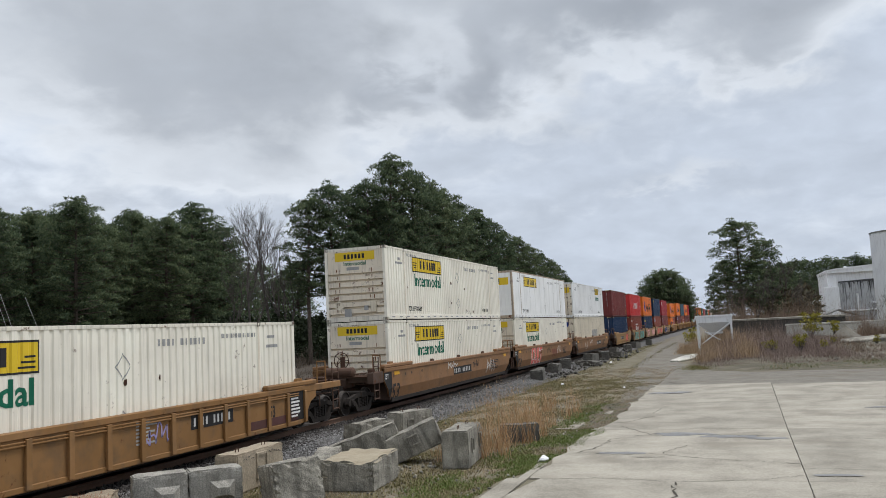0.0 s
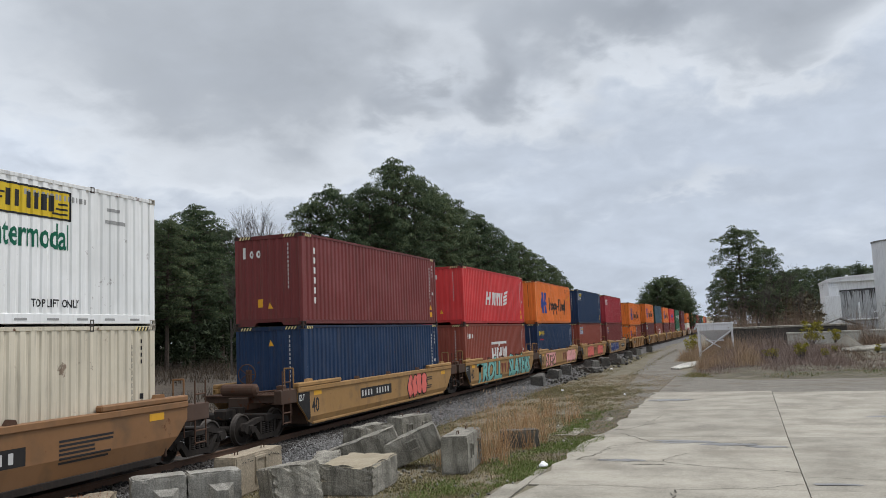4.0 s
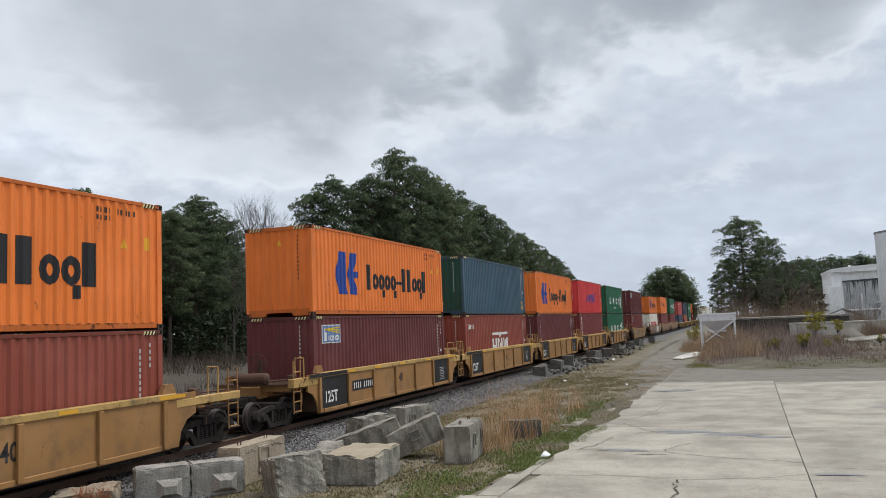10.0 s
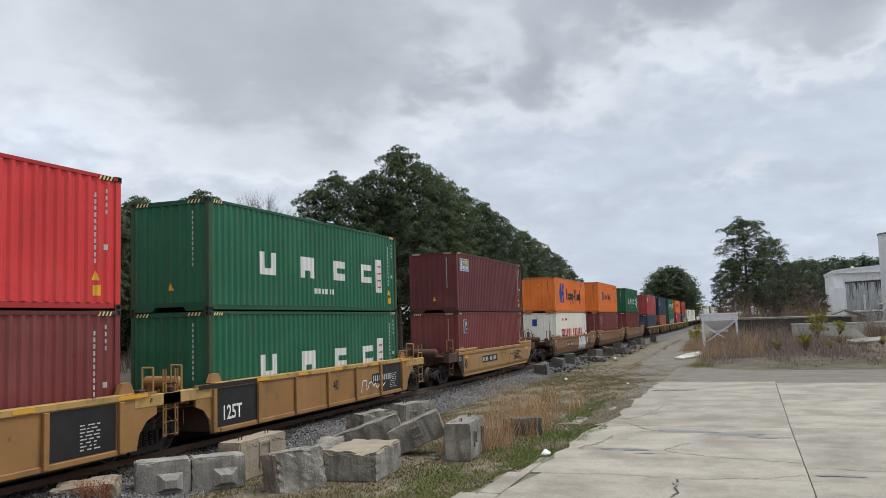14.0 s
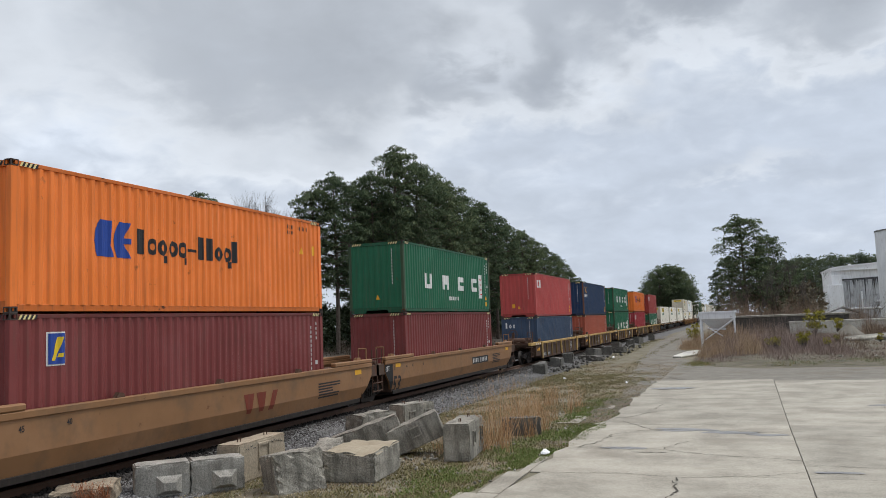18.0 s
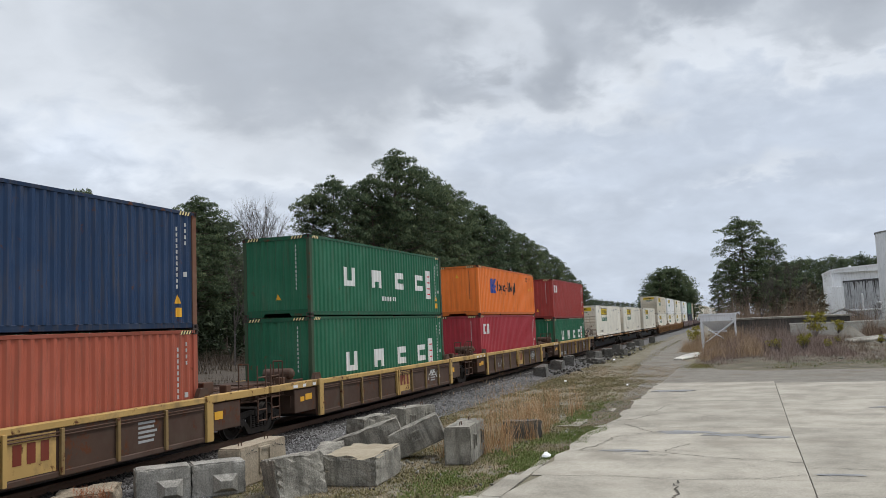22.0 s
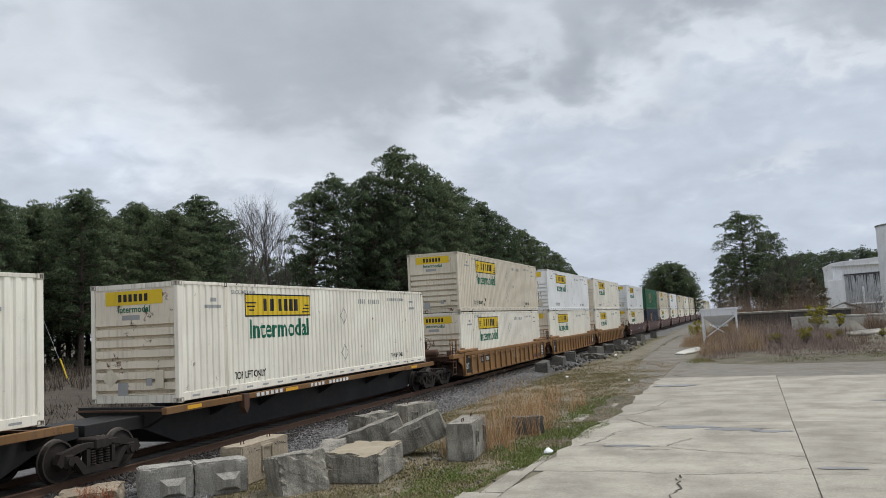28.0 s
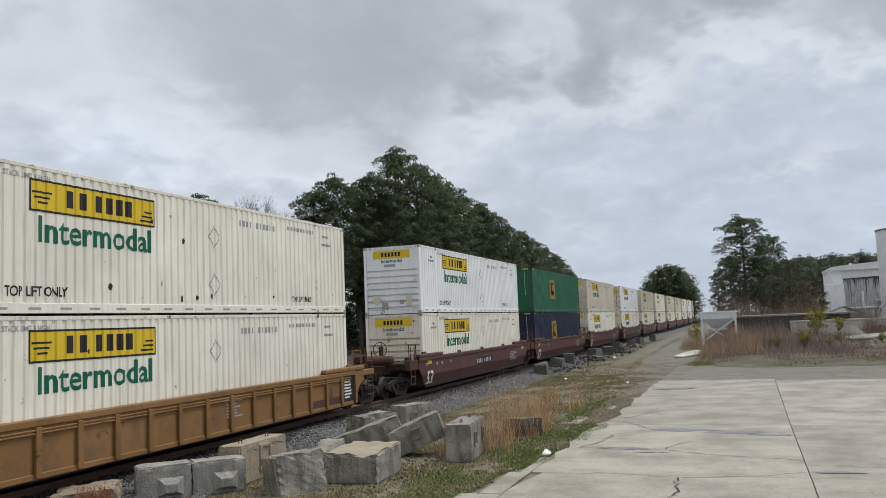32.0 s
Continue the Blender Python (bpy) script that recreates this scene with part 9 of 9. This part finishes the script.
# five sooty units with yellow edges
for i, (u, low, high) in enumerate(((354.43, ("slate", "end_word", "wave", H(tall=2.591)), ("faded_red", "small_word", "wave", H())),
                                    (372.37, ("brick", "", "wave", H(tall=2.591)), ("worn_navy", "line_x", "wave", H())),
                                    (390.34, ("green", "wide_letters", "wave", H()), ("green", "wide_letters", "wave", H(tall=2.591))),
                                    (408.25, ("crimson", "small_word", "wave", H()), ("orange", "blue_emblem", "wave", H(flag=True, tall=2.591))),
                                    (426.27, ("green", "wide_letters", "wave", H(tall=2.591)), ("cherry", "small_word", "wave", H())))):
    well_car(u - 0.13, 40, "dirty40", "end" if i == 0 else "joint", "end" if i == 4 else "joint", 0.4 if i in (0, 4) else "",
             [(), (scribble(4.4, 0.5, 1.1, 0.5, PALE, 91),), (scribble(9.6, 0.6, 1.4, 0.4, PALE, 92),), (scribble(2.2, 0.5, 1.3, 0.5, GREY_MARK, 93), scribble(9.4, 0.6, 1.2, 0.4, GREY_MARK, 94)), ()][i], 5.5)
    stack(u, 40, low, high)
# three spine cars
for i, u in enumerate((444.42, 463.6, 483.76)):
    spine_car(u - 0.08, "end" if i == 0 else "joint", "end" if i == 2 else "joint", (4.6, 3.0, 4.4)[i])
    container(u, 1.245, 53, "white", "yellow_panel", "ribs", rusty=(7, 8, 0)[i])
# three ochre ribbed units
for i, (u, high) in enumerate(((504.73, "tan"), (524.11, "clean"), (543.31, "white"))):
    well_car(u - 0.17, 53, "rib53", "end" if i == 0 else "joint", "end" if i == 2 else "joint", 2.6 if i == 0 else "", (car_word(6.5, 0.55),) if i == 1 else ())
    stack(u, 53, ("white", "yellow_panel", "ribs", H(spots=9 + i)), (high, "yellow_panel", "ribs", H(rusty=(0, 9, 0)[i], spots=12 + i)))
# maroon units to the end of what is seen
u = 566.53
for i in range(13):
    low, high = [("white", "clean"), ("ink", "green"), ("white", "tan"), ("white", "clean"), ("white", "tan"), ("white", "white"), ("white", "tan"),
                 ("white", "tan"), ("white", "white"), ("white", "clean"), ("tan", "tan"), ("white", "white"), ("white", "tan")][i]
    well_car(u - 0.17, 53, "maroon53", "end" if i % 3 == 0 else "joint", "end" if i % 3 == 2 else "joint", 7.0 if i % 3 == 0 else "", ())
    dark = i == 1
    stack(u, 53, (low, "gold_panel" if dark else "yellow_panel", "wave" if dark else "ribs", H()), (high, "gold_panel" if dark else "yellow_panel", "wave" if dark else ("doors" if i == 3 else "ribs"), H()))
    u += 20.1 if i % 3 < 2 else 21.6




# ---- what moves ----
def motions():
    for ob, u, z in MOVING:
        walk(ob, [(t, pose(TRACK_X, u - s, RAIL_Z + z)) for t, s in RUN])
    # each wheelset rolls while it is near the camera
    times = [i / FPS for i in range(32 * FPS + 1)]
    runs = np.interp(times, [t for t, s in RUN], [s for t, s in RUN])
    for ob, u, a in TURNING:
        near = [i for i in range(len(times)) if 0 < u - runs[i] < 48]
        if len(near) < 2:
            continue
        rows = [(times[i], pose(0, a, 0.42, math.degrees(runs[i] - runs[near[0]]) / 0.42)) for i in near]
        first, last = rows[0][1], rows[-1][1]
        if near[0] > 0:
            rows.insert(0, (0.0, first))
        if near[-1] < len(times) - 1:
            rows.append((32.0, last))
        walk(ob, rows)
    walk(sky_dome, [(0.0, pose(0, 0, 0, 0, 0, 0)), (16.0, pose(0, 0, 0, 0, 0, -3.6)), (32.0, pose(0, 0, 0, 0, 0, -7.2))])


motions()
